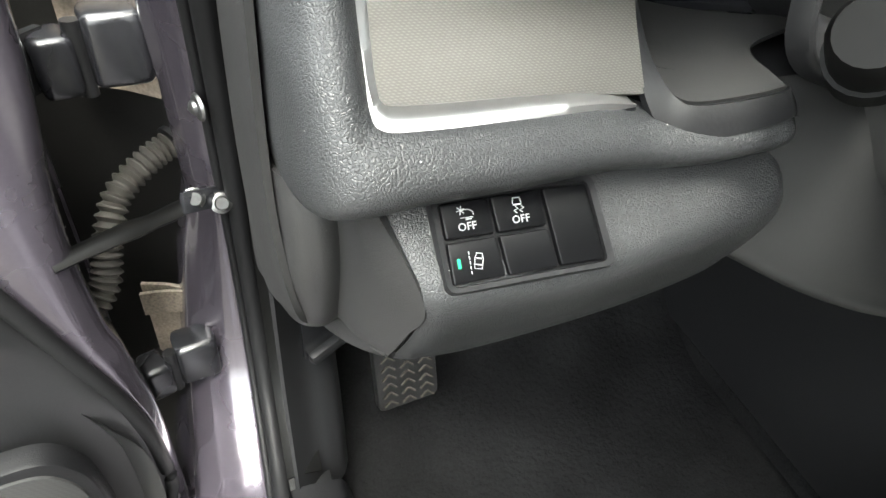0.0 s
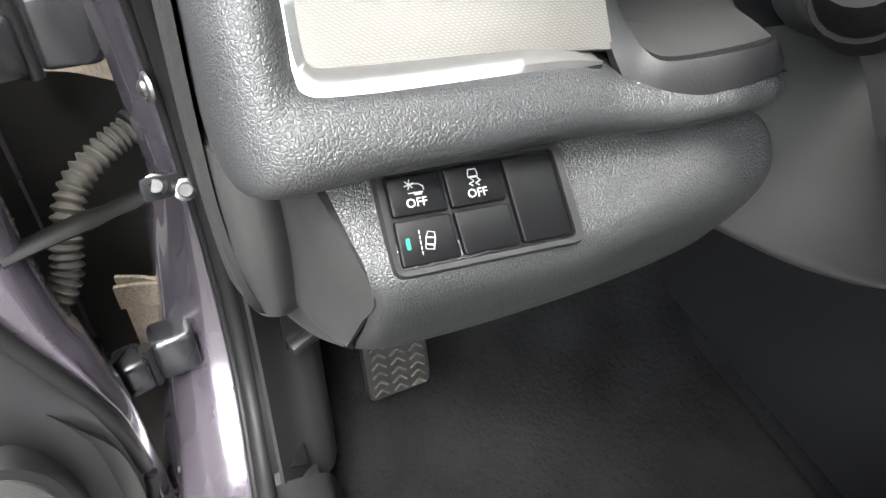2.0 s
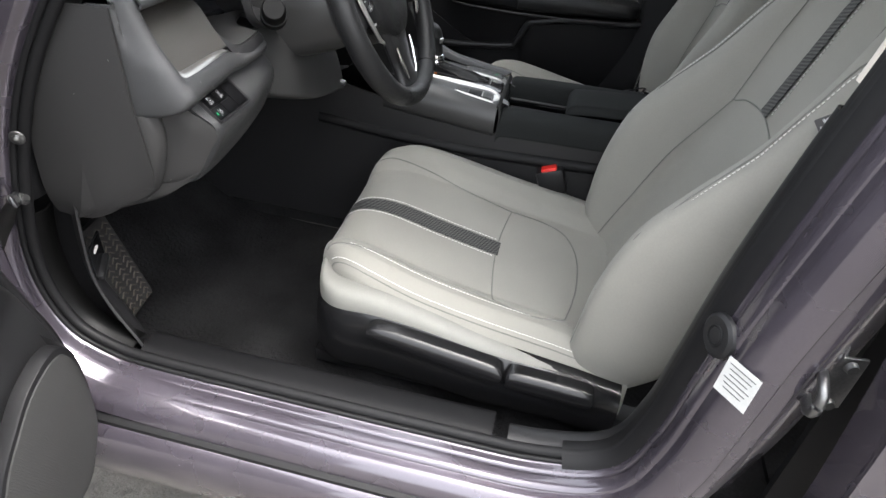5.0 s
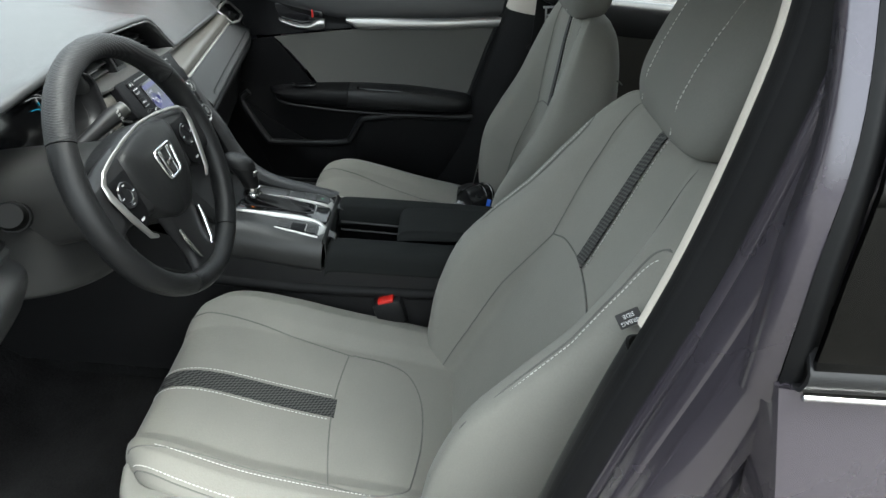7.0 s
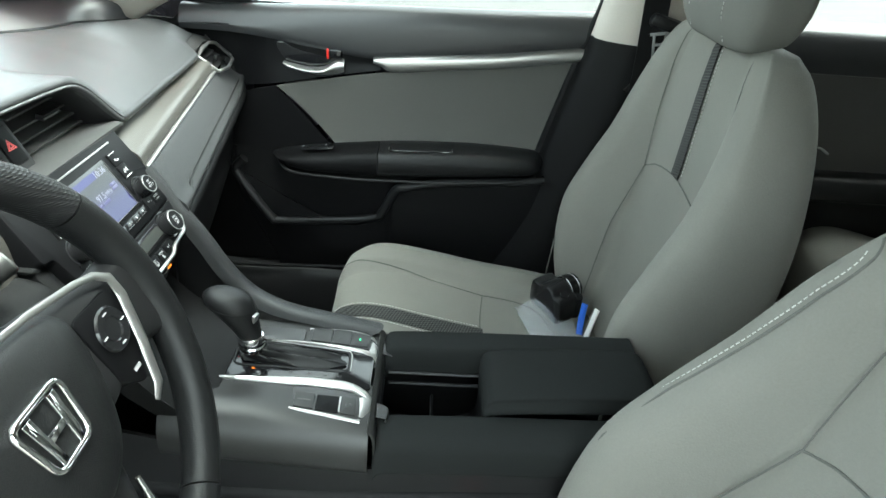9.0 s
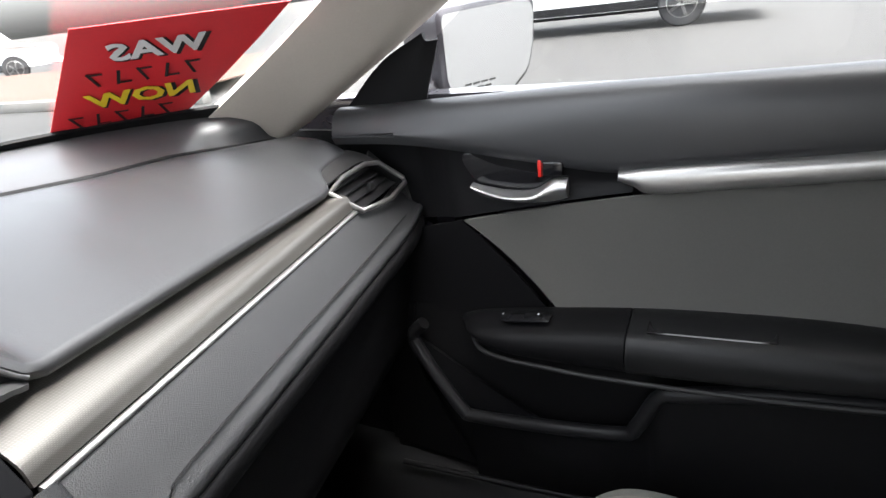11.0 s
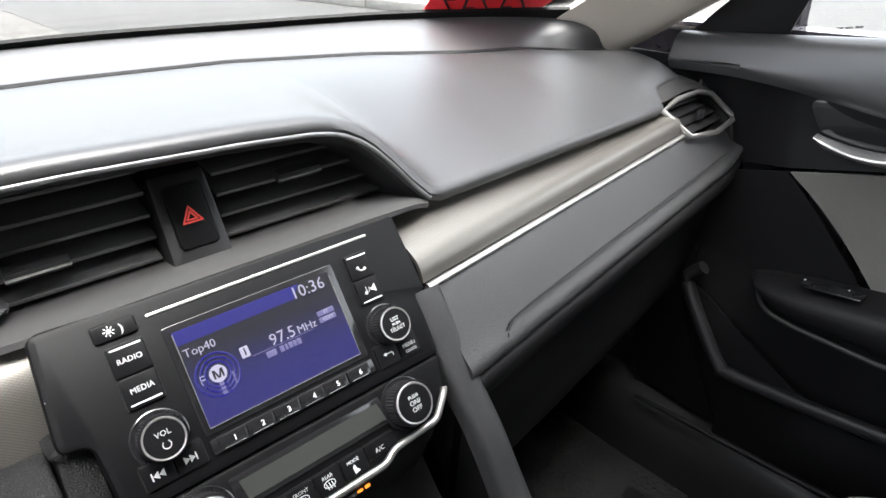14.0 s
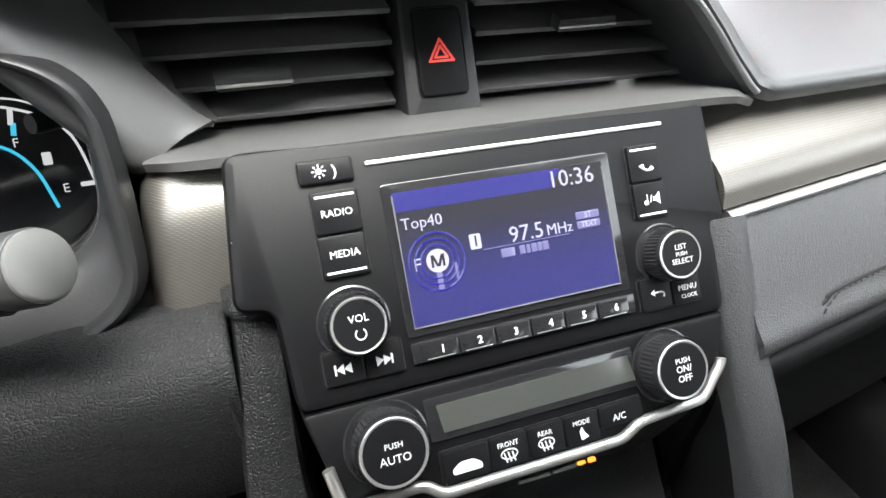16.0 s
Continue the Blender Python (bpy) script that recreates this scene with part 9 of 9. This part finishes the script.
# ---- red sale sign inside the windscreen ----
sign = empty("sale_sign", "red sale sign with yellow words in the windscreen", "sign", at=(0.5, 0.5, 1.05))
SR, SU = Vector((0.72, -0.69, 0)).normalized(), Vector((-0.08, -0.89, 0.44)).normalized()
SGF = frame_of((0.465, 0.627, 1.040), SR, SU)
SGP = [(0.0, 0.0), (0.138, 0.001), (0.168, 0.004), (0.213, 0.072), (0.262, 0.152), (0.30, 0.22), (0.085, 0.22)]
prism("sign_sheet", SGP, 0.001, SGF, SIGN_RED, sign, 0)
for body, u, v, size, mt in (("NOW", 0.123, 0.068, 0.046, YELLOW), ("WAS", 0.157, 0.168, 0.046, WHITE)):
    lettering("lettering", body, size * 1.04, SGF @ pose(u + 0.003, v - 0.003, 0.0010) @ Matrix.Diagonal((-1, 1, 1, 1)), INK, sign, bold=0.002)
    lettering("lettering", body, size, SGF @ pose(u, v, 0.0016) @ Matrix.Diagonal((-1, 1, 1, 1)), mt, sign, bold=0.0015)
for v, u0 in ((0.022, 0.095), (0.118, 0.140)):
    for k in range(5):
        box("price_bar", (0.0035, 0.030, 0.0005), INK, sign, SGF @ pose(u0 - 0.06 + k * 0.026, v, 0.0014, 0, 0, 12 * (-1) ** k), 0)
        box("price_bar", (0.014, 0.003, 0.0005), INK, sign, SGF @ pose(u0 - 0.055 + k * 0.026, v + 0.012 * (-1) ** k, 0.0014), 0)

# ---- outside: kerb bed and parked cars ----
tagged(sheet("planting_bed", [[(6.6, y, 0.02), (6.7, y, 0.16), (9.0, y, 0.18), (11.5, y, 0.16), (11.6, y, 0.02)] for y in (7.0, 12.0, 20.0, 30.0)], MULCH, None, 0.02, 20, 14), "planting bed of reddish gravel behind a kerb", "planting bed", "", "structure")
for k in range(8):
    tagged(box("kerb_stone", (0.18, 2.9, 0.17), CONCRETE, None, pose(6.5, 8.0 + 2.93 * k, 0.085), 0.03), "pale concrete kerb stone along the bed", "kerb", "kerb stones")


def parked_car(name, label, length, height, paint, wheel_r):
    pv = empty(name, label, "car", "parked cars")
    L, H = length, height
    side = [(-L / 2, 0.45), (-L / 2 + 0.05, 0.85), (-L * 0.28, 1.0), (-L * 0.14, H - 0.05), (L * 0.05, H), (L * 0.36, H - 0.05), (L * 0.47, 1.0), (L / 2, 0.9), (L / 2, 0.4), (-L / 2, 0.35)]
    rows = []
    for x, f in ((-0.9, 0.985), (-0.92, 1.0), (0.92, 1.0), (0.9, 0.985)):
        rows.append([(x, y * f, 0.25 + (z - 0.25) * f) for y, z in side])
    loft("body", rows, paint, pv, 6, 60)
    sheet("side_windows", [[(-0.925, -L * 0.22, 1.05), (-0.925, -L * 0.12, H - 0.16)], [(-0.925, L * 0.05, 1.05), (-0.925, L * 0.05, H - 0.1)], [(-0.925, L * 0.40, 1.05), (-0.925, L * 0.34, H - 0.15)]], GLOSS, pv, 0.01, 10, 4)
    box("sill_cladding", (0.03, L * 0.6, 0.2), RUBBER, pv, pose(-0.925, 0, 0.38), 0.02)
    for y in (-L * 0.31, L * 0.29):
        wm = frame_of((-0.93, y, wheel_r), (0, 1, 0), (0, 0, 1)) @ pose(0, 0, 0, 0, 180, 0)
        wh = lathe("wheel", [(wheel_r * 0.62, 0.05), (wheel_r * 0.70, 0.06), (wheel_r * 0.95, 0.05), (wheel_r, 0.0), (wheel_r, -0.16), (0.0, -0.16)], wm, TYRE, pv, 32)
        for k in range(5):
            a = k * 2 * math.pi / 5
            box("rim_spoke", (wheel_r * 0.60, wheel_r * 0.2, 0.03), SATIN, wh, wm @ pose(wheel_r * 0.32 * math.cos(a), wheel_r * 0.32 * math.sin(a), 0.035, 0, 0, math.degrees(a)), 0.01)
        lathe("rim_ring", [(wheel_r * 0.56, 0.03), (wheel_r * 0.62, 0.06), (wheel_r * 0.66, 0.05), (wheel_r * 0.66, 0.0)], wm, SATIN, wh, 32)
    return pv


suv = parked_car("parked_suv", "white sport utility car parked beyond the bed", 4.6, 1.7, CARWHITE, 0.34)
suv.matrix_world = pose(11.2, 20.4, 0, 0, 0, 46)
pick = parked_car("parked_pickup", "pale pickup truck parked across the lot", 5.4, 1.85, CARWHITE, 0.38)
pick.matrix_world = pose(12.4, 2.6, 0, 0, 0, 5)

# heel pad on the passenger carpet
pad_thing = empty("heel_pad", "black rubber heel pad on the passenger carpet", "floor mat", at=(0.555, 0.18, 0.285))
prism("pad", rounded([(0.503, 0.257), (0.521, 0.076), (0.604, 0.101), (0.592, 0.281)], 0.015), 0.012, pose(0, 0, 0.2925), CONSOLE, pad_thing, 0.0015)
